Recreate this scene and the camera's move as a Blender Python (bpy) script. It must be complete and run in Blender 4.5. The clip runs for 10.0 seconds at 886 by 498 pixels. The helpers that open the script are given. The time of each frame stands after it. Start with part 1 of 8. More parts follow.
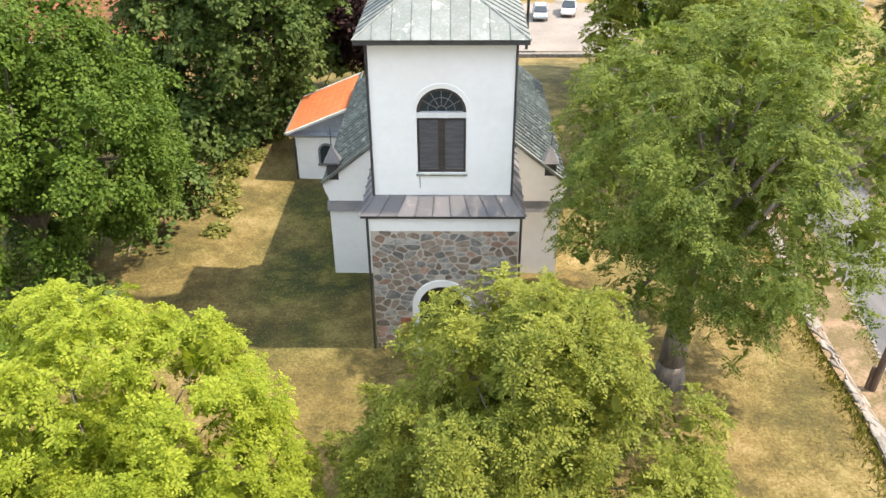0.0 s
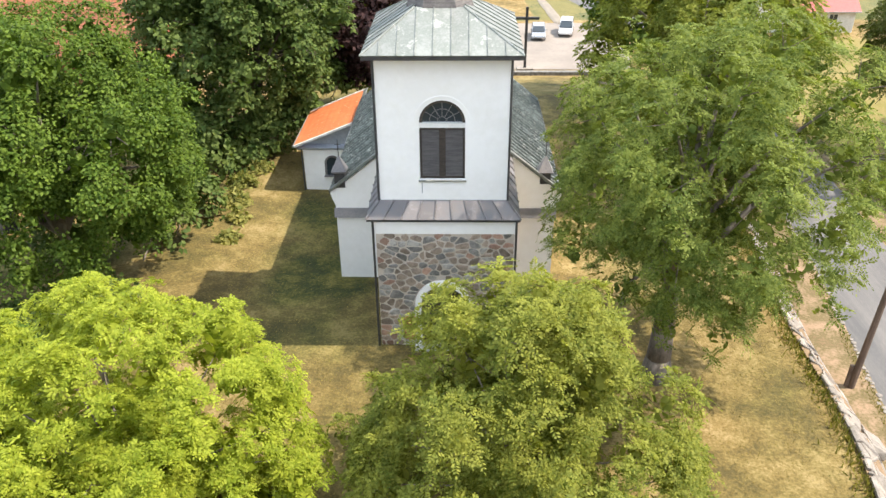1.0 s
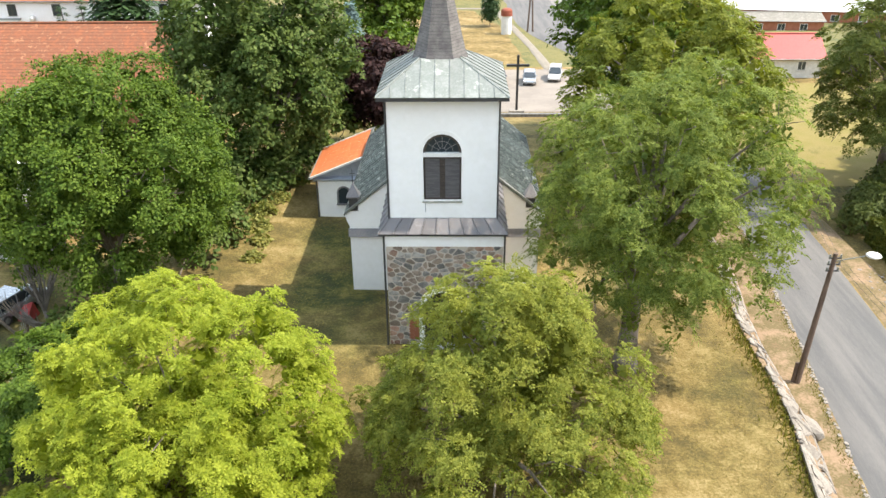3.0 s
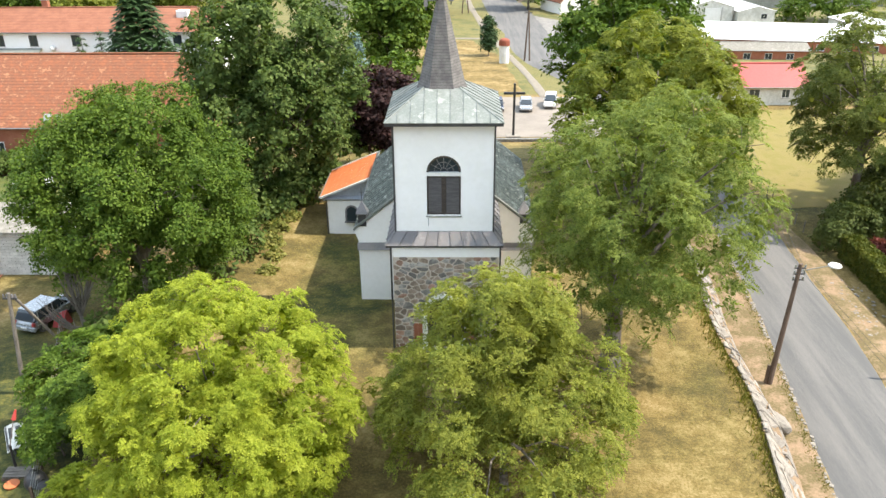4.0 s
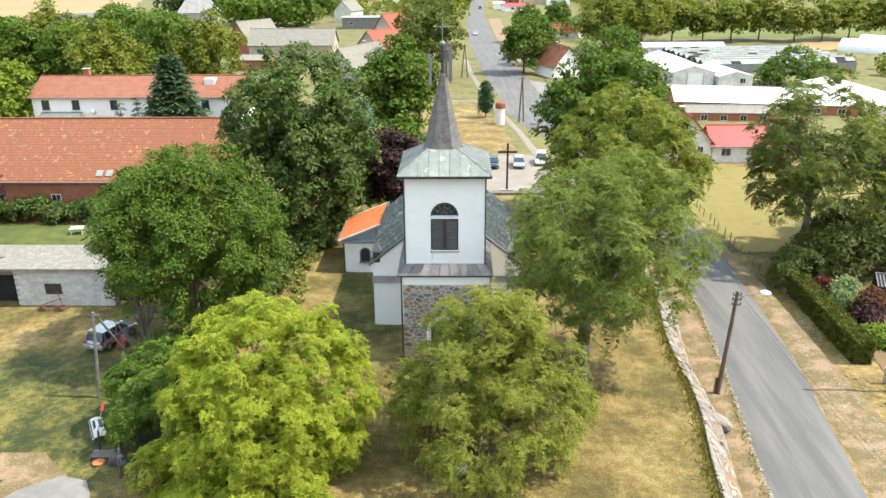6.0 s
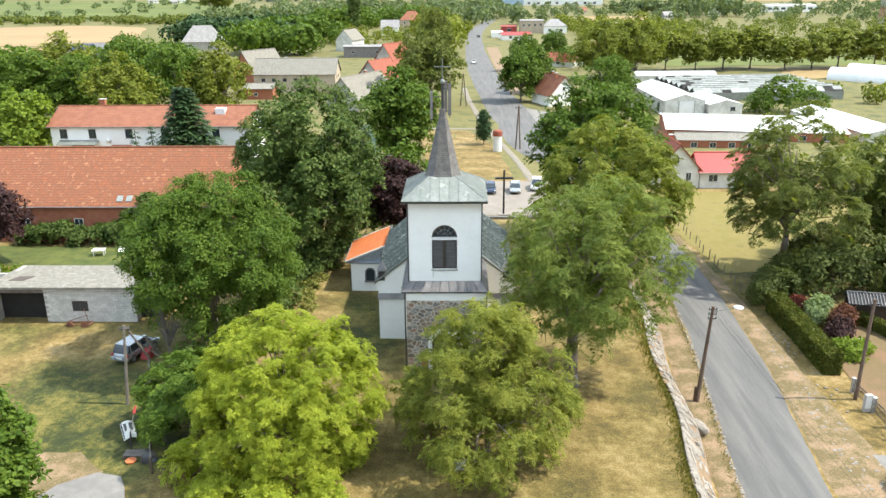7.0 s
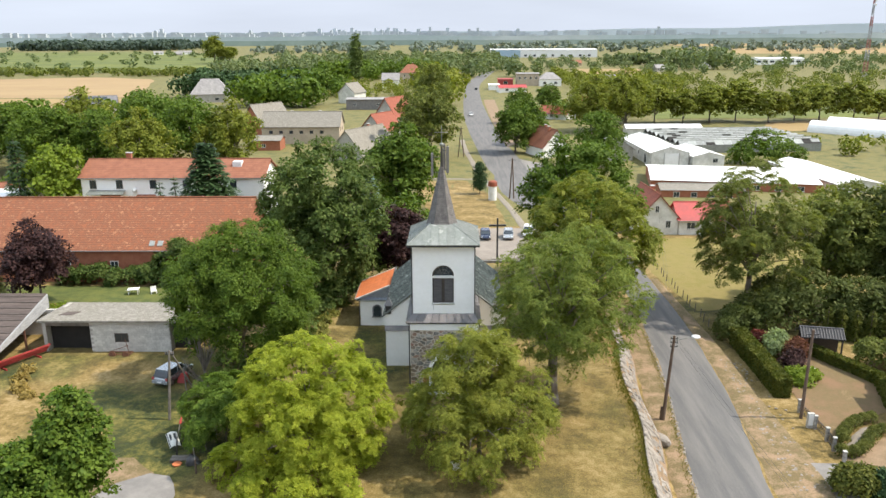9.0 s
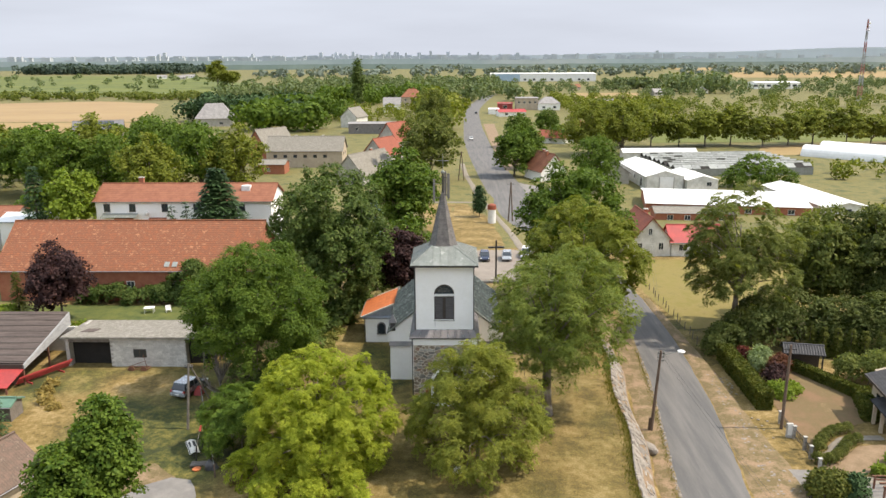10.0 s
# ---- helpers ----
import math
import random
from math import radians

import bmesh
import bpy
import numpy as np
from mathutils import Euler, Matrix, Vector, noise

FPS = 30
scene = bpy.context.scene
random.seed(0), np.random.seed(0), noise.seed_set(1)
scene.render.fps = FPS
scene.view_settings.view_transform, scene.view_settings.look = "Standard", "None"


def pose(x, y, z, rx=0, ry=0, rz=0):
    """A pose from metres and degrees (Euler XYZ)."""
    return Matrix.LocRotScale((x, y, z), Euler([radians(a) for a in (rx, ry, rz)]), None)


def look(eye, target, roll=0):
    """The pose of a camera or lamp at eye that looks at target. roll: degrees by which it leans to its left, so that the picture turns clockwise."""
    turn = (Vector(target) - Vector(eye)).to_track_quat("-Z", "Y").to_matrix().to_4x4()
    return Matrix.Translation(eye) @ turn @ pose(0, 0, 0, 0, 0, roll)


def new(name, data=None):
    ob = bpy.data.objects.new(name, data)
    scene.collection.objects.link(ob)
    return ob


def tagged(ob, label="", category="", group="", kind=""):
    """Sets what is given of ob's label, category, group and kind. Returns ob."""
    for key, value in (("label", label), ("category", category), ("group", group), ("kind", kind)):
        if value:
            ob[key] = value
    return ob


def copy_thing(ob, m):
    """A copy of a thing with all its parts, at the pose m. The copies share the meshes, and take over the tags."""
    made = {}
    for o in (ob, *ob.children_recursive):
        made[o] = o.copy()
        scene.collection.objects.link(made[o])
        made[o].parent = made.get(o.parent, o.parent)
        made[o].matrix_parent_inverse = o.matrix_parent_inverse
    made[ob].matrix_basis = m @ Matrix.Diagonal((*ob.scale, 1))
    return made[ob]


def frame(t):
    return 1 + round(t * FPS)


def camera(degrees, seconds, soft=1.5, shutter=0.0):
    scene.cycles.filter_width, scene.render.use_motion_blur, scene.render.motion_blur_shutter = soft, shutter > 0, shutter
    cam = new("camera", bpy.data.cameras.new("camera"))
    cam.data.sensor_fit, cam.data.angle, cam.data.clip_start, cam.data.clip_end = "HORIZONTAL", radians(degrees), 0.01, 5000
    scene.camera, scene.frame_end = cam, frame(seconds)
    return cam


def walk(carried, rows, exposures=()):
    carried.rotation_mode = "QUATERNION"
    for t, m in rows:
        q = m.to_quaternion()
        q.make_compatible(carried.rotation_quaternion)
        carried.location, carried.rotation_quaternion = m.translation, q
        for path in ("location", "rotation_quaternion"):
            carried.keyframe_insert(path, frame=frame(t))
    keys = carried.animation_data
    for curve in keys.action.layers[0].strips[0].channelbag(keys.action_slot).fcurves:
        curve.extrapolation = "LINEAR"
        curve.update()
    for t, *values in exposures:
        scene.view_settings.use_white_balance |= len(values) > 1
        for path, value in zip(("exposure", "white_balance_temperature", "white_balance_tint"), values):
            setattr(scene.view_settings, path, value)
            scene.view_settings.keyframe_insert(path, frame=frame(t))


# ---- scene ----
cam = camera(59.3, 10.0, soft=1.5)
PATH = [
    (0, (0.716, -0.535, 22.793), (0.675, 1.173, 21.752), -0.5),
    (0.5, (0.78, -1.605, 22.977), (0.735, 0.115, 21.957), -0.6),
    (1, (0.787, -2.859, 23.297), (0.743, -1.127, 22.298), -0.5),
    (1.5, (0.817, -4.204, 23.628), (0.774, -2.459, 22.652), -0.5),
    (2, (0.854, -5.684, 24.036), (0.811, -3.926, 23.082), -0.5),
    (2.5, (0.82, -7.395, 24.492), (0.781, -5.624, 23.563), -0.5),
    (4, (0.764, -13.638, 26.202), (0.728, -11.825, 25.358), -0.4),
    (4.5, (0.824, -16.057, 26.799), (0.788, -14.228, 25.99), -0.4),
    (5, (0.891, -18.725, 27.476), (0.854, -16.882, 26.701), -0.4),
    (5.5, (0.923, -21.332, 28.125), (0.885, -19.475, 27.383), -0.4),
    (7, (0.977, -29.093, 30.273), (0.941, -27.202, 29.622), -0.4),
    (7.5, (1.011, -31.649, 30.878), (0.977, -29.747, 30.258), -0.4),
    (8, (1.067, -34.152, 31.52), (1.034, -32.242, 30.928), -0.3),
    (8.5, (1.108, -36.707, 32.16), (1.076, -34.789, 31.596), -0.3),
    (9, (1.134, -39.315, 32.817), (1.102, -37.388, 32.281), -0.3),
    (9.5, (1.126, -41.849, 33.44), (1.093, -39.915, 32.931), -0.2),
    (10, (1.148, -44.346, 34.016), (1.115, -42.405, 33.535), -0.3),
]
walk(cam, [(t, look(eye, target, roll)) for t, eye, target, roll in PATH],
     [(0, 2.10, 6700, 13), (3, 2.06, 6600, 10), (5.5, 2.0, 6500, 7), (7.5, 1.86, 6350, 6), (8.5, 1.68, 6450, 8), (10, 1.43, 6900, 12)])

# ---- light: high sun from the east, hazy summer sky ----
SUN_FROM = Vector((0.585, -0.015, 0.81)).normalized()
world = bpy.data.worlds.new("sky")
scene.world = world
world.use_nodes = True
wn = world.node_tree
sky = wn.nodes.new("ShaderNodeTexSky")
sky.sky_type = "NISHITA"
sky.sun_disc = False
sky.sun_elevation = math.asin(SUN_FROM.z)
sky.sun_rotation = math.atan2(SUN_FROM.x, SUN_FROM.y)
sky.air_density, sky.dust_density, sky.ozone_density = 1.0, 0.6, 1.5
wn.nodes["Background"].inputs["Strength"].default_value = 0.15
veil = wn.nodes.new("ShaderNodeMix")          # summer haze evens out the sky
veil.data_type = "RGBA"
veil.inputs["Factor"].default_value = 0.55
veil.inputs["B"].default_value = (1.9, 2.1, 2.45, 1)
wn.links.new(sky.outputs[0], veil.inputs["A"])
cap = wn.nodes.new("ShaderNodeVectorMath")
cap.operation = "MINIMUM"
cap.inputs[1].default_value = (1.66, 1.84, 2.17)
wn.links.new(veil.outputs["Result"], cap.inputs[0])
drift = wn.nodes.new("ShaderNodeTexNoise")      # faint streaky high cloud
drift.inputs["Scale"].default_value, drift.inputs["Detail"].default_value = 2.2, 5
lie = wn.nodes.new("ShaderNodeMapping")
lie.inputs["Scale"].default_value = (1.0, 1.0, 7.0)
wn.links.new(wn.nodes.new("ShaderNodeTexCoord").outputs["Generated"], lie.inputs["Vector"])
wn.links.new(lie.outputs[0], drift.inputs["Vector"])
thin = wn.nodes.new("ShaderNodeMapRange")
thin.inputs["From Min"].default_value, thin.inputs["From Max"].default_value = 0.35, 0.68
thin.inputs["To Min"].default_value, thin.inputs["To Max"].default_value = 0.94, 1.1
wn.links.new(drift.outputs["Fac"], thin.inputs["Value"])
height = wn.nodes.new("ShaderNodeSeparateXYZ")
wn.links.new(wn.nodes.new("ShaderNodeTexCoord").outputs["Generated"], height.inputs[0])
overhead = wn.nodes.new("ShaderNodeMapRange")     # boosts the sky overhead, out of view, to brighten shaded walls
overhead.inputs["From Min"].default_value, overhead.inputs["From Max"].default_value = 0.14, 0.5
overhead.inputs["To Min"].default_value, overhead.inputs["To Max"].default_value = 1.0, 1.68
wn.links.new(height.outputs["Z"], overhead.inputs["Value"])
sky_gain = wn.nodes.new("ShaderNodeMath")
sky_gain.operation = "MULTIPLY"
wn.links.new(thin.outputs[0], sky_gain.inputs[0])
wn.links.new(overhead.outputs[0], sky_gain.inputs[1])
cloud = wn.nodes.new("ShaderNodeVectorMath")
cloud.operation = "SCALE"
wn.links.new(cap.outputs[0], cloud.inputs[0])
wn.links.new(sky_gain.outputs[0], cloud.inputs["Scale"])
wn.links.new(cloud.outputs[0], wn.nodes["Background"].inputs["Color"])
sun = new("sun", bpy.data.lights.new("sun", "SUN"))
sun.data.energy, sun.data.angle, sun.data.color = 2.1, radians(0.8), (1.0, 0.92, 0.79)
sun.matrix_world = look(SUN_FROM * 100, (0, 0, 0))


# ---- small helpers ----
class Build:
    """Gathers corners and faces of one mesh."""

    def __init__(self):
        self.v, self.f, self.k = [], [], []

    def add(self, verts, faces, k=0):
        n = len(self.v)
        self.v += [tuple(p) for p in verts]
        self.f += [tuple(n + i for i in face) for face in faces]
        self.k += [k] * len(faces)
        return self

    def box(self, x0, x1, y0, y1, z0, z1, k=0):
        p = [(x, y, z) for z in (z0, z1) for x, y in ((x0, y0), (x1, y0), (x1, y1), (x0, y1))]
        return self.add(p, [(3, 2, 1, 0), (4, 5, 6, 7), (0, 1, 5, 4), (1, 2, 6, 5), (2, 3, 7, 6), (3, 0, 4, 7)], k)

    def slab(self, a, b, c, d, thick, k=0):
        """A plate with the corners a b c d on top, thick downwards along its normal."""
        a, b, c, d = (Vector(p) for p in (a, b, c, d))
        n = (b - a).cross(d - a)
        if n.length < 1e-6:
            n = (c - b).cross(d - b)
        n = n.normalized() * thick
        return self.add([a, b, c, d, a - n, b - n, c - n, d - n], [(0, 1, 2, 3), (7, 6, 5, 4), (1, 0, 4, 5), (2, 1, 5, 6), (3, 2, 6, 7), (0, 3, 7, 4)], k)

    def prism(self, outline, axis, lo, hi, k=0):
        """An outline of (u, v) pairs drawn out along x or y (u is the other flat axis, v is z) or z (u, v are x, y)."""
        def at(u, v, w):
            return {"x": (w, u, v), "y": (u, w, v), "z": (u, v, w)}[axis]
        n = len(outline)
        pts = [at(u, v, lo) for u, v in outline] + [at(u, v, hi) for u, v in outline]
        faces = [tuple(range(n)), tuple(range(2 * n - 1, n - 1, -1))]
        faces += [(i, i + n, (i + 1) % n + n, (i + 1) % n) for i in range(n)]
        return self.add(pts, faces, k)

    def tube(self, p, q, r0, r1, n=8, k=0):
        p, q = Vector(p), Vector(q)
        d = (q - p).normalized()
        a = d.orthogonal().normalized()
        b = d.cross(a)
        ring = [(math.cos(2 * math.pi * i / n), math.sin(2 * math.pi * i / n)) for i in range(n)]
        pts = [p + (a * c + b * s) * r0 for c, s in ring] + [q + (a * c + b * s) * r1 for c, s in ring]
        faces = [(i, (i + 1) % n, (i + 1) % n + n, i + n) for i in range(n)] + [tuple(range(n - 1, -1, -1)), tuple(range(n, 2 * n))]
        return self.add(pts, faces, k)

    def ball(self, c, r, n=10, m=6, k=0, squash=1.0):
        pts = [(c[0], c[1], c[2] - r * squash)]
        for j in range(1, m):
            t = math.pi * j / m
            pts += [(c[0] + r * math.sin(t) * math.cos(2 * math.pi * i / n), c[1] + r * math.sin(t) * math.sin(2 * math.pi * i / n), c[2] - r * squash * math.cos(t)) for i in range(n)]
        pts.append((c[0], c[1], c[2] + r * squash))
        faces = [(0, 1 + (i + 1) % n, 1 + i) for i in range(n)]
        for j in range(m - 2):
            o = 1 + j * n
            faces += [(o + i, o + (i + 1) % n, o + n + (i + 1) % n, o + n + i) for i in range(n)]
        o, top = 1 + (m - 2) * n, len(pts) - 1
        faces += [(o + i, o + (i + 1) % n, top) for i in range(n)]
        return self.add(pts, faces, k)

    def mesh(self, name, *mats, smooth=False):
        me = bpy.data.meshes.new(name)
        me.from_pydata(self.v, [], self.f)
        for m in mats:
            me.materials.append(m)
        bm = bmesh.new()
        bm.from_mesh(me)
        bmesh.ops.recalc_face_normals(bm, faces=bm.faces)
        bm.to_mesh(me)
        bm.free()
        if len(mats) > 1:
            me.polygons.foreach_set("material_index", self.k)
        if smooth:
            me.polygons.foreach_set("use_smooth", [True] * len(me.polygons))
        return me


def thing(name, label, category, at=(0, 0, 0), turn=0, group="", kind=""):
    ob = new(name)
    ob.matrix_world = pose(*at, 0, 0, turn)
    return tagged(ob, label, category, group, kind)


def part(name, shape, material, parent, label="", smooth=False):
    """One mesh object under a thing or a part, in its parent's own axes."""
    ob = new(name, shape if isinstance(shape, bpy.types.Mesh) else shape.mesh(name, material, smooth=smooth))
    ob.parent = parent
    return tagged(ob, label)


def whole(name, shape, material, label, category, at=(0, 0, 0), turn=0, group="", kind="", smooth=False):
    """A thing that is one mesh."""
    ob = new(name, shape if isinstance(shape, bpy.types.Mesh) else shape.mesh(name, material, smooth=smooth))
    ob.matrix_world = pose(*at, 0, 0, turn)
    return tagged(ob, label, category, group, kind)


# ---- materials ----
def surface(name, one, two, size=1.0, rough=0.8, bump=0.2, grain=12.0, metal=0.0, vary=0.0, stretch=(1, 1, 1), worldly=False, third=None, third_at=0.62):
    """Two colours mixed by broad stains and fine grain, with relief; size is that of the stains in metres. vary: change from object to object."""
    m = bpy.data.materials.new(name)
    m.use_nodes = True
    t, L = m.node_tree.nodes, m.node_tree.links.new
    bsdf = t["Principled BSDF"]
    bsdf.inputs["Metallic"].default_value = metal
    where = t.new("ShaderNodeNewGeometry").outputs["Position"] if worldly else t.new("ShaderNodeTexCoord").outputs["Object"]
    mapping = t.new("ShaderNodeMapping")
    mapping.inputs["Scale"].default_value = stretch
    L(where, mapping.inputs["Vector"])
    broad, fine = t.new("ShaderNodeTexNoise"), t.new("ShaderNodeTexNoise")
    broad.inputs["Scale"].default_value, broad.inputs["Detail"].default_value, broad.inputs["Roughness"].default_value = 1 / size, 6, 0.65
    fine.inputs["Scale"].default_value, fine.inputs["Detail"].default_value = grain / size, 4
    L(mapping.outputs[0], broad.inputs["Vector"]), L(mapping.outputs[0], fine.inputs["Vector"])
    ramp = t.new("ShaderNodeValToRGB")
    ramp.color_ramp.elements[0].position, ramp.color_ramp.elements[1].position = 0.36, 0.64
    ramp.color_ramp.elements[0].color, ramp.color_ramp.elements[1].color = one, two
    if third:
        e = ramp.color_ramp.elements.new(third_at)
        e.color = third
        ramp.color_ramp.elements[2].position = min(0.95, third_at + 0.12)
    blend = t.new("ShaderNodeMath")
    blend.operation = "MULTIPLY_ADD"
    L(fine.outputs["Fac"], blend.inputs[0])
    blend.inputs[1].default_value = 0.45
    sub = t.new("ShaderNodeMath")
    sub.operation = "MULTIPLY_ADD"
    L(broad.outputs["Fac"], sub.inputs[0])
    sub.inputs[1].default_value, sub.inputs[2].default_value = 1.0, -0.225
    L(sub.outputs[0], blend.inputs[2])
    L(blend.outputs[0], ramp.inputs["Fac"])
    colour = ramp.outputs["Color"]
    if vary:
        info = t.new("ShaderNodeObjectInfo")
        hsv = t.new("ShaderNodeHueSaturation")
        span = t.new("ShaderNodeMapRange")
        span.inputs["To Min"].default_value, span.inputs["To Max"].default_value = 1 - vary, 1 + vary
        L(info.outputs["Random"], span.inputs["Value"])
        L(span.outputs["Result"], hsv.inputs["Value"])
        L(colour, hsv.inputs["Color"])
        colour = hsv.outputs["Color"]
    L(colour, bsdf.inputs["Base Color"])
    span = t.new("ShaderNodeMapRange")
    span.inputs["To Min"].default_value, span.inputs["To Max"].default_value = max(0.05, rough - 0.12), min(1, rough + 0.12)
    L(fine.outputs["Fac"], span.inputs["Value"])
    L(span.outputs["Result"], bsdf.inputs["Roughness"])
    if bump:
        b = t.new("ShaderNodeBump")
        b.inputs["Strength"].default_value, b.inputs["Distance"].default_value = bump, 0.05 * size
        L(blend.outputs[0], b.inputs["Height"])
        L(b.outputs[0], bsdf.inputs["Normal"])
    return m


def rows_of(m, along, pitch, depth, dark=0.55, across=0.0):
    """Adds rows (tiles, boards, corrugation) to a surface: bands of that pitch along an axis of the object, with darker joints."""
    t, L = m.node_tree.nodes, m.node_tree.links.new
    bsdf = t["Principled BSDF"]
    coord = t.new("ShaderNodeTexCoord")
    split = t.new("ShaderNodeSeparateXYZ")
    L(coord.outputs["Object"], split.inputs[0])

    def saw(axis, step):
        k = t.new("ShaderNodeMath")
        k.operation = "MULTIPLY"
        k.inputs[1].default_value = 1 / step
        L(split.outputs[axis], k.inputs[0])
        fr = t.new("ShaderNodeMath")
        fr.operation = "FRACT"
        L(k.outputs[0], fr.inputs[0])
        return fr.outputs[0]
    height = saw(along, pitch)
    if across:
        second = t.new("ShaderNodeMath")
        second.operation = "PINGPONG"
        second.inputs[1].default_value = across / 2
        L(split.outputs["X" if along != "X" else "Y"], second.inputs[0])
        both = t.new("ShaderNodeMath")
        both.operation = "MULTIPLY_ADD"
        both.inputs[1].default_value = 1.6 / across
        L(second.outputs[0], both.inputs[0])
        L(height, both.inputs[2])
        height = both.outputs[0]
    ramp = t.new("ShaderNodeMapRange")
    ramp.inputs["From Min"].default_value, ramp.inputs["From Max"].default_value = 0.0, 0.25
    ramp.inputs["To Min"].default_value, ramp.inputs["To Max"].default_value = dark, 1.0
    L(height, ramp.inputs["Value"])
    mix = t.new("ShaderNodeMix")
    mix.data_type, mix.blend_type = "RGBA", "MULTIPLY"
    mix.inputs["Factor"].default_value = 1.0
    old = bsdf.inputs["Base Color"].links[0].from_socket
    L(old, mix.inputs["A"])
    L(ramp.outputs["Result"], mix.inputs["B"])
    L(mix.outputs["Result"], bsdf.inputs["Base Color"])
    b = t.new("ShaderNodeBump")
    b.inputs["Strength"].default_value, b.inputs["Distance"].default_value = 0.8, depth
    L(height, b.inputs["Height"])
    if bsdf.inputs["Normal"].links:
        L(bsdf.inputs["Normal"].links[0].from_socket, b.inputs["Normal"])
    L(b.outputs[0], bsdf.inputs["Normal"])
    return m


def foliage(name, one, two, through_light=0.35):
    """Leaves: colour changes from leaf to leaf and from bough to bough; light comes through."""
    m = bpy.data.materials.new(name)
    m.use_nodes = True
    t, L = m.node_tree.nodes, m.node_tree.links.new
    bsdf, out = t["Principled BSDF"], t["Material Output"]
    geo = t.new("ShaderNodeNewGeometry")
    noise_ = t.new("ShaderNodeTexNoise")
    noise_.inputs["Scale"].default_value, noise_.inputs["Detail"].default_value, noise_.inputs["Roughness"].default_value = 0.8, 3, 0.6
    L(geo.outputs["Position"], noise_.inputs["Vector"])
    add = t.new("ShaderNodeMath")
    add.operation = "MULTIPLY_ADD"
    add.inputs[1].default_value = 0.4
    L(geo.outputs["Random Per Island"], add.inputs[0])
    L(noise_.outputs["Fac"], add.inputs[2])
    ramp = t.new("ShaderNodeValToRGB")
    ramp.color_ramp.elements[0].position, ramp.color_ramp.elements[1].position = 0.44, 0.92
    ramp.color_ramp.elements[0].color, ramp.color_ramp.elements[1].color = one, two
    L(add.outputs[0], ramp.inputs["Fac"])
    L(ramp.outputs["Color"], bsdf.inputs["Base Color"])
    bsdf.inputs["Roughness"].default_value = 0.6
    bsdf.inputs["Specular IOR Level"].default_value = 0.15
    glow = t.new("ShaderNodeBsdfTranslucent")
    warm = t.new("ShaderNodeMix")
    warm.data_type, warm.blend_type = "RGBA", "MULTIPLY"
    warm.inputs["Factor"].default_value = 1
    warm.inputs["B"].default_value = (1.3, 1.35, 0.6, 1)
    L(ramp.outputs["Color"], warm.inputs["A"])
    L(warm.outputs["Result"], glow.inputs["Color"])
    mix = t.new("ShaderNodeMixShader")
    mix.inputs["Fac"].default_value = through_light
    L(bsdf.outputs[0], mix.inputs[1]), L(glow.outputs[0], mix.inputs[2])
    L(mix.outputs[0], out.inputs["Surface"])
    return m


def glass(name, tint=(0.03, 0.04, 0.05, 1)):
    m = bpy.data.materials.new(name)
    m.use_nodes = True
    b = m.node_tree.nodes["Principled BSDF"]
    b.inputs["Base Color"].default_value, b.inputs["Roughness"].default_value = tint, 0.08
    b.inputs["Specular IOR Level"].default_value = 0.7
    return m


WHITE = surface("white_render", (0.93, 0.925, 0.91, 1), (0.88, 0.875, 0.85, 1), 2.2, 0.9, 0.08, 9)
WHITE_OLD = surface("weathered_white_render", (0.72, 0.71, 0.67, 1), (0.52, 0.51, 0.46, 1), 1.6, 0.9, 0.12, 9)
GREY_RENDER = surface("grey_render", (0.45, 0.43, 0.39, 1), (0.34, 0.32, 0.29, 1), 1.8, 0.9, 0.15, 9)
TAN_RENDER = surface("tan_render", (0.50, 0.42, 0.32, 1), (0.40, 0.33, 0.25, 1), 2.5, 0.9, 0.12, 9)
MORTAR = surface("lime_mortar", (0.62, 0.55, 0.47, 1), (0.49, 0.43, 0.37, 1), 0.5, 0.95, 0.4, 10)
STONE = surface("field_stone", (0.19, 0.15, 0.115, 1), (0.37, 0.295, 0.235, 1), 0.3, 0.85, 0.4, 9, vary=0.42)
STONE_GREY = surface("grey_field_stone", (0.16, 0.155, 0.145, 1), (0.34, 0.325, 0.30, 1), 0.3, 0.85, 0.4, 9, vary=0.45)
STONE_RED = surface("reddish_field_stone", (0.26, 0.15, 0.11, 1), (0.43, 0.28, 0.21, 1), 0.3, 0.85, 0.4, 9, vary=0.3)
PALE_STONE = surface("pale_wall_stone", (0.28, 0.25, 0.215, 1), (0.18, 0.16, 0.137, 1), 0.6, 0.9, 0.4, 8, vary=0.16)
ZINC = surface("weathered_zinc", (0.26, 0.272, 0.255, 1), (0.36, 0.368, 0.345, 1), 0.9, 0.5, 0.06, 10, metal=0.35, vary=0.10, stretch=(1, 1, 0.35), third=(0.18, 0.20, 0.18, 1), third_at=0.56)
ZINC_DARK = surface("stained_zinc", (0.17, 0.17, 0.18, 1), (0.26, 0.24, 0.24, 1), 0.9, 0.5, 0.06, 10, metal=0.3, vary=0.2)
ROOF_GREEN = surface("green_stained_tin", (0.27, 0.31, 0.295, 1), (0.49, 0.515, 0.485, 1), 0.5, 0.65, 0.10, 12, metal=0.15, vary=0.22, third=(0.10, 0.118, 0.112, 1), third_at=0.55)
SHINGLE = rows_of(surface("grey_shingle", (0.11, 0.10, 0.10, 1), (0.19, 0.18, 0.17, 1), 0.5, 0.85, 0.2, 10), "Z", 0.16, 0.012, 0.5)
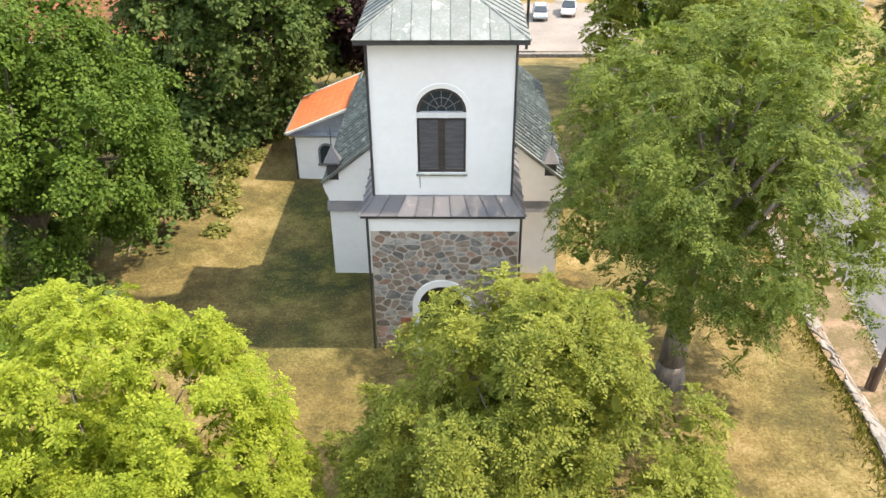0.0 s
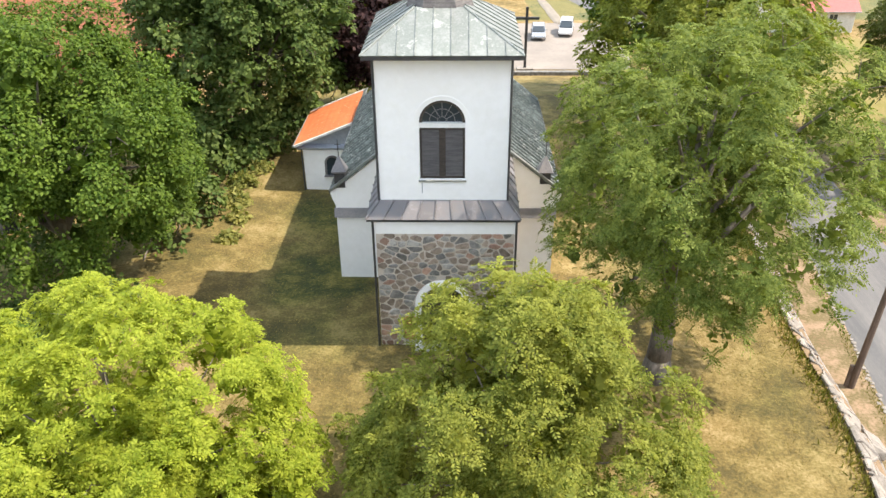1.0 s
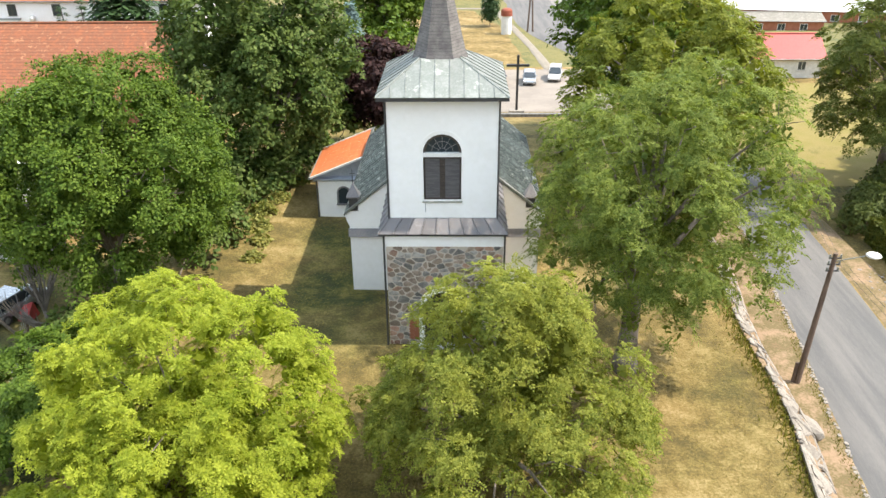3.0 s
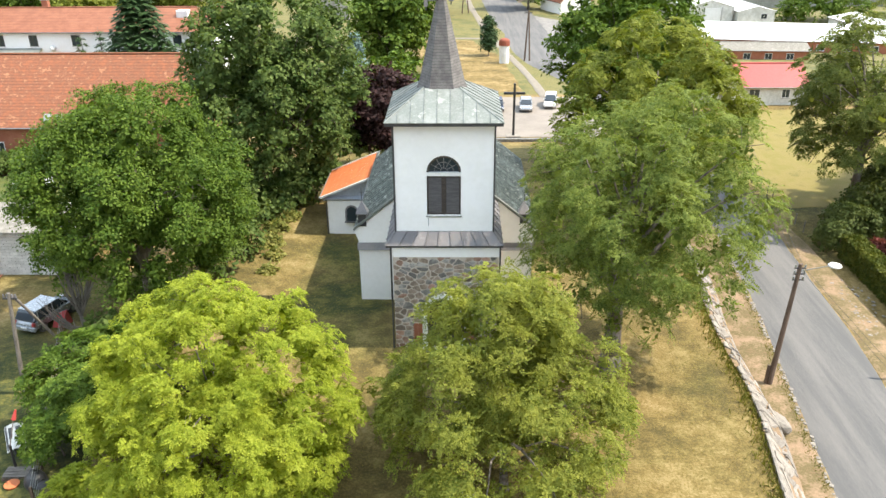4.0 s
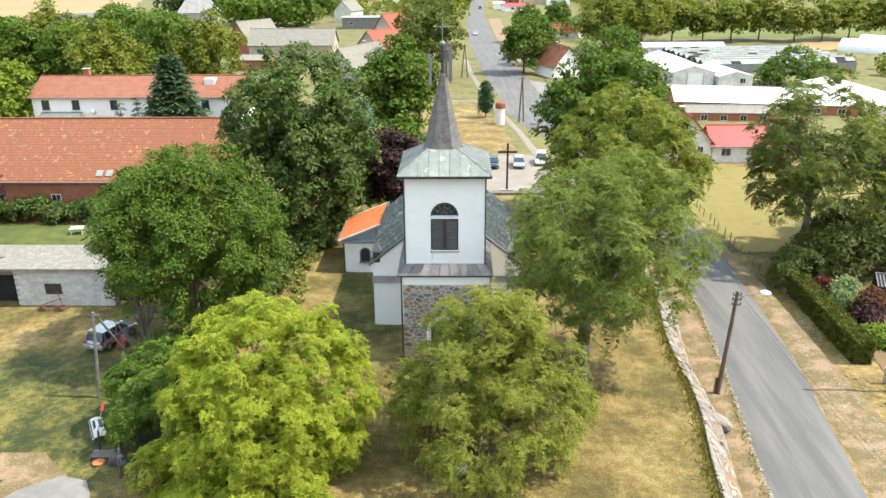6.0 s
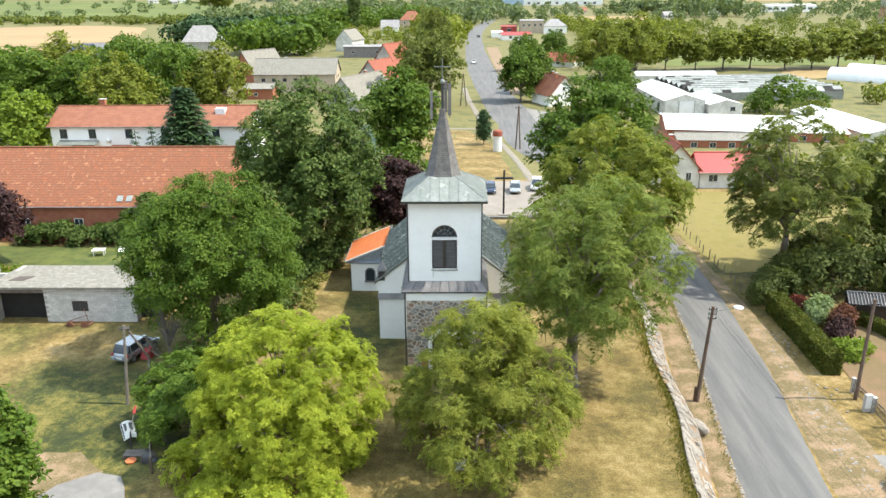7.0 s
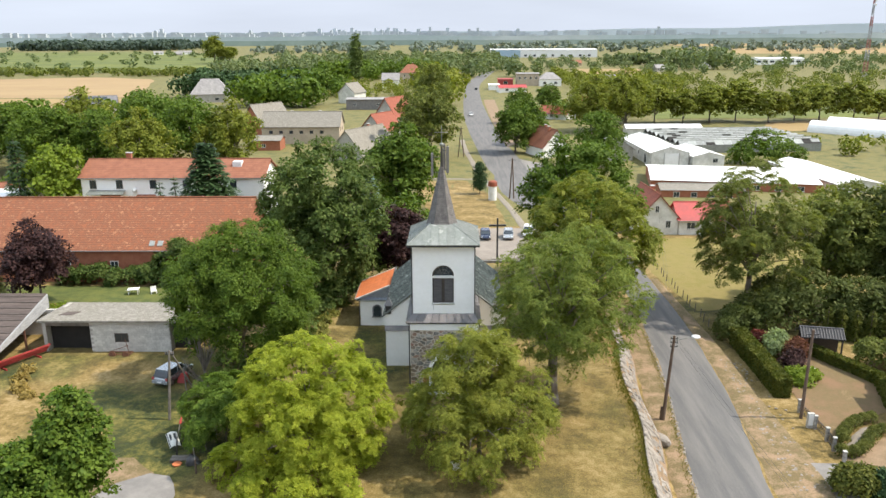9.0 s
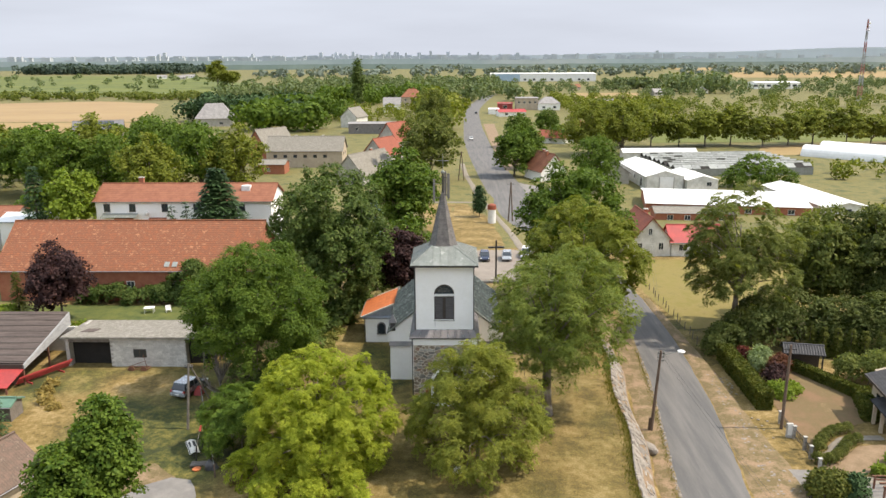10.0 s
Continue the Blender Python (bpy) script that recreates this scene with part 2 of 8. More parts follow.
DARK_METAL = surface("dark_painted_metal", (0.03, 0.03, 0.035, 1), (0.06, 0.06, 0.06, 1), 0.6, 0.5, 0.05, 10)
DARK_WOOD = surface("dark_brown_wood", (0.035, 0.028, 0.024, 1), (0.07, 0.055, 0.045, 1), 0.4, 0.7, 0.2, 12, stretch=(1, 1, 6))
POLE_WOOD = surface("creosoted_pole_wood", (0.08, 0.055, 0.04, 1), (0.16, 0.11, 0.08, 1), 0.5, 0.85, 0.3, 10, stretch=(4, 4, 0.4))
GREY_WOOD = surface("weathered_grey_wood", (0.12, 0.105, 0.09, 1), (0.21, 0.185, 0.16, 1), 0.5, 0.9, 0.3, 10, stretch=(1, 4, 1))
BARK = surface("bark", (0.10, 0.083, 0.068, 1), (0.23, 0.195, 0.16, 1), 0.4, 0.95, 0.8, 7, stretch=(1, 1, 0.3))
PARKING = surface("pale_gravel", (0.26, 0.225, 0.192, 1), (0.20, 0.172, 0.147, 1), 3.0, 0.95, 0.3, 24, worldly=True)
ORANGE_TILE = surface("bright_orange_tile", (0.50, 0.15, 0.05, 1), (0.40, 0.11, 0.038, 1), 0.8, 0.7, 0.1, 10, vary=0.12)
OLD_TILE = rows_of(surface("old_clay_tile", (0.30, 0.102, 0.045, 1), (0.43, 0.185, 0.092, 1), 0.6, 0.85, 0.3, 6, third=(0.19, 0.075, 0.04, 1), third_at=0.55), "Z", 0.24, 0.04, 0.4)
RED_TIN = surface("red_painted_tin", (0.40, 0.045, 0.04, 1), (0.30, 0.04, 0.038, 1), 2.0, 0.55, 0.05, 8)
BROWN_TILE = rows_of(surface("brown_tile", (0.21, 0.075, 0.04, 1), (0.28, 0.11, 0.06, 1), 1.5, 0.8, 0.2, 9), "Z", 0.3, 0.03, 0.7)
RED_TILE = rows_of(surface("red_tile", (0.30, 0.078, 0.04, 1), (0.22, 0.060, 0.034, 1), 1.5, 0.75, 0.1, 9), "Z", 0.3, 0.03, 0.7)
GREY_TILE = surface("grey_roofing", (0.20, 0.19, 0.19, 1), (0.30, 0.29, 0.28, 1), 1.5, 0.8, 0.2, 9)
SLATE_TILE = rows_of(surface("dark_glazed_tile", (0.028, 0.028, 0.032, 1), (0.05, 0.05, 0.054, 1), 0.8, 0.85, 0.1, 9), "Y", 0.36, 0.02, 0.55, across=0.3)
GLAZED = surface("glossy_dark_roll_tile", (0.05, 0.05, 0.055, 1), (0.09, 0.09, 0.095, 1), 0.6, 0.3, 0.05, 9)
FIBRE_CEMENT = surface("mossy_fibre_cement", (0.27, 0.25, 0.225, 1), (0.38, 0.355, 0.32, 1), 0.5, 0.95, 0.4, 9, third=(0.15, 0.14, 0.11, 1), third_at=0.6)
BROWN_FELT = surface("brown_roofing_felt", (0.06, 0.045, 0.04, 1), (0.11, 0.085, 0.075, 1), 0.7, 0.95, 0.3, 9, stretch=(0.25, 2, 1))
BLOCK = surface("white_aerated_block", (0.64, 0.62, 0.58, 1), (0.50, 0.485, 0.45, 1), 0.5, 0.95, 0.3, 8, vary=0.12)
BRICK = surface("red_brick_wall", (0.30, 0.10, 0.055, 1), (0.38, 0.15, 0.085, 1), 0.8, 0.9, 0.3, 14)
WHITE_SHEET = surface("white_roof_sheet", (0.80, 0.80, 0.79, 1), (0.72, 0.72, 0.71, 1), 4, 0.6, 0.03, 8)
DULL_GLASS = surface("whitewashed_greenhouse_glass", (0.30, 0.315, 0.31, 1), (0.46, 0.47, 0.45, 1), 1.6, 0.4, 0.05, 8, vary=0.22, third=(0.2, 0.215, 0.2, 1), third_at=0.6)
GLASS = glass("window_glass")
# Near-black base colour that stands in for unlit interiors
SHADE_INSIDE = surface("interior_shade", (0.012, 0.011, 0.01, 1), (0.02, 0.018, 0.016, 1), 1, 0.9, 0)
WHITE_PAINT = surface("white_paint", (0.78, 0.78, 0.76, 1), (0.68, 0.68, 0.66, 1), 0.8, 0.5, 0.03, 8)
CONCRETE = surface("concrete", (0.36, 0.35, 0.33, 1), (0.46, 0.45, 0.42, 1), 0.8, 0.9, 0.2, 10)
ASPHALT = surface("worn_asphalt", (0.095, 0.094, 0.094, 1), (0.150, 0.142, 0.136, 1), 1.6, 0.9, 0.15, 40, worldly=True, stretch=(1.6, 0.12, 1))
PALE_ASPHALT = surface("pale_dusty_asphalt", (0.165, 0.155, 0.146, 1), (0.235, 0.22, 0.205, 1), 1.6, 0.9, 0.15, 30, worldly=True)
SAND = surface("trodden_sand", (0.26, 0.18, 0.112, 1), (0.175, 0.12, 0.066, 1), 1.6, 0.95, 0.4, 14, worldly=True)
VERGE = surface("sandy_verge_with_dry_grass", (0.27, 0.182, 0.112, 1), (0.175, 0.116, 0.062, 1), 1.8, 0.95, 0.5, 12, worldly=True, third=(0.12, 0.094, 0.036, 1), third_at=0.57)
PADDOCK = surface("yellowing_paddock_grass", (0.165, 0.140, 0.028, 1), (0.120, 0.108, 0.021, 1), 3.0, 0.95, 0.4, 20, worldly=True, third=(0.205, 0.160, 0.048, 1), third_at=0.58)
LUSH = surface("fresh_green_grass", (0.048, 0.070, 0.012, 1), (0.105, 0.115, 0.022, 1), 1.5, 0.95, 0.5, 14, worldly=True)
# Mast red, paled to put the distance haze into its colour
HAZED_RED = surface("haze_paled_red_paint", (0.36, 0.14, 0.12, 1), (0.28, 0.12, 0.10, 1), 2.0, 0.7, 0.05, 8)
PALE_BLUE = surface("pale_blue_sheet", (0.30, 0.42, 0.55, 1), (0.36, 0.47, 0.58, 1), 4.0, 0.6, 0.03, 8)
GREY_PAINT = surface("weathered_pale_grey_paint", (0.40, 0.41, 0.42, 1), (0.27, 0.275, 0.28, 1), 0.7, 0.8, 0.1, 9, stretch=(1, 1, 4))
WEATHERED_TILE = rows_of(surface("weathered_brown_tile", (0.17, 0.11, 0.085, 1), (0.27, 0.19, 0.15, 1), 0.5, 0.9, 0.3, 9, third=(0.11, 0.08, 0.06, 1), third_at=0.6), "Z", 0.2, 0.03, 0.5, across=0.24)
PAVING = surface("pale_paving", (0.235, 0.205, 0.165, 1), (0.185, 0.16, 0.128, 1), 0.8, 0.9, 0.2, 10, worldly=True)


# ---- the lie of the land ----
def ease(a, b, x):
    t = min(1.0, max(0.0, (x - a) / (b - a)))
    return t * t * (3 - 2 * t)


def bank_x(y):
    """Where the churchyard ends and the stone bank above the lane begins."""
    return 16.25 + (y - 12) * 0.088 + 0.25 * math.sin(y * 0.35)


def ground_z(x, y):
    z = -0.8 * ease(-16, -24, x) - 0.4 * ease(32, 36, y) * ease(-18, -8, x)
    z += 1.7 * ease(43, 50, y) * ease(-20, -30, x) * (1 - ease(75, 98, y))
    drop = ease(0.0, 2.1, x - bank_x(min(max(y, -30), 62)))
    z = z * (1 - drop) - 3.5 * drop
    far = ease(62, 88, y)
    z = z * (1 - far) - 3.5 * far
    z -= 1.5 * ease(100, 180, y)
    return z


def spread(lo, hi, step, edge):
    out = list(np.arange(lo, hi + 0.01, step))
    d = step
    while out[-1] < edge:
        d *= 1.25
        out.append(out[-1] + d)
    d = step
    while out[0] > -edge:
        d *= 1.25
        out.insert(0, out[0] - d)
    return out


MEADOW = surface("green_meadow", (0.082, 0.088, 0.024, 1), (0.048, 0.064, 0.018, 1), 7.0, 0.95, 0.4, 30, worldly=True, third=(0.17, 0.145, 0.045, 1), third_at=0.55)
STRAW = surface("harvested_field", (0.29, 0.205, 0.085, 1), (0.235, 0.16, 0.066, 1), 40, 0.95, 0.2, 16, worldly=True, stretch=(0.3, 1, 1))
BROWN_FIELD = surface("ripe_field", (0.25, 0.165, 0.08, 1), (0.30, 0.21, 0.1, 1), 50, 0.95, 0.2, 14, worldly=True, stretch=(0.3, 1, 1))
GREEN_FIELD = surface("green_crop", (0.125, 0.142, 0.020, 1), (0.066, 0.088, 0.016, 1), 50, 0.95, 0.3, 20, worldly=True, stretch=(0.3, 1, 1))
LAWN_BROWN = surface("parched_lawn", (0.19, 0.112, 0.06, 1), (0.235, 0.155, 0.082, 1), 2.5, 0.95, 0.3, 20, worldly=True, third=(0.13, 0.095, 0.04, 1), third_at=0.6)


def cover(x, y):
    """How green the grass is: 0 sunburnt, 1 green."""
    def soft(x0, x1, y0, y1, e):
        return ease(x0 - e, x0 + e, x) * (1 - ease(x1 - e, x1 + e, x)) * ease(y0 - e, y0 + e, y) * (1 - ease(y1 - e, y1 + e, y))
    n = 0.5 + 0.5 * noise.noise((x * 0.22, y * 0.22, 11)) + 0.35 * noise.noise((x * 0.7, y * 0.7, 4))
    # The yard's extra weight partly paints tree shade into the grass
    k = max(soft(-11, -3.5, 26.5, 46, 2.2) * 0.95, soft(-47, -18, 9, 40, 2.5) * max(0.0, 0.85 - 0.95 * soft(-37.5, -30, 32, 37, 1.6) - 0.9 * soft(-43, -36.5, 18, 32, 2.2)), soft(-16, 18, 53, 79, 3) * 0.7, soft(-18, -12, 20, 60, 2.0) * 0.5,
            soft(-34, -18, 15, 30, 2.2) * 1.6, soft(5, 16.5, 30, 62, 3) * 0.5, soft(30, 60, 48, 66, 4) * 0.8, soft(15.2, 16.4, 0, 60, 0.7) * 0.42)
    k = max(k, soft(-16, 17, 6, 60, 1.5) * 0.42)
    return max(0.0, min(1.0, k * (0.35 + n)))


def two_grasses(name, dry, green, attribute):
    """One grass blended into another by the land's own measure of greenness."""
    m = bpy.data.materials.new(name)
    m.use_nodes = True
    t, L = m.node_tree.nodes, m.node_tree.links.new
    bsdf = t["Principled BSDF"]
    bsdf.inputs["Roughness"].default_value = 0.95
    where = t.new("ShaderNodeNewGeometry").outputs["Position"]
    noises = []
    for scale, detail in ((0.28, 6), (1.4, 5), (7.0, 4)):
        k = t.new("ShaderNodeTexNoise")
        k.inputs["Scale"].default_value, k.inputs["Detail"].default_value, k.inputs["Roughness"].default_value = scale, detail, 0.65
        L(where, k.inputs["Vector"])
        noises.append(k.outputs["Fac"])

    def ramp(source, stops):
        r = t.new("ShaderNodeValToRGB")
        while len(r.color_ramp.elements) < len(stops):
            r.color_ramp.elements.new(0.5)
        for e, (p, c) in zip(r.color_ramp.elements, stops):
            e.position, e.color = p, c
        L(source, r.inputs["Fac"])
        return r.outputs["Color"]

    def sum_of(a, ka, b, kb, c=0.0):
        u = t.new("ShaderNodeMath")
        u.operation = "MULTIPLY_ADD"
        L(a, u.inputs[0])
        u.inputs[1].default_value, u.inputs[2].default_value = ka, c
        v = t.new("ShaderNodeMath")
        v.operation = "MULTIPLY_ADD"
        L(b, v.inputs[0])
        v.inputs[1].default_value = kb
        L(u.outputs[0], v.inputs[2])
        return v.outputs[0]
    patchy = sum_of(noises[0], 0.75, noises[1], 0.55, -0.15)
    fine = sum_of(patchy, 1.3, noises[2], 0.62, -0.46)
    a, b = ramp(fine, dry), ramp(fine, green)
    at = t.new("ShaderNodeAttribute")
    at.attribute_name = attribute
    edge = sum_of(at.outputs["Fac"], 1.3, noises[1], 0.8, -0.55)
    mix = t.new("ShaderNodeMix")
    mix.data_type = "RGBA"
    clamp = t.new("ShaderNodeClamp")
    L(edge, clamp.inputs[0])
    L(clamp.outputs[0], mix.inputs["Factor"])
    L(a, mix.inputs["A"]), L(b, mix.inputs["B"])
    L(mix.outputs["Result"], bsdf.inputs["Base Color"])
    bump = t.new("ShaderNodeBump")
    bump.inputs["Strength"].default_value, bump.inputs["Distance"].default_value = 0.6, 0.12
    L(fine, bump.inputs["Height"])
    L(bump.outputs[0], bsdf.inputs["Normal"])
    return m


CHURCHYARD = two_grasses("churchyard_grass", [(0.30, (0.088, 0.064, 0.017, 1)), (0.43, (0.155, 0.106, 0.029, 1)), (0.55, (0.218, 0.150, 0.050, 1)), (0.70, (0.315, 0.228, 0.105, 1))],
                         # Green stops set low, so they also carry the yard's tree shade
                         [(0.30, (0.020, 0.030, 0.005, 1)), (0.45, (0.040, 0.047, 0.007, 1)), (0.57, (0.088, 0.085, 0.013, 1)), (0.72, (0.175, 0.142, 0.036, 1))], "cover")
xs, ys = spread(-60, 60, 0.9, 4700), spread(-40, 100, 1.2, 4700)
land = Build()
land.add([(x, y, ground_z(x, y) + (0.05 * noise.noise((x * 0.4, y * 0.4, 0)) if abs(x) < 70 else 0)) for y in ys for x in xs],
         [(j * len(xs) + i, j * len(xs) + i + 1, (j + 1) * len(xs) + i + 1, (j + 1) * len(xs) + i) for j in range(len(ys) - 1) for i in range(len(xs) - 1)])
ground = whole("ground", land.mesh("ground", CHURCHYARD, MEADOW, smooth=True), CHURCHYARD, "dry sunburnt grass with greener patches", "ground", kind="structure")
ground.data.attributes.new("cover", "FLOAT", "POINT").data.foreach_set("value", [cover(v.co.x, v.co.y) for v in ground.data.vertices])
spots = [p.center for p in ground.data.polygons]
ground.data.polygons.foreach_set("material_index", [1 if c.y > 108 or abs(c.x - 5) > 62 else 0 for c in spots])


def ribbon(name, left, right, material, label, lift=0.05, category="road", steps=6):
    """A strip between two lines of (x, y) that lies on the land."""
    b = Build()

    def fine(line):
        out = []
        n = len(line)
        for i in range(n - 1):
            p0, p1, p2, p3 = (line[max(0, min(n - 1, i + k))] for k in (-1, 0, 1, 2))
            for s in range(steps):
                t = s / steps
                out.append(tuple(0.5 * (2 * p1[c] + (p2[c] - p0[c]) * t + (2 * p0[c] - 5 * p1[c] + 4 * p2[c] - p3[c]) * t * t + (3 * p1[c] - p0[c] - 3 * p2[c] + p3[c]) * t ** 3) for c in (0, 1)))
        return out + [line[-1]]
    a, c = fine(left), fine(right)
    cols = 6
    rows = []
    for k, (p, q) in enumerate(zip(a, c)):
        row = []
        for i in range(cols + 1):
            x, y = p[0] + (q[0] - p[0]) * i / cols, p[1] + (q[1] - p[1]) * i / cols
            if i in (0, cols):
                x += 0.18 * noise.noise((x * 0.9, y * 0.9, 3))
            row.append((x, y, ground_z(x, y) + lift + (0.06 if 0 < i < cols else -0.03)))
        rows.append(row)
    b.add([p for r in rows for p in r], [(j * (cols + 1) + i, j * (cols + 1) + i + 1, (j + 1) * (cols + 1) + i + 1, (j + 1) * (cols + 1) + i) for j in range(len(rows) - 1) for i in range(cols)])
    return whole(name, b, material, label, category, kind="structure", smooth=True)


def patch(name, outline, material, label, category="ground", lift=0.04, rough=0.5, step=1.5):
    """A field, yard or bed of uneven outline that lies on level land."""
    pts = []
    n = len(outline)
    for i, (x, y) in enumerate(outline):
        u, v = outline[(i + 1) % n]
        m = max(1, min(60, int(math.hypot(u - x, v - y) / step)))
        pts += [(x + (u - x) * k / m, y + (v - y) * k / m) for k in range(m)]
    pts = [(x + rough * noise.noise((x / step / 2, y / step / 2, 5)), y + rough * noise.noise((x / step / 2, y / step / 2, 9))) for x, y in pts]
    bm = bmesh.new()
    face = bm.faces.new([bm.verts.new((x, y, ground_z(x, y) + lift)) for x, y in pts])
    bmesh.ops.triangulate(bm, faces=[face])
    me = bpy.data.meshes.new(name)
    bm.to_mesh(me)
    bm.free()
    me.materials.append(material)
    return whole(name, me, material, label, category, kind="structure")


# the lane past the churchyard and the village street behind it
lane = ribbon("road", [(11.5, -160), (15.0, -90), (17.0, -40), (18.2, -10), (19.6, 5), (20.8, 16.6), (22.2, 27), (23.7, 37.8), (24.9, 50), (25.6, 62), (25.6, 78), (23.4, 95), (19, 116), (13.0, 140), (10.6, 180), (7.4, 245), (5.2, 330), (6.5, 450), (10.5, 574), (30, 760)],
              [(17.0, -160), (20.5, -90), (22.6, -40), (24.2, -10), (25.8, 5), (26.9, 16.6), (28.2, 26), (29.4, 34.9), (30.2, 46), (30.8, 58), (30.6, 74), (29.8, 92), (28, 112), (25, 140), (22.4, 180), (18.6, 245), (16.6, 330), (16.5, 450), (21, 574), (40, 760)],
              ASPHALT, "grey worn asphalt lane running past the churchyard")
ribbon("pavement", [(24.9, 5), (27.1, 16.6), (28.3, 26), (29.5, 34.9), (30.3, 46), (30.9, 58), (30.7, 74)],
       [(29.5, 5), (32.6, 16.6), (32.4, 26), (32.4, 34), (32.7, 46), (32.4, 58), (31.8, 74)], VERGE, "sandy stony verge beside the lane", lift=0.03, category="verge")
ribbon("pavement", [(17.6, 5), (19.0, 16.6), (19.9, 27), (20.7, 37.8), (21.8, 50), (23.2, 62)],
       [(19.7, 5), (20.9, 16.6), (22.3, 27), (23.8, 37.8), (25.0, 50), (25.7, 62)], VERGE, "bare sandy verge below the stone bank", lift=0.03, category="verge")
patch("pavement", [(27, 14), (46, 12), (46, 18), (34.5, 21.2), (30.5, 21.5)], PALE_ASPHALT, "pale dusty asphalt driveway", "driveway", lift=0.07)
patch("pavement", [(3.5, 84), (20, 84), (22, 96), (19.5, 106), (4, 106), (2.5, 95)], PARKING, "pale gravel parking place behind the church", "parking place", lift=0.06)
ribbon("pavement", [(13.6, 106), (12.2, 125), (9.6, 150), (6.8, 178), (4.0, 215), (2.8, 245)], [(15.2, 106), (13.6, 125), (11.0, 150), (8.4, 178), (5.6, 215), (4.4, 245)], PAVING, "pale paved footpath across the green", lift=0.07, category="path")
ribbon("pavement", [(-12, 167), (-4, 166.5), (6.5, 166)], [(-12, 165.4), (-4, 165), (6.5, 164.5)], PAVING, "narrow paved footpath over the green", lift=0.08, category="path")
patch("pavement", [(22, 150), (30, 150), (31, 185), (21, 200), (22, 175)], PALE_ASPHALT, "pale dusty lay-by beside the street", "lay-by", lift=0.08)
patch("pavement", [(18.6, 225), (23, 235), (22, 300), (24, 420), (17.5, 420), (17.0, 330)], SAND, "sandy pavement along the street", "verge", lift=0.06)


# ---- trees ----
def raw_mesh(name, verts, quads, material, smooth=False):
    """A mesh from arrays of corners and four-sided faces."""
    me = bpy.data.meshes.new(name)
    me.vertices.add(len(verts))
    me.vertices.foreach_set("co", np.asarray(verts, np.float32).ravel())
    me.loops.add(len(quads) * 4)
    me.loops.foreach_set("vertex_index", np.asarray(quads, np.int32).ravel())
    me.polygons.add(len(quads))
    me.polygons.foreach_set("loop_start", np.arange(0, len(quads) * 4, 4, dtype=np.int32))
    me.polygons.foreach_set("loop_total", np.full(len(quads), 4, np.int32))
    me.update(calc_edges=True)
    me.materials.append(material)
    return me


def unit(a):
    return a / np.maximum(1e-9, np.linalg.norm(a, axis=-1, keepdims=True))


def feather_spray(rng, leaves, pairs, reach, size):
    """A twig's end with feathered leaves: leaflets as (base, side, tip, side)."""
    quads = []
    for i in range(leaves):
        a = 2 * math.pi * (i + rng.random() * 0.7) / leaves
        rise = rng.uniform(-0.05, 0.75)
        d = np.array([math.cos(a), math.sin(a), rise])
        d /= np.linalg.norm(d)
        side = unit(np.cross(d, (0, 0, 1)))
        up = np.cross(side, d)
        length = reach * rng.uniform(0.7, 1.15)
        for j in range(pairs + 1):
            s = (j + 0.8) / (pairs + 0.8)
            base = d * length * s - np.array([0, 0, 1]) * 0.42 * length * s * s
            for sign in ((-1, 1) if j < pairs else (0,)):
                out = unit(side * sign * 0.9 + d * 0.55 - up * 0.15 + rng.normal(size=3) * 0.12) if sign else unit(d - up * 0.3)
                w = unit(np.cross(out, up + rng.normal(size=3) * 0.35)) * size * 0.24
                k = size * rng.uniform(0.75, 1.2) * (1 - 0.25 * abs(s - 0.5))
                quads.append((base, base + out * k * 0.5 + w, base + out * k, base + out * k * 0.5 - w))
    return np.array(quads)


def broad_spray(rng, leaves, reach, size):
    """A twig's end with broad leaves that lie like shingles."""
    quads = []
    for i in range(leaves):
        d = rng.normal(size=3)
        d[2] = abs(d[2]) * 0.6
        d = unit(d)
        base = d * reach * rng.uniform(0.25, 1.0)
        out = unit(d * np.array([1, 1, 0.2]) + rng.normal(size=3) * 0.45 - np.array([0, 0, 0.35]))
        up = unit(np.array([0, 0, 1.0]) + d * 0.5 + rng.normal(size=3) * 0.4)
        k = size * rng.uniform(0.7, 1.25)
        w = unit(np.cross(out, up)) * k * 0.36
        quads.append((base, base + out * k * 0.45 + w, base + out * k, base + out * k * 0.45 - w))
    return np.array(quads)


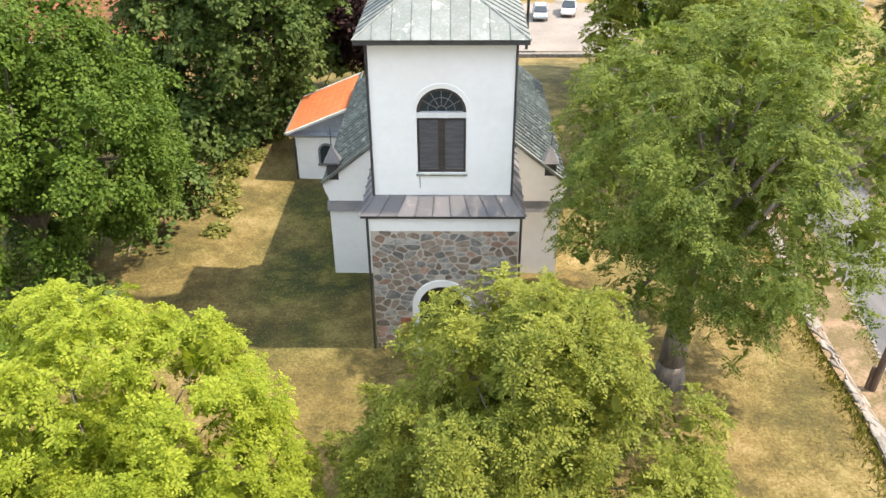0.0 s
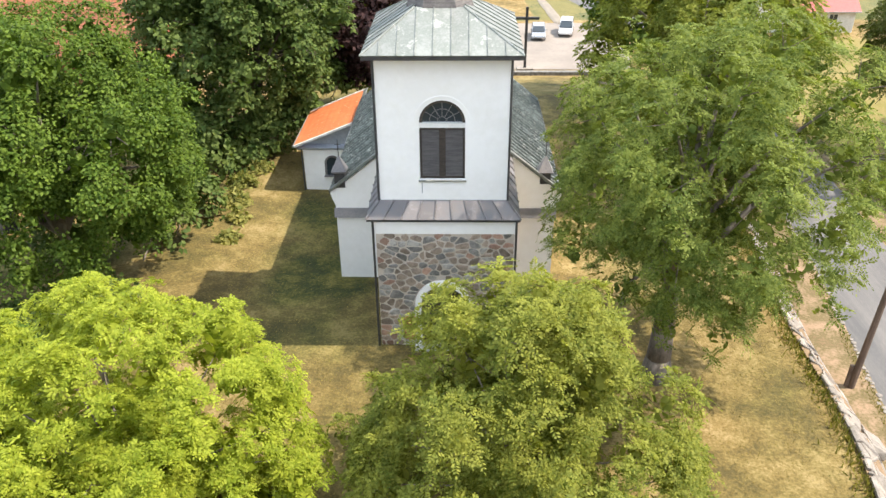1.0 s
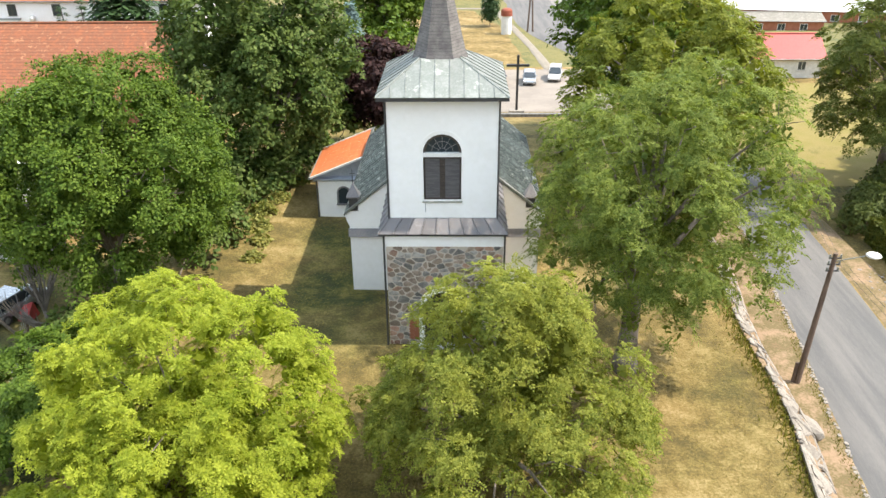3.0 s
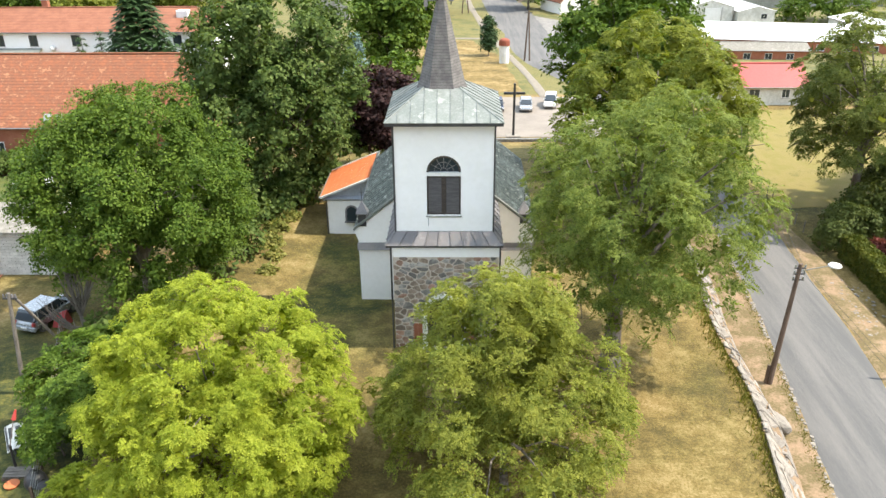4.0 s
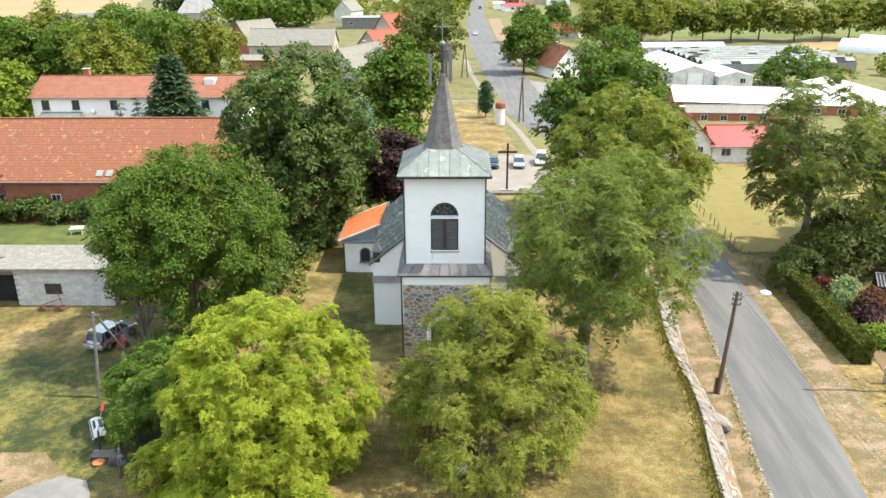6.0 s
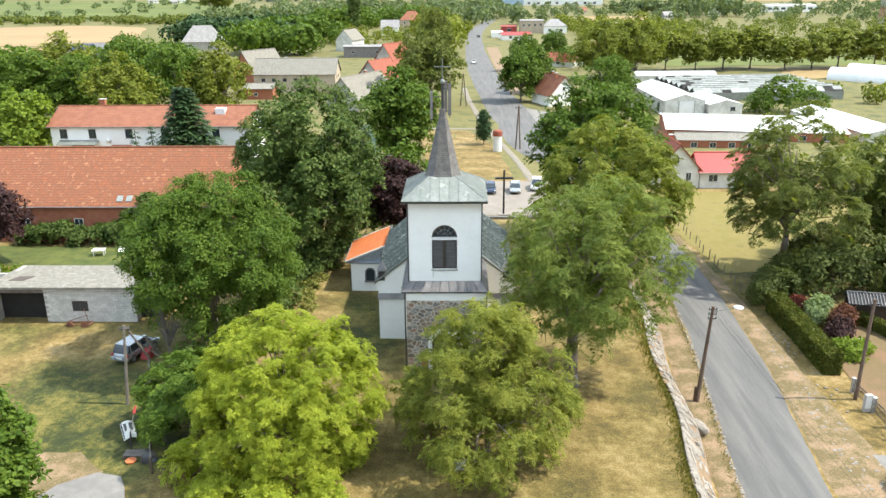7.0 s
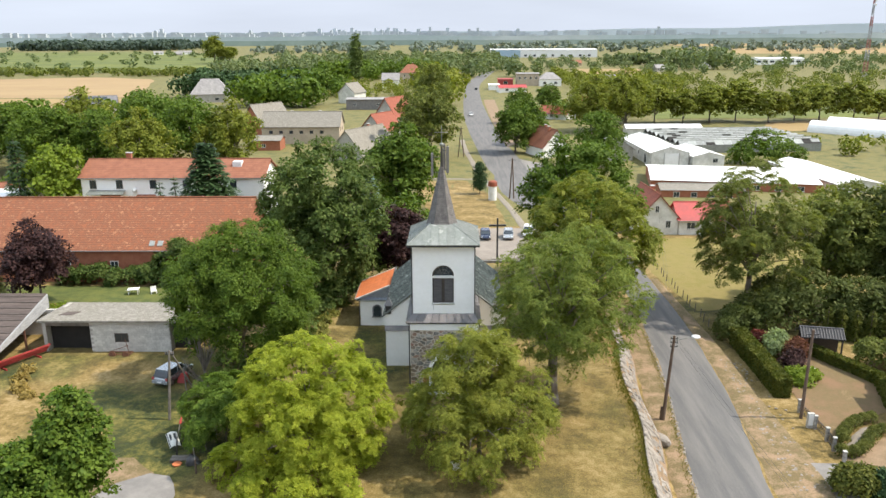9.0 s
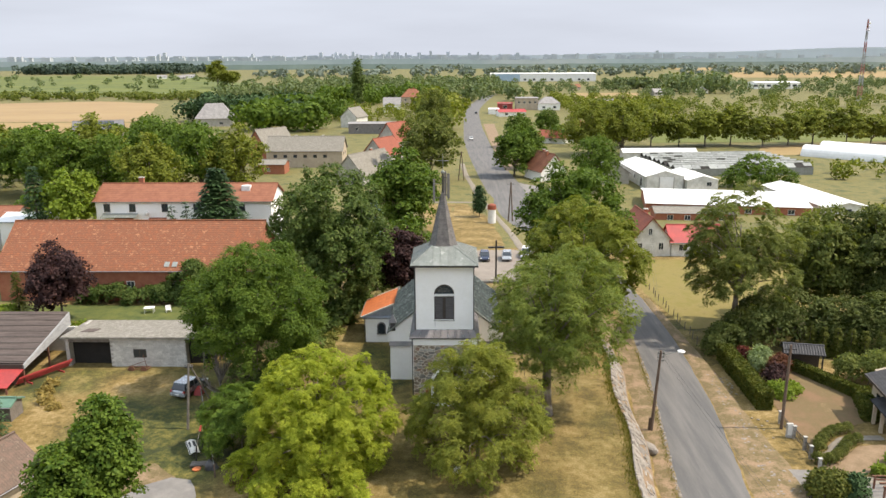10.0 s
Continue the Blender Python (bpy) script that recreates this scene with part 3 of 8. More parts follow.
def crown_mesh(name, rng, lobes, centre, sprays, count, material, lowest=-0.35, scale=(0.75, 1.3), each=24, inner_leaf=(0.2, 0.34)):
    """Sprays of leaves over the outer and upper sides of the lobes."""
    weights = np.array([r * r for _, r in lobes])
    pick = rng.choice(len(lobes), count, p=weights / weights.sum())
    c = np.array([lobes[i][0] for i in pick])
    r = np.array([lobes[i][1] for i in pick])
    d = unit(rng.normal(size=(count, 3)) * 0.9 + unit(c - np.array(centre)) * 0.75 + np.array([0, 0, 0.7]))
    low = d[:, 2] < lowest
    d[low, 2] *= -0.5
    d = unit(d)
    pos = c + d * (r * np.where(rng.random(count) < 0.82, rng.uniform(0.88, 1.1, count), rng.uniform(0.35, 0.88, count)))[:, None]
    kind = rng.integers(0, len(sprays), count)
    out = []
    axis = unit(d * 0.75 + np.array([0, 0, 0.6]) + rng.normal(size=(count, 3)) * 0.2)
    e1 = unit(np.cross(axis, rng.normal(size=(count, 3))))
    e2 = np.cross(axis, e1)
    size = rng.uniform(*scale, count)
    for k, spray in enumerate(sprays):
        m = kind == k
        R = np.stack([e1[m], e2[m], axis[m]], axis=1) * size[m][:, None, None]
        out.append((np.einsum("qvi,nij->nqvj", spray, R) + pos[m][:, None, None, :]).reshape(-1, 3))
    # shaded inner leaves that close the crown
    cl = np.repeat(np.array([c for c, _ in lobes]), each, axis=0)
    rl = np.repeat(np.array([r for _, r in lobes]), each)[:, None]
    w = unit(rng.normal(size=cl.shape))
    at = cl + w * rl * rng.uniform(0.15, 0.66, (len(cl), 1))
    f1 = unit(np.cross(w, rng.normal(size=cl.shape))) * rl * rng.uniform(*inner_leaf, (len(cl), 1))
    f2 = np.cross(unit(w + rng.normal(size=cl.shape) * 0.4), f1) * 0.6
    out.append(np.stack([at - f1, at - f2, at + f1, at + f2], 1).reshape(-1, 3))
    v = np.concatenate(out)
    return raw_mesh(name, v, np.arange(len(v)).reshape(-1, 4), material)


def make_lobes(rng, centre, r, rz, count, lobe, lowest=-0.55, inner=0.62, taper=0.0):
    """Lumps that fill a crown: most on its skin, some inside."""
    lobes = []
    golden = math.pi * (3 - math.sqrt(5))
    for i in range(count):
        z = 1 - (i + 0.5) / count * (1 - lowest)
        a = golden * i + rng.uniform(-0.4, 0.4)
        s = math.sqrt(max(0, 1 - z * z)) * (1 - taper * max(0, z + 0.2))
        k = rng.uniform(inner, 0.98)
        size = lobe * rng.uniform(0.6, 1.4)
        lobes.append((np.array([centre[0] + s * math.cos(a) * (r * k - size * 0.6), centre[1] + s * math.sin(a) * (r * k - size * 0.6), max(0.9, centre[2] + z * (rz * k - size * 0.5))]), size))
    for i in range(count // 3):
        d = unit(rng.normal(size=3))
        lobes.append((np.array(centre) + d * np.array([r, r, rz]) * rng.uniform(0.15, 0.45), lobe * 1.1))
    return lobes


def trunk_mesh(name, rng, lobes, centre, height, radius, reach, limbs):
    """A tapered trunk with flared foot, limbs that fork and run out into the lobes."""
    b = Build()
    fork = height
    lean = rng.normal(size=2) * 0.06 * height
    stem = [(0, 0, -0.3), (lean[0] * 0.2, lean[1] * 0.2, height * 0.25), (lean[0] * 0.6, lean[1] * 0.6, height * 0.62), (lean[0], lean[1], fork)]
    top = (centre[0] * 0.7, centre[1] * 0.7, centre[2] + reach * 0.45)
    stem += [tuple(np.array(stem[-1]) * 0.5 + np.array(top) * 0.5), top]
    rad = [radius * 1.5, radius * 1.02, radius * 0.86, radius * 0.75, radius * 0.45, radius * 0.12]
    for i in range(len(stem) - 1):
        b.tube(stem[i], stem[i + 1], rad[i], rad[i + 1], 10)
    order = sorted(range(len(lobes)), key=lambda i: -lobes[i][1])[:limbs]
    for n, i in enumerate(order):
        s = rng.uniform(0.05, 0.85)
        p = np.array(stem[3]) * (1 - s) + np.array(stem[4]) * s
        q = np.array(lobes[i][0])
        mid = p * 0.5 + q * 0.5 + np.array([0, 0, 0.12 * np.linalg.norm(q - p)]) + rng.normal(size=3) * 0.15
        r0 = radius * rng.uniform(0.25, 0.42)
        b.tube(p, mid, r0, r0 * 0.6, 6)
        b.tube(mid, q, r0 * 0.6, r0 * 0.2, 5)
        for _ in range(3):
            tip = q + unit(rng.normal(size=3) + (q - np.array(centre)) * 0.2) * lobes[i][1] * 0.85
            b.tube(q, tip, r0 * 0.25, r0 * 0.08, 4)
    return b


def tree(name, label, at, crown, leaf, sprays, count, seed, stem=None, radius=0.3, lobes=44, lobe=1.3, lowest=-0.55, category="tree", group="", limbs=20, scale=(0.75, 1.3), turn=0, inner=0.62, core=24, taper=0.0, inner_leaf=(0.2, 0.34)):
    """crown: centre height, half width, half height, and how far the crown stands off the foot in x and y."""
    rng = np.random.default_rng(seed)
    zc, r, rz, dx, dy = crown
    centre = (dx, dy, zc)
    lumps = make_lobes(rng, centre, r, rz, lobes, lobe, lowest, inner, taper)
    root = thing(name, label, category, at, turn, group)
    part("trunk", trunk_mesh("trunk", rng, lumps, centre, stem or max(1.0, zc - rz * 0.75), radius, rz, limbs), BARK, root, smooth=True)
    part("crown", crown_mesh("crown", rng, lumps, centre, sprays, count, leaf, scale=scale, each=core, inner_leaf=inner_leaf), leaf, root)
    return root


LEAF_YELLOW = foliage("yellow_green_leaves", (0.160, 0.212, 0.017, 1), (0.352, 0.390, 0.046, 1), 0.42)
LEAF_ASH = foliage("ash_leaves", (0.092, 0.122, 0.018, 1), (0.268, 0.280, 0.050, 1), 0.38)
LEAF_MAPLE = foliage("mid_green_leaves", (0.044, 0.087, 0.010, 1), (0.126, 0.186, 0.026, 1), 0.30)
LEAF_DARK = foliage("dark_green_leaves", (0.042, 0.078, 0.016, 1), (0.128, 0.172, 0.044, 1), 0.28)
LEAF_ASH_COOL = foliage("cool_green_ash_leaves", (0.074, 0.112, 0.021, 1), (0.215, 0.256, 0.055, 1), 0.36)
LEAF_OLIVE = foliage("olive_green_leaves", (0.088, 0.115, 0.014, 1), (0.225, 0.245, 0.040, 1), 0.34)
LEAF_WALNUT = foliage("walnut_leaves", (0.076, 0.102, 0.022, 1), (0.190, 0.212, 0.054, 1), 0.4)
# Leaves of far scrub: distance haze is painted into this blue-grey green
LEAF_HAZE = foliage("haze_tinted_leaves", (0.088, 0.128, 0.060, 1), (0.170, 0.205, 0.092, 1), 0.3)
# The shade at the garden's back is partly put into this leaf colour
LEAF_SHADE = foliage("shade_toned_green_leaves", (0.048, 0.070, 0.017, 1), (0.115, 0.135, 0.036, 1), 0.3)
LEAF_COPPER = foliage("copper_leaves", (0.026, 0.015, 0.016, 1), (0.066, 0.032, 0.030, 1), 0.2)
LEAF_NEEDLE = foliage("spruce_needles", (0.024, 0.051, 0.018, 1), (0.057, 0.102, 0.037, 1), 0.1)
LEAF_BLUE = foliage("blue_spruce_needles", (0.088, 0.143, 0.138, 1), (0.176, 0.255, 0.265, 1), 0.1)
LEAF_HEDGE = foliage("hedge_leaves", (0.047, 0.066, 0.011, 1), (0.129, 0.135, 0.025, 1), 0.25)
LEAF_LIME = foliage("lime_green_leaves", (0.098, 0.151, 0.017, 1), (0.219, 0.285, 0.038, 1), 0.4)

srng = np.random.default_rng(7)
FEATHER = [feather_spray(srng, 6, 4, 0.42, 0.18) for _ in range(5)]
FEATHER_YOUNG = [feather_spray(srng, 6, 5, 0.42, 0.135) for _ in range(6)]
FEATHER_FINE = [feather_spray(srng, 5, 6, 0.5, 0.13) for _ in range(6)]
BROAD = [broad_spray(srng, 21, 0.52, 0.29) for _ in range(5)]
BROAD_FINE = [broad_spray(srng, 28, 0.5, 0.19) for _ in range(6)]
BROAD_FAR = [broad_spray(srng, 12, 0.8, 0.62) for _ in range(4)]
BROAD_FARTHER = [broad_spray(srng, 10, 1.1, 1.0) for _ in range(4)]

tree("tree", "young tree with bright yellow-green leaves in the churchyard", (-10.2, 15.8, 0), (4.2, 6.6, 6.3, 0, 0), LEAF_YELLOW, FEATHER_YOUNG, 3500, 11, core=34, inner_leaf=(0.16, 0.28), radius=0.24, lobes=150, lobe=0.95, lowest=-0.95, inner=0.84, scale=(0.7, 1.15))
tree("tree", "ash tree with loose feathery olive-green leaves before the church door", (3.0, 15.4, 0), (4.7, 7.2, 6.7, -0.1, 1.1), LEAF_ASH, FEATHER_FINE, 2600, 12, core=26, inner_leaf=(0.14, 0.24), radius=0.25, lobes=120, lobe=0.95, lowest=-0.95, taper=0.48, inner=0.7)
tree("tree", "tall spreading ash tree beside the church tower", (9.9, 25.8, 0), (9.6, 7.7, 7.0, 1.2, 0.8), LEAF_ASH_COOL, FEATHER_FINE, 2700, 13, core=26, inner_leaf=(0.12, 0.22), stem=4.6, radius=0.55, lobes=140, lobe=1.15, lowest=-0.9, inner=0.7)
tree("tree", "dense dark green maple at the churchyard's edge", (-20.0, 32.8, -0.5), (8.6, 7.7, 7.3, 0, 0), LEAF_MAPLE, BROAD_FINE, 3600, 14, core=44, inner_leaf=(0.18, 0.3), radius=0.4, lobes=170, lobe=1.05, lowest=-0.74, inner=0.76, scale=(0.7, 1.15))
tree("tree", "huge dark green maple by the sacristy", (-15.4, 54.5, -0.6), (11.0, 8.3, 10.2, 0, 0), LEAF_DARK, BROAD, 2300, 15, core=30, radius=0.5, lobes=150, lobe=1.35, lowest=-0.95, inner=0.74, scale=(0.85, 1.35))
tree("tree", "dark copper-leaved plum tree behind the nave", (-6.4, 62, -1.2), (7.0, 3.9, 5.2, 0, 0), LEAF_COPPER, BROAD, 650, 16, radius=0.2, lobes=34, lobe=1.2, lowest=-0.95, scale=(1.0, 1.6))
tree("tree", "large green ash tree behind the nave", (18.4, 67, -2.6), (13.0, 8.3, 8.4, 0, 0), LEAF_MAPLE, BROAD, 1500, 17, radius=0.4, lobes=110, lobe=1.4, lowest=-0.95, inner=0.74, scale=(1.1, 1.7))
tree("tree", "yellowish green ash tree beside the nave", (16.8, 50, -0.4), (9.4, 8.6, 7.9, 0.4, 0), LEAF_OLIVE, FEATHER, 1450, 18, radius=0.35, lobes=110, lobe=1.25, lowest=-0.95, inner=0.74, scale=(1.1, 1.8))
tree("tree", "wide old walnut tree with open olive-green crown", (39.4, 58.3, -3.5), (11.0, 8.6, 9.8, 0, 0), LEAF_WALNUT, FEATHER, 1500, 19, core=3, stem=5, radius=0.45, lobes=60, lobe=1.7, lowest=-0.85, scale=(1.1, 1.7), limbs=34)


# ---- the church ----
church = thing("church", "small white village church with a stone and white rendered tower", "church")
TX, TY = 0.03, 31.35          # the tower's middle


def seamed(name, a, b, c, d, n, material, parent, rows=1, thick=0.04, seam=0.035, seed=0):
    """Metal roofing on a four-cornered plane, a-b the eave, d-c the ridge: sheets with standing seams between them."""
    rng = random.Random(seed)
    a, b, c, d = (Vector(p) for p in (a, b, c, d))
    normal = (b - a).cross(d - a).normalized()
    if normal.z < 0:
        normal = -normal
    for i in range(n):
        cuts = sorted([0, 1] + [(k + rng.uniform(-0.2, 0.2)) / rows for k in range(1, rows)])
        for s0, s1 in zip(cuts, cuts[1:]):
            def at(u, v):
                return a.lerp(b, u).lerp(d.lerp(c, u), v)
            u0, u1 = i / n + 0.004, (i + 1) / n - 0.004
            sheet = Build().slab(at(u0, s0), at(u1, s0), at(u1, s1), at(u0, s1), thick)
            part("roof_sheet", sheet, material, parent)
    for i in range(n + 1):
        e, r = a.lerp(b, i / n), d.lerp(c, i / n)
        if (e - r).length > 0.1:
            side = (b - a).normalized() * seam * 0.5
            rib = Build().add([e - side, e + side, r + side, r - side, e - side + normal * seam * 1.6, e + side + normal * seam * 1.6, r + side + normal * seam * 1.6, r - side + normal * seam * 1.6],
                              [(0, 1, 5, 4), (1, 2, 6, 5), (2, 3, 7, 6), (3, 0, 4, 7), (4, 5, 6, 7)])
            part("seam", rib, material, parent)


def hipped(a, b, c, d, width, material, parent, thick=0.04, seam=0.03):
    """Metal sheets on a hipped plane, a-b the eave, d-c the top: upright sheets side by side, cut off slantwise at the hips."""
    a, b, c, d = (Vector(p) for p in (a, b, c, d))
    along = (b - a).normalized()
    W = (b - a).length
    up = (d - a) - along * (d - a).dot(along)
    V = up.length
    up.normalize()
    normal = along.cross(up)
    left, right = (d - a).dot(along), (b - c).dot(along)

    def top(u):
        return max(0.0, min(V, u * V / left, (W - u) * V / right))
    n = max(2, round(W / width))
    for i in range(n):
        u0, u1 = W * i / n + 0.006, W * (i + 1) / n - 0.006
        us = sorted({u0, u1} | {u for u in (left, W - right) if u0 < u < u1})
        rim = [a + along * u0, a + along * u1] + [a + along * u + up * top(u) for u in reversed(us)]
        m = len(rim)
        sheet = Build().add(rim + [p - normal * thick for p in rim], [tuple(range(m)), tuple(range(2 * m - 1, m - 1, -1))] + [(k, k + m, (k + 1) % m + m, (k + 1) % m) for k in range(m)])
        part("roof_sheet", sheet, material, parent)
        if i:
            u = W * i / n
            e, r, s = a + along * u, a + along * u + up * top(u), along * seam * 0.5
            h = normal * seam * 1.5
            part("seam", Build().add([e - s, e + s, r + s, r - s, e - s + h, e + s + h, r + s + h, r - s + h], [(0, 1, 5, 4), (1, 2, 6, 5), (2, 3, 7, 6), (3, 0, 4, 7), (4, 5, 6, 7)]), material, parent)
    part("hip_cap", Build().tube(a, d, 0.045, 0.045, 6), material, parent)


def arch(cx, spring, r, n=16, lo=0.0, hi=math.pi):
    return [(cx + r * math.cos(hi - (hi - lo) * i / n), spring + r * math.sin(hi - (hi - lo) * i / n)) for i in range(n + 1)]


def ring(b, cx, z0, spring, r_in, r_out, y0, y1, n=16):
    """A flat moulding round an arched opening, down to z0."""
    inner = [(cx - r_in, z0)] + arch(cx, spring, r_in, n) + [(cx + r_in, z0)]
    outer = [(cx - r_out, z0)] + arch(cx, spring, r_out, n) + [(cx + r_out, z0)]
    m = len(inner)
    pts = [(x, y0, z) for x, z in inner + outer] + [(x, y1, z) for x, z in inner + outer]
    faces = []
    for i in range(m - 1):
        faces += [(i, i + 1, m + i + 1, m + i), (2 * m + i + 1, 2 * m + i, 3 * m + i, 3 * m + i + 1), (i + 1, i, 2 * m + i, 2 * m + i + 1), (m + i, m + i + 1, 3 * m + i + 1, 3 * m + i)]
    faces += [(0, m, 3 * m, 2 * m), (m - 1, 3 * m - 1, 4 * m - 1, 2 * m - 1)]
    return b.add(pts, faces)


def arched_wall(b, x0, x1, z0, z1, y0, y1, cx, sill, spring, r, n=16):
    """A wall facing south with one arched opening through it; drawn as two halves that meet over and under the opening."""
    curve = arch(cx, spring, r, n)
    half = n // 2
    if sill <= z0 + 0.01:
        return b.prism([(x0, z0), (cx - r, z0)] + curve + [(cx + r, z0), (x1, z0), (x1, z1), (x0, z1)], "y", y0, y1)
    b.prism([(x0, z0), (cx, z0), (cx, sill), (cx - r, sill)] + curve[:half + 1] + [(cx, z1), (x0, z1)], "y", y0, y1)
    return b.prism([(cx, z0), (x1, z0), (x1, z1), (cx, z1)] + curve[half:] + [(cx + r, sill), (cx, sill)], "y", y0, y1)


# tower, lower storey of field stone, upper storey white
lower = arched_wall(Build(), -3.05, 3.25, -0.05, 6.28, 28.06, 28.7, -0.03, -0.05, 2.45, 1.02)
lower.box(-3.05, -2.4, 28.7, 34.9, -0.6, 7.0).box(2.6, 3.25, 28.7, 34.9, -0.6, 7.0)
tower_base = part("stone_wall", lower, MORTAR, church, "rubble of brown, grey and reddish field stones in pale mortar")
part("white_band", Build().box(-3.09, 3.29, 28.0, 28.6, 6.28, 7.04).box(-3.1, -2.4, 28.6, 34.9, 7.0, 7.05), WHITE, church)
belfry = arched_wall(Build(), -2.8, 2.85, 7.0, 14.3, 28.47, 28.95, 0.0, 8.78, 11.42, 0.99)
part("belfry_wall", belfry, WHITE, church, "smooth white rendered belfry")
for x0, x1, y0, y1 in ((-2.8, -2.35, 28.95, 34.3), (2.4, 2.85, 28.95, 34.3), (-2.35, 2.4, 33.9, 34.3)):
    part("belfry_wall", Build().box(x0, x1, y0, y1, 7.0, 14.3), WHITE, church)

ZINC_RUSTY = surface("rust_stained_zinc", (0.15, 0.15, 0.155, 1), (0.25, 0.245, 0.245, 1), 0.6, 0.5, 0.06, 10, metal=0.3, vary=0.18, third=(0.175, 0.155, 0.148, 1), third_at=0.6)
# skirt roof round the tower
for k, (a, b, c, d, n) in enumerate([
        ((-3.44, 27.8, 7.1), (3.49, 27.8, 7.1), (2.85, 28.45, 7.78), (-2.8, 28.45, 7.78), 9),
        ((-3.44, 34.85, 7.1), (-3.44, 27.8, 7.1), (-2.8, 28.45, 7.78), (-2.8, 34.85, 7.78), 8),
        ((3.49, 27.8, 7.1), (3.49, 34.85, 7.1), (2.85, 34.85, 7.78), (2.85, 28.45, 7.78), 8)]):
    seamed("skirt", a, b, c, d, n, (ZINC_DARK, ZINC_RUSTY)[k == 0], church, seed=k)
for x0, x1, y0, y1 in ((-3.42, 3.47, 27.82, 28.0), (-3.42, -3.1, 28.0, 34.8), (3.3, 3.47, 28.0, 34.8)):
    part("eave_board", Build().box(x0, x1, y0, y1, 6.98, 7.06), DARK_METAL, church)

# tower roof and spire
e0, e1, f0, f1, ez = -3.26, 3.33, 27.76, 34.9, 14.5
sx, sy, sz = -0.12, 31.35, 15.85
part("eave_board", Build().box(e0 + 0.02, e1 - 0.02, f0 + 0.02, f1 - 0.02, ez - 0.2, ez - 0.05), DARK_METAL, church)
h0, h1, g0, g1 = sx - 1.05, sx + 1.05, sy - 1.15, sy + 1.15
for k, (a, b, c, d) in enumerate([
        ((e0, f0, ez), (e1, f0, ez), (h1, g0, sz), (h0, g0, sz)), ((e1, f0, ez), (e1, f1, ez), (h1, g1, sz), (h1, g0, sz)),
        ((e1, f1, ez), (e0, f1, ez), (h0, g1, sz), (h1, g1, sz)), ((e0, f1, ez), (e0, f0, ez), (h0, g0, sz), (h0, g1, sz))]):
    hipped(a, b, c, d, 0.72, ZINC, church)
part("roof_hatch", Build().slab((-2.05, 30.5, 15.22), (-2.05, 29.7, 15.22), (-1.35, 30.0, 15.72), (-1.35, 30.7, 15.72), 0.12), ZINC_DARK, church, "dark hatch in the tower roof")
part("render_crack", Build().box(-0.93, -0.89, 28.464, 28.475, 8.1, 8.62), GREY_PAINT, church)
spire = Build()
levels = [(1.5, 15.55), (1.3, 16.1), (0.72, 18.6), (0.17, 21.0)]
hexa = [math.radians(60 * i + 0) for i in range(6)]
for (r0, z0), (r1, z1) in zip(levels, levels[1:]):
    for i in range(6):
        p, q = hexa[i], hexa[(i + 1) % 6]
        spire.add([(sx + r0 * math.cos(p), sy + r0 * math.sin(p), z0), (sx + r0 * math.cos(q), sy + r0 * math.sin(q), z0), (sx + r1 * math.cos(q), sy + r1 * math.sin(q), z1), (sx + r1 * math.cos(p), sy + r1 * math.sin(p), z1)], [(0, 1, 2, 3)])
part("spire", spire, SHINGLE, church, "six-sided spire clad in grey shingles")
finial = Build().tube((sx, sy, 20.8), (sx, sy, 22.9), 0.13, 0.09, 8)
part("mast", finial, DARK_METAL, church)
part("ball", Build().ball((sx, sy, 23.0), 0.2), ZINC, church, smooth=True)
part("cross", Build().tube((sx, sy, 23.15), (sx, sy, 24.75), 0.035, 0.03, 6).tube((sx - 0.62, sy, 24.12), (sx + 0.62, sy, 24.12), 0.03, 0.03, 6), ZINC, church)
for x, y, z0, z1, w in ((-0.98, 31.0, 20.2, 22.3, 0.2), (0.42, 30.9, 20.5, 22.9, 0.26), (0.12, 31.6, 20.6, 23.0, 0.22)):
    aerial = part("antenna", Build().box(x - w / 2, x + w / 2, y - 0.08, y + 0.08, z0, z1), ZINC_DARK, church, "slim grey mobile phone antenna panel")
    part("bracket", Build().tube((sx, sy, z0 + 0.3), (x, y, z0 + 0.3), 0.03, 0.03, 5).tube((sx, sy, z1 - 0.4), (x, y, z1 - 0.4), 0.03, 0.03, 5).tube((x, y + 0.1, z0 - 0.2), (x, y + 0.1, z1 + 0.1), 0.03, 0.03, 6), DARK_METAL, aerial)

LOUVRE = surface("weathered_dark_louvre_paint", (0.085, 0.08, 0.078, 1), (0.14, 0.13, 0.125, 1), 0.3, 0.8, 0.2, 10, stretch=(0.4, 1, 3))
# belfry window: fanlight above, louvred shutters below
window = part("window", ring(Build(), 0, 11.4, 11.42, 0.86, 0.99, 28.55, 28.66), DARK_WOOD, church, "arched belfry window with louvred shutters")
part("pane", Build().prism(arch(0, 11.42, 0.88), "y", 28.62, 28.65), GLASS, window)
fan = Build()
for i in range(1, 6):
    a = math.pi * i / 6
    fan.tube((0.2 * math.cos(a), 28.58, 11.45 + 0.2 * math.sin(a)), (0.88 * math.cos(a), 28.58, 11.45 + 0.88 * math.sin(a)), 0.015, 0.015, 5)
for r in (0.2, 0.55):
    c = arch(0, 11.45, r, 14)
    for p, q in zip(c, c[1:]):
        fan.tube((p[0], 28.58, p[1]), (q[0], 28.58, q[1]), 0.015, 0.015, 5)
part("glazing_bar", fan, ZINC_DARK, window)
part("transom", Build().box(-0.99, 0.99, 28.45, 28.68, 11.2, 11.4), WHITE_PAINT, window, "white painted transom bar")
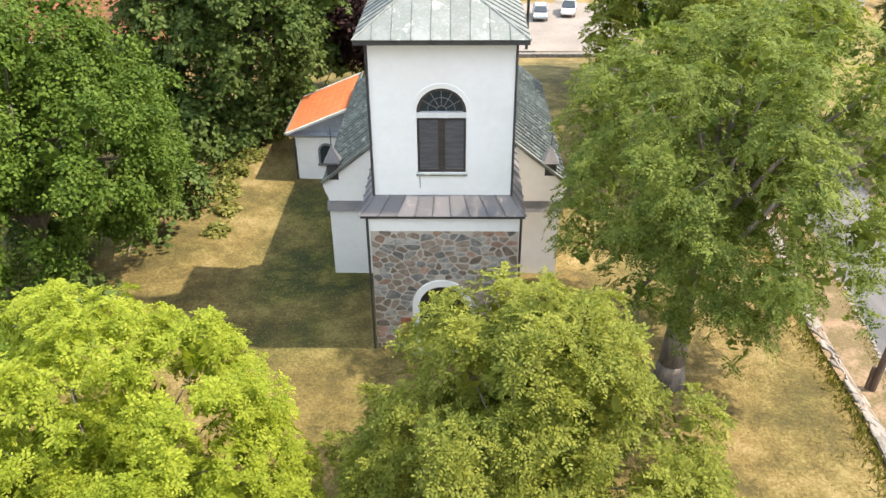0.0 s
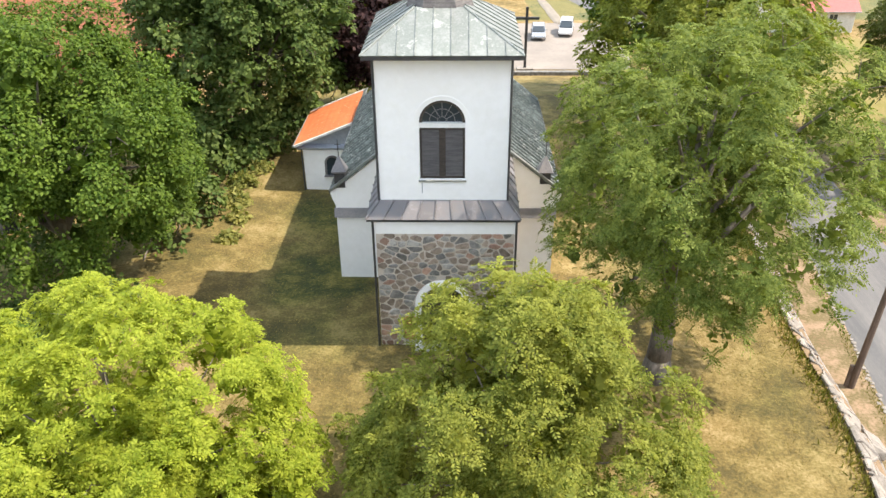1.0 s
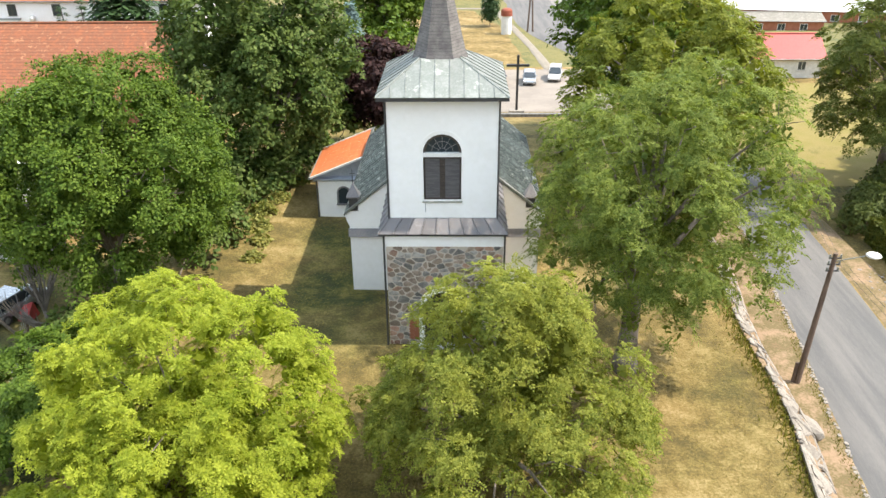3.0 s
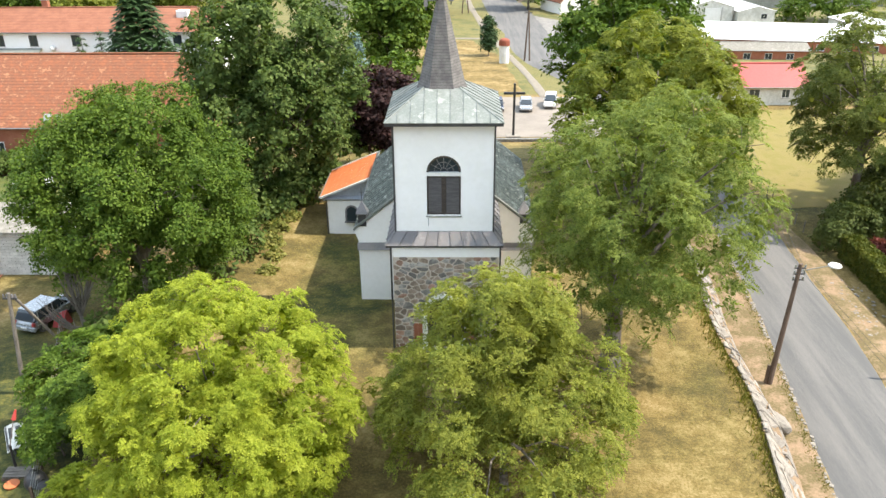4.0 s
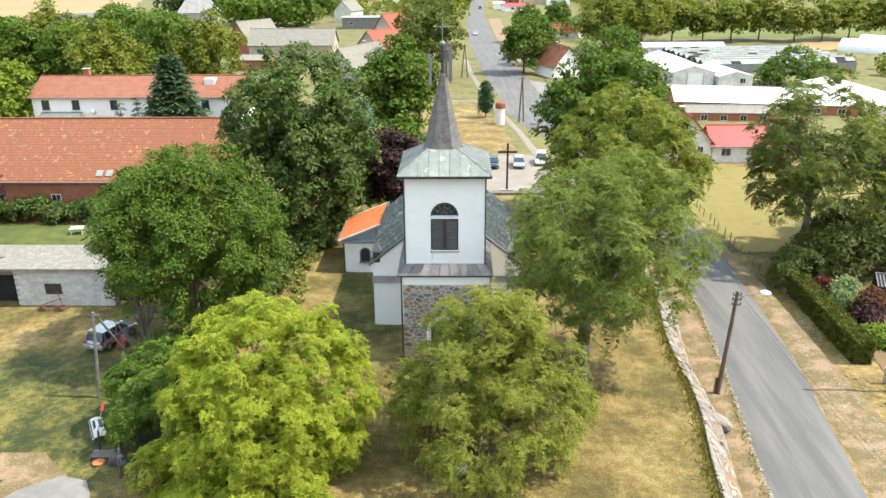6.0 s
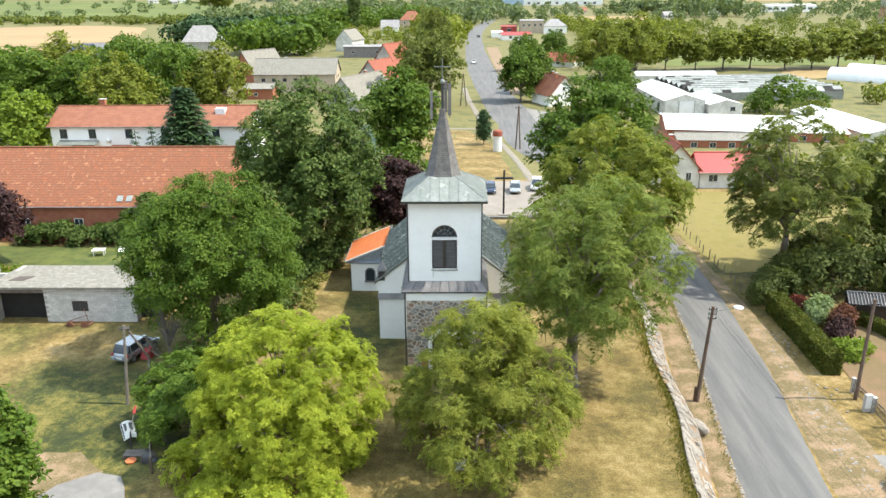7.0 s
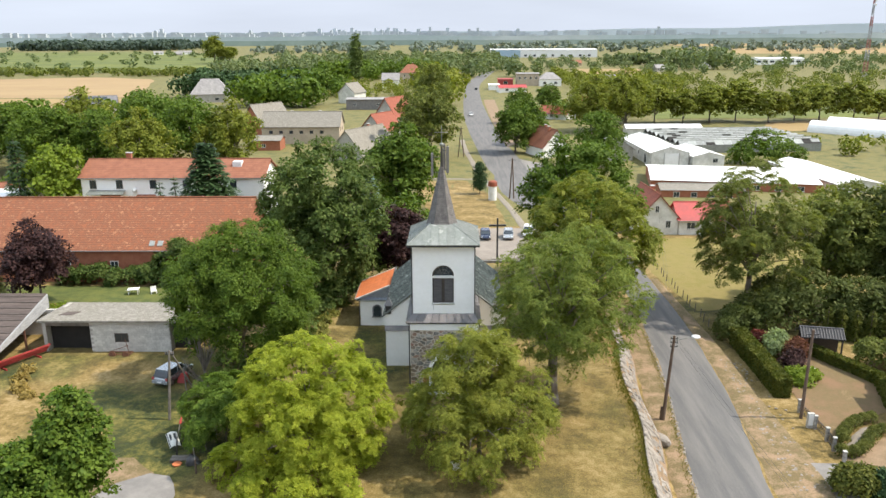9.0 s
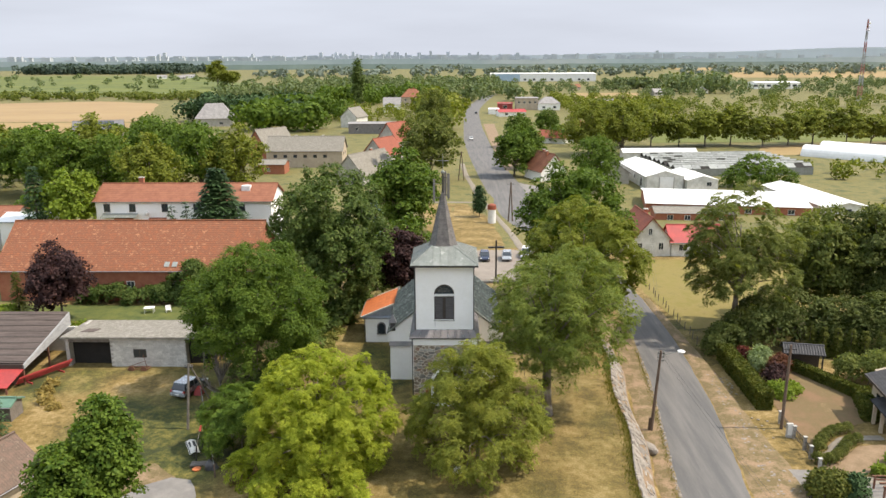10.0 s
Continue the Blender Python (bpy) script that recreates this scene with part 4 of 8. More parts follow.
for s in (-1, 1):
    x0, x1 = (-0.97, -0.06) if s < 0 else (0.06, 0.97)
    leaf = part("shutter", Build().box(x0, x0 + 0.08, 28.56, 28.64, 8.8, 11.18).box(x1 - 0.08, x1, 28.56, 28.64, 8.8, 11.18).box(x0 + 0.08, x1 - 0.08, 28.56, 28.64, 8.8, 8.9).box(x0 + 0.08, x1 - 0.08, 28.56, 28.64, 11.08, 11.18), DARK_WOOD, window)
    for i in range(18):
        z = 8.93 + i * 0.121
        part("slat", Build().slab((x0 + 0.08, 28.54, z), (x1 - 0.08, 28.54, z), (x1 - 0.08, 28.64, z + 0.09), (x0 + 0.08, 28.64, z + 0.09), 0.02), LOUVRE, leaf)
part("mullion", Build().box(-0.06, 0.06, 28.53, 28.66, 8.8, 11.2), DARK_WOOD, window)
# Near-black board paints the unlit space behind the louvres
part("backing", Build().box(-0.98, 0.98, 28.7, 28.74, 8.78, 12.4), SHADE_INSIDE, window)
part("sill", Build().slab((-1.05, 28.38, 8.74), (1.05, 28.38, 8.74), (1.05, 28.7, 8.80), (-1.05, 28.7, 8.80), 0.06), ZINC, window)
part("hood_mould", ring(Build(), 0, 11.42, 11.42, 1.12, 1.2, 28.44, 28.5), WHITE, church)

# church door
door = part("door", Build().box(-1.05, 0.99, 28.42, 28.5, 0.0, 3.5), DARK_WOOD, church, "dark wooden arched church door")
for i in range(8):
    x = -1.02 + i * 0.25
    part("plank", Build().box(x, x + 0.24, 28.39, 28.42, 0.02, 2.4 + math.sqrt(max(0.0, 1.0 - (x + 0.15) ** 2)) * 0.98), DARK_WOOD, door)
part("door_surround", ring(Build(), -0.03, 0.0, 2.45, 1.02, 1.32, 27.94, 28.2), WHITE, church, "white plastered arch round the door")
part("step", Build().box(-1.4, 1.35, 27.5, 28.1, -0.15, 0.06), CONCRETE, church)
for x in (-3.16, 3.32):
    part("drainpipe", Build().tube((x, 27.98, 0.0), (x, 27.98, 6.98), 0.055, 0.055, 8), DARK_METAL, church)
for x in (-2.86, 2.9):
    part("drainpipe", Build().tube((x, 28.42, 7.75), (x, 28.42, 14.4), 0.05, 0.05, 8), DARK_METAL, church)

# nave
NX0, NX1, NY0, NY1, NC = -5.98, 5.9, 34.85, 49.0, -0.04
RIDGE, EAVE, EX = 10.12, 5.15, 6.14
profile = [(NX0, -0.7), (NX1, -0.7), (NX1, 5.2), (NC, 9.97), (NX0, 5.2)]
part("nave_wall", Build().prism(profile, "y", NY0, NY1), WHITE, church, "white rendered nave walls")
apse = [(NX0, NY1), (-4.6, 53.6), (-1.8, 56.0), (1.6, 56.0), (4.4, 53.6), (NX1, NY1)]
part("apse_wall", Build().prism(apse, "z", -0.9, 5.3), WHITE, church)
for x0, x1 in ((NX0 - 0.08, -3.08), (3.28, NX1 + 0.08)):
    part("string_course", Build().prism([(NY0 - 0.22, 3.62), (NY0 + 0.01, 3.62), (NY0 + 0.01, 4.12), (NY0 - 0.06, 4.12)], "x", x0, x1), ZINC_DARK, church, "dark slate-clad string course")
seamed("nave_roof", (NC - EX, 55.0 - 5.6, EAVE), (NC - EX, NY0 - 0.15, EAVE), (NC, NY0 - 0.15, RIDGE), (NC, 49.4, RIDGE), 26, ROOF_GREEN, church, rows=3, seam=0.075, seed=31)
seamed("nave_roof", (NC + EX, NY0 - 0.15, EAVE), (NC + EX, 49.4, EAVE), (NC, 49.4, RIDGE), (NC, NY0 - 0.15, RIDGE), 26, ROOF_GREEN, church, rows=3, seam=0.075, seed=32)
rim = [(NC - EX, 49.4), (-4.9, 54.0), (-1.9, 56.5), (1.7, 56.5), (4.7, 54.0), (NC + EX, 49.4)]
for i in range(5):
    (x0, y0), (x1, y1) = rim[i], rim[i + 1]
    seamed("apse_roof", (x1, y1, EAVE), (x0, y0, EAVE), (NC, 49.4, RIDGE), (NC, 49.4, RIDGE), 4, ROOF_GREEN, church, seed=40 + i)
part("rake_board", Build().slab((NC - EX, NY0 - 0.2, EAVE + 0.05), (NC - EX, NY0 + 0.05, EAVE + 0.05), (NC, NY0 + 0.05, RIDGE + 0.05), (NC, NY0 - 0.2, RIDGE + 0.05), 0.1)
     .slab((NC, NY0 - 0.2, RIDGE + 0.05), (NC, NY0 + 0.05, RIDGE + 0.05), (NC + EX, NY0 + 0.05, EAVE + 0.05), (NC + EX, NY0 - 0.2, EAVE + 0.05), 0.1), ZINC, church)
for s in (-1, 1):
    part("gutter", Build().tube((NC + s * (EX + 0.06), NY0, EAVE - 0.08), (NC + s * (EX + 0.06), 49.4, EAVE - 0.08), 0.07, 0.07, 8), DARK_METAL, church)
for s, x in ((-1, -5.66), (1, 5.28)):
    corbel = [(s * 5.9, 4.12), (s * 5.99, 4.3), (s * 6.12, 4.62), (s * 6.22, 4.98), (s * 6.2, 5.12), (s * 5.9, 5.3)]
    part("gable_corbel", Build().prism(corbel, "y", NY0 - 0.02, NY0 + 0.4), WHITE, church)
    foot = RIDGE - (abs(x - NC) + 0.3) * (RIDGE - EAVE) / EX
    cap = part("pinnacle", Build().box(x - 0.28, x + 0.28, NY0 - 0.03, NY0 + 0.53, foot, 6.3), DARK_METAL, church, "small square corner pinnacle with a zinc pyramid cap")
    p = [(x - 0.38, NY0 - 0.13, 6.3), (x + 0.38, NY0 - 0.13, 6.3), (x + 0.38, NY0 + 0.63, 6.3), (x - 0.38, NY0 + 0.63, 6.3), (x, NY0 + 0.25, 7.14)]
    part("cap", Build().add(p, [(0, 1, 4), (1, 2, 4), (2, 3, 4), (3, 0, 4), (3, 2, 1, 0)]).box(x - 0.4, x + 0.4, NY0 - 0.15, NY0 + 0.65, 6.22, 6.3), ZINC_DARK, cap)
    part("rod", Build().tube((x, NY0 + 0.25, 7.05), (x, NY0 + 0.25, 8.0), 0.03, 0.02, 5).tube((x - 0.16, NY0 + 0.25, 7.7), (x + 0.16, NY0 + 0.25, 7.7), 0.02, 0.02, 5), DARK_METAL, cap)

# sacristy with an orange tiled lean-to roof
SX, SY = -10.03, 46.55
FLASHING = surface("blue_grey_flashing", (0.32, 0.36, 0.42, 1), (0.42, 0.46, 0.52, 1), 1.0, 0.5, 0.04, 8, metal=0.3)
sac = part("sacristy_wall", Build().prism([(SX, -0.6), (-5.95, -0.6), (-5.95, 4.55), (SX, 2.88)], "y", SY, 52.5), WHITE, church, "small white sacristy with a tiled lean-to roof")
part("cornice", Build().prism([(SY - 0.4, 2.9), (SY + 0.01, 2.58), (SY + 0.01, 3.02)], "x", SX - 0.35, -5.98), FLASHING, church, "blue-grey metal flashing")
part("gable_flashing", Build().prism([(SX - 0.1, 3.03), (-6.2, 3.03), (-6.2, 4.55)], "y", SY - 0.03, SY + 0.02), FLASHING, church, "blue-grey metal gable cladding")
n = 18
tile = Build().add([(-0.06, 0, 0.06), (-0.06, 0.17, 0.12), (-0.06, 0.37, 0.06), (0.465, 0, 0.222), (0.465, 0.17, 0.282), (0.465, 0.37, 0.222), (-0.06, 0, 0), (-0.06, 0.37, 0)], [(0, 1, 4, 3), (1, 2, 5, 4), (6, 7, 2, 1, 0)]).mesh("roof_tile", ORANGE_TILE)
for i in range(n):
    for j in range(9):
        t = part("roof_tile", tile, ORANGE_TILE, sac)
        t.matrix_basis = pose(-10.47 + j * 0.465, 46.14 + i * 0.372, 2.98 + j * 0.192)
part("verge_board", Build().slab((-10.52, 46.0, 3.1), (-6.3, 46.0, 4.83), (-6.3, 46.15, 4.83), (-10.52, 46.15, 3.1), 0.14).slab((-10.52, 52.8, 3.1), (-6.3, 52.8, 4.83), (-6.3, 52.95, 4.83), (-10.52, 52.95, 3.1), 0.14), WHITE_OLD, sac)
part("valley_flashing", Build().slab((-6.38, 46.1, 4.76), (-6.1, 46.1, 4.98), (-6.1, 52.8, 4.98), (-6.38, 52.8, 4.76), 0.06), ZINC, sac)
glazed = part("window", ring(Build(), -8.05, 0.75, 1.65, 0.42, 0.55, SY - 0.05, SY + 0.05), ZINC_DARK, sac, "arched dark window")
part("pane", Build().prism([(-8.47, 0.75)] + arch(-8.05, 1.65, 0.42) + [(-7.63, 0.75)], "y", SY - 0.03, SY + 0.02), GLASS, glazed)
part("sill", Build().box(-8.65, -7.45, SY - 0.18, SY + 0.02, 0.66, 0.75), ZINC_DARK, glazed)
part("gutter", Build().tube((-10.58, 46.1, 2.98), (-10.58, 52.9, 2.98), 0.08, 0.08, 8), ZINC, sac)
part("drainpipe", Build().tube((SX - 0.08, SY - 0.1, -0.4), (SX - 0.08, SY - 0.1, 2.7), 0.05, 0.05, 8), DARK_METAL, sac)


# ---- buildings round the church ----
def opening(parent, face, u, z, w, h, half, frame_mat=WHITE_PAINT, sill=True):
    """A window on the face s, n, w or e of a house whose walls stand half = (half length, half depth) off its middle."""
    L, D = half
    b, f, s = Build(), Build(), Build()
    t = 0.07

    def box(build, u0, u1, out0, out1, z0, z1):
        if face in "sn":
            y = (-D - out1, -D - out0) if face == "s" else (D + out0, D + out1)
            build.box(u0, u1, y[0], y[1], z0, z1)
        else:
            x = (-L - out1, -L - out0) if face == "w" else (L + out0, L + out1)
            build.box(x[0], x[1], u0, u1, z0, z1)
    box(f, u - w / 2, u - w / 2 + t, -0.1, 0.04, z, z + h)
    box(f, u + w / 2 - t, u + w / 2, -0.1, 0.04, z, z + h)
    box(f, u - w / 2 + t, u + w / 2 - t, -0.1, 0.04, z, z + t)
    box(f, u - w / 2 + t, u + w / 2 - t, -0.1, 0.04, z + h - t, z + h)
    box(f, u - t / 3, u + t / 3, -0.1, 0.03, z + t, z + h - t)
    win = part("window", f, frame_mat, parent)
    box(b, u - w / 2 + t, u + w / 2 - t, -0.1, 0.015, z + t, z + h - t)
    part("pane", b, GLASS, win)
    if sill:
        box(s, u - w / 2 - 0.06, u + w / 2 + 0.06, -0.05, 0.1, z - 0.08, z)
        part("sill", s, CONCRETE, win)
    return win


def house(label, at, turn, length, depth, eave, ridge, wall, roof, windows=(), chimneys=(), name="house", over=0.45, category="house", wins=WHITE_PAINT, hip=0.0, low=-0.6):
    """A house with its ridge along its own x axis; heights are above its foot. windows: (face, along, height, width, tall)."""
    root = thing(name, label, category, at, turn)
    L, D = length / 2, depth / 2
    if hip:
        body = Build().box(-L, L, -D, D, low, eave)
    else:
        body = Build().prism([(-D, low), (D, low), (D, eave), (0, ridge - 0.15), (-D, eave)], "x", -L, L)
    walls = part("wall", body, wall, root)
    slope = (ridge - eave) / D
    e = eave - slope * over
    for s in (-1, 1):
        a, b = (-L - over, s * (D + over), e + 0.12), (L + over, s * (D + over), e + 0.12)
        c, d = (L + over - hip, 0, ridge), (-L - over + hip, 0, ridge)
        part("roof", Build().slab(*((a, b, c, d) if s < 0 else (b, a, d, c)), 0.16), roof, root)
        if hip:
            x = s * (L + over)
            p, q, r = (x, -s * (D + over), e + 0.12), (x, s * (D + over), e + 0.12), (s * (L + over - hip), 0, ridge)
            part("roof", Build().slab(p, q, r, r, 0.16), roof, root)
        g = s * (D + over + 0.06)
        part("gutter", Build().tube((-L - over, g, e + 0.04), (L + over, g, e + 0.04), 0.07, 0.07, 6), ZINC_DARK, root)
    if not hip:
        part("ridge_cap", Build().tube((-L - over, 0, ridge + 0.02), (L + over, 0, ridge + 0.02), 0.13, 0.13, 7), roof, root)
    for f, u, z, w, h in windows:
        opening(root, f, u, z, w, h, (L, D), wins)
    for u, v, h in chimneys:
        z = ridge - abs(v) * slope
        stack = part("chimney", Build().box(u - 0.45, u + 0.45, v - 0.35, v + 0.35, z - 0.8, z + h), BRICK, root)
        part("chimney_cap", Build().box(u - 0.55, u + 0.55, v - 0.45, v + 0.45, z + h, z + h + 0.12), CONCRETE, stack)
    return root


# long brick barn
barn = house("long brick barn with a patched old red clay tile roof", (-44.8, 66, 0.9), 0, 35.9, 13.6, 4.7, 10.1, BRICK, OLD_TILE,
             [("s", u, 1.4, 1.1, 1.5) for u in (-12.2, -5.8, 0.6, 6.6, 12.6)], name="barn", category="barn")
for x in (6.0, 7.1):
    part("skylight", Build().slab((x - 0.6, -6.75, 4.98), (x + 0.1, -6.75, 4.98), (x + 0.1, -6.1, 5.5), (x - 0.6, -6.1, 5.5), 0.1), DULL_GLASS, barn)
# white two-storey house behind it
wh = house("long white two-storey house with a brown tiled roof", (-49.8, 103, -2.0), 0, 33, 10, 10.1, 12.6, WHITE, BROWN_TILE,
           [("s", u, z, 1.2, 1.5) for u, z in ((-14.4, 8.0), (-9.6, 8.0), (-3.5, 8.0), (2.5, 8.0), (11, 8.0), (-5.4, 5.2))], [(-9.6, 0.6, 1.3)], wins=DARK_WOOD)
part("awning", Build().slab((-15.2, -6.6, 7.2), (-8.6, -6.6, 7.2), (-8.6, -5.0, 7.7), (-15.2, -5.0, 7.7), 0.08), ZINC, wh, "pale grey awning")
part("garage_door", Build().box(-13.2, -9.6, -5.12, -5.0, 3.6, 6.9), BROWN_TILE, wh)
part("porch_roof", Build().slab((-6.6, -6.1, 6.3), (-3.2, -6.1, 6.3), (-3.2, -5.0, 6.9), (-6.6, -5.0, 6.9), 0.1), BROWN_TILE, wh)
part("roof_hatch", Build().box(10.4, 12.0, -2.4, -0.9, 11.4, 12.4), WHITE_SHEET, wh)
part("satellite_dish", Build().ball((-6.9, -5.2, 7.7), 0.45, 10, 6), WHITE_PAINT, wh, smooth=True)
house("low outbuilding with a white sheet roof", (-79, 99, -1.5), 0, 9, 7, 6.2, 7.2, WHITE, WHITE_SHEET, [("s", 0, 3.8, 1, 1)], name="outbuilding", category="outbuilding")
house("low outbuilding with a brown tiled roof", (-93, 108, -2.5), 0, 14, 7, 6.2, 7.8, GREY_RENDER, BROWN_TILE, [("s", 0, 3.8, 1, 1)], name="outbuilding", category="outbuilding")
# tan service building with six small windows, and its annexes
house("long tan rendered building with a pale grey roof", (-53.6, 242, -5), 0, 27.5, 12, 6.2, 10.8, TAN_RENDER, FIBRE_CEMENT,
      [("s", -10.5 + 3.6 * i, 3.6, 1.3, 1.1) for i in range(6)] + [("e", -2.5, 4.2, 1, 1.2), ("e", 1.5, 4.2, 1, 1.2)], [(-4, 1, 0.9), (6, 1, 0.9)], wins=DARK_WOOD)
house("brick annex with a flat grey roof", (-62, 224, -5), 0, 9, 8, 3.4, 4.6, BRICK, FIBRE_CEMENT, [("s", -1, 1.0, 1.2, 1.2)], name="annex", category="annex")
house("tan barn with a steep grey roof", (-71, 260, -5), 55, 15, 11, 5.5, 12.2, BRICK, FIBRE_CEMENT, name="barn", category="barn")
# street houses
house("grey gabled cottage with a pale roof", (-27.5, 206, -5), 62, 20, 11, 3.4, 9.4, GREY_RENDER, FIBRE_CEMENT, [("w", -2, 3.6, 1, 1.3), ("w", 2, 0.8, 1, 1.3)], [(3, 0.5, 1.2)])
house("rendered house with a bright red tiled roof", (-25, 237, -5), 60, 12, 10, 5.2, 10.8, GREY_RENDER, RED_TILE, [("w", 0, 5.6, 1, 1), ("w", 2.4, 1.2, 1, 1.4), ("w", -2.4, 1.2, 1, 1.4)], [(2, 1, 1.2)])
house("rendered house with an orange-red tiled roof", (-22.5, 268, -5), 60, 13, 10, 7, 13.8, GREY_RENDER, RED_TILE, [("w", 0, 6.6, 1, 1), ("w", 2.4, 1.2, 1, 1.4), ("w", -2.4, 1.2, 1, 1.4)], [(-2, 1, 1.2)])
house("white cottage with a dark red-brown tiled roof", (30.4, 209, -5), 112, 11.5, 9.2, 3.4, 8.6, WHITE, BROWN_TILE, [("w", -2, 1.2, 1, 1.4), ("w", 2, 1.2, 1, 1.4), ("w", 0, 4.4, 1, 1.2)], [(-2, 0.6, 1.3), (2.5, -0.6, 1.3)])
# red-roofed house beyond the paddock
house("grey rendered house with a red tiled gable roof", (38.2, 106.9, -3.5), 93, 12, 7.5, 3.4, 7.6, WHITE_OLD, RED_TILE, [("w", 0.3, 4.2, 0.8, 1.3), ("w", -1.9, 1.3, 1.0, 1.4), ("w", 2.2, 1.3, 1.0, 1.4)], [(2, -1.0, 1.2)])
house("low white wing with a red tin roof", (47.2, 104.4, -3.5), 0, 9.6, 7, 3.0, 5.5, WHITE_OLD, RED_TIN, [("s", -2.6, 1.1, 1.6, 1.3), ("s", 2, 1.1, 1.2, 1.3)], name="house_wing", category="house")
# nursery: packing hall, flat roofs, greenhouse, tunnels
hall = house("white-roofed packing hall of concrete panels", (62.9, 204, -5), 92, 34, 11.4, 3.8, 5.6, WHITE_OLD, WHITE_SHEET, [("n", -12, 0.2, 2.4, 2.8), ("n", -4, 1.6, 1.4, 1.2), ("n", 4, 1.6, 1.4, 1.2)], name="packing_hall", category="hall", over=0.2)
part("roller_door", Build().box(-17.14, -17.0, -2.6, 1.4, 0, 3.6), WHITE_SHEET, hall)
for y in (-5.6, -2.8, 1.6, 5.5):
    part("wall_post", Build().box(-17.1, -17.0, y - 0.12, y + 0.12, 0, 3.8), CONCRETE, hall)
house("white-roofed store beside the hall", (73.6, 195, -5), 96, 18, 9.4, 2.9, 4.2, WHITE_OLD, WHITE_SHEET, [("w", -2, 1, 1.6, 1.3)], name="store", category="store", over=0.2)
house("low building with a white sheet roof and brick walls", (70.5, 158, -5), -10, 39, 23, 2.7, 4.1, BRICK, WHITE_SHEET, [("s", -15 + 5 * i, 0.9, 1.6, 1.2) for i in range(7)], name="store", category="store", over=0.3)
house("low building with a fibre-cement roof", (58.5, 141.3, -5), -4, 19, 6.5, 2.5, 3.5, BRICK, FIBRE_CEMENT, [("s", -6 + 4 * i, 0.8, 1.4, 1.2) for i in range(4)], name="store", category="store", over=0.3)
house("long low store with a white sheet roof", (95.5, 161, -5), 95, 34, 11, 2.7, 3.9, WHITE_OLD, WHITE_SHEET, [("w", 0, 0.9, 2.0, 1.4)], name="store", category="store", over=0.3)
house("narrow store with a white sheet roof behind the greenhouse", (79, 256.5, -5), 0, 28, 6, 3.0, 4.2, WHITE_OLD, WHITE_SHEET, name="store", category="store", over=0.3)
house("dark grey sheet-clad store", (50.8, 206, -5), 92, 18, 8, 3.6, 6.6, GREY_RENDER, GREY_TILE, name="store", category="store")
green = thing("greenhouse", "wide old greenhouse of many whitewashed glass roofs with broken panes", "greenhouse", (95, 231.5, -5), 5)
GX, GY, SPAN = 23.5, 18.4, 4.6
part("wall", Build().box(-GX, GX, -GY, GY, 0, 2.5), DULL_GLASS, green)
prng = random.Random(4)
for i in range(8):
    y = -GY + SPAN * i
    # Near-black filling paints the dim inside seen between the panes
    part("gable", Build().prism([(y, 2.5), (y + SPAN, 2.5), (y + SPAN / 2, 3.78)], "x", -GX, GX), SHADE_INSIDE, green)
    part("ridge", Build().tube((-GX, y + SPAN / 2, 3.92), (GX, y + SPAN / 2, 3.92), 0.1, 0.1, 5), ZINC, green)
    for k in range(16):                     # bays of glass, some of them gone
        for side in (0, 1):
            if prng.random() < 0.1:
                continue
            x0, x1 = -GX + k * 2.94 + 0.05, -GX + (k + 1) * 2.94 - 0.05
            cut = prng.choice((0, 0, 0, 0.3, 0.55))
            u, v = (y + 0.1, y + SPAN / 2) if side == 0 else (y + SPAN - 0.1, y + SPAN / 2)
            a, c = (u + (v - u) * cut, 2.6 + 1.27 * cut), (v, 3.87)
            pts = [(x0, a[0], a[1]), (x1, a[0], a[1]), (x1, c[0], c[1]), (x0, c[0], c[1])]
            part("glass_pane", Build().slab(*(pts if side == 0 else pts[::-1]), 0.04), DULL_GLASS, green)
for k in range(17):
    part("post", Build().box(-GX + k * 2.94 - 0.06, -GX + k * 2.94 + 0.06, -GY - 0.05, -GY, 0, 2.5), ZINC, green)
for x0, y0, x1, y1 in ((140, 268, 172, 236), (153, 281, 186, 247)):
    tunnel = Build()
    ang = math.atan2(y1 - y0, x1 - x0)
    n = 14
    L = math.hypot(x1 - x0, y1 - y0)
    for i in range(n):
        a, b = math.pi * i / n, math.pi * (i + 1) / n
        tunnel.add([(0, -4 * math.cos(a), 4.4 * math.sin(a)), (0, -4 * math.cos(b), 4.4 * math.sin(b)), (L, -4 * math.cos(b), 4.4 * math.sin(b)), (L, -4 * math.cos(a), 4.4 * math.sin(a))], [(0, 1, 2, 3)])
    for x in (0, L):
        tunnel.add([(x, -4 * math.cos(math.pi * i / n), 4.4 * math.sin(math.pi * i / n)) for i in range(n + 1)], [tuple(range(n + 1))])
    whole("polytunnel", tunnel, WHITE_SHEET, "long white polythene tunnel", "polytunnel", (x0, y0, -5.1), math.degrees(ang), group="polythene tunnels")
# distant houses and sheds
house("low flat-roofed dark shed", (-42, 368, -5), 0, 25, 12, 5.2, 5.8, ZINC_DARK, GREY_TILE, [("s", -8, 2, 1.5, 1.2), ("s", 4, 2, 1.5, 1.2)], name="shed", category="shed")
house("white gabled house far along the street", (-57, 406, -5), 70, 14, 10, 6, 11, WHITE_OLD, FIBRE_CEMENT, [("s", -4, 1.5, 1.2, 1.4), ("s", 3, 1.5, 1.2, 1.4)])
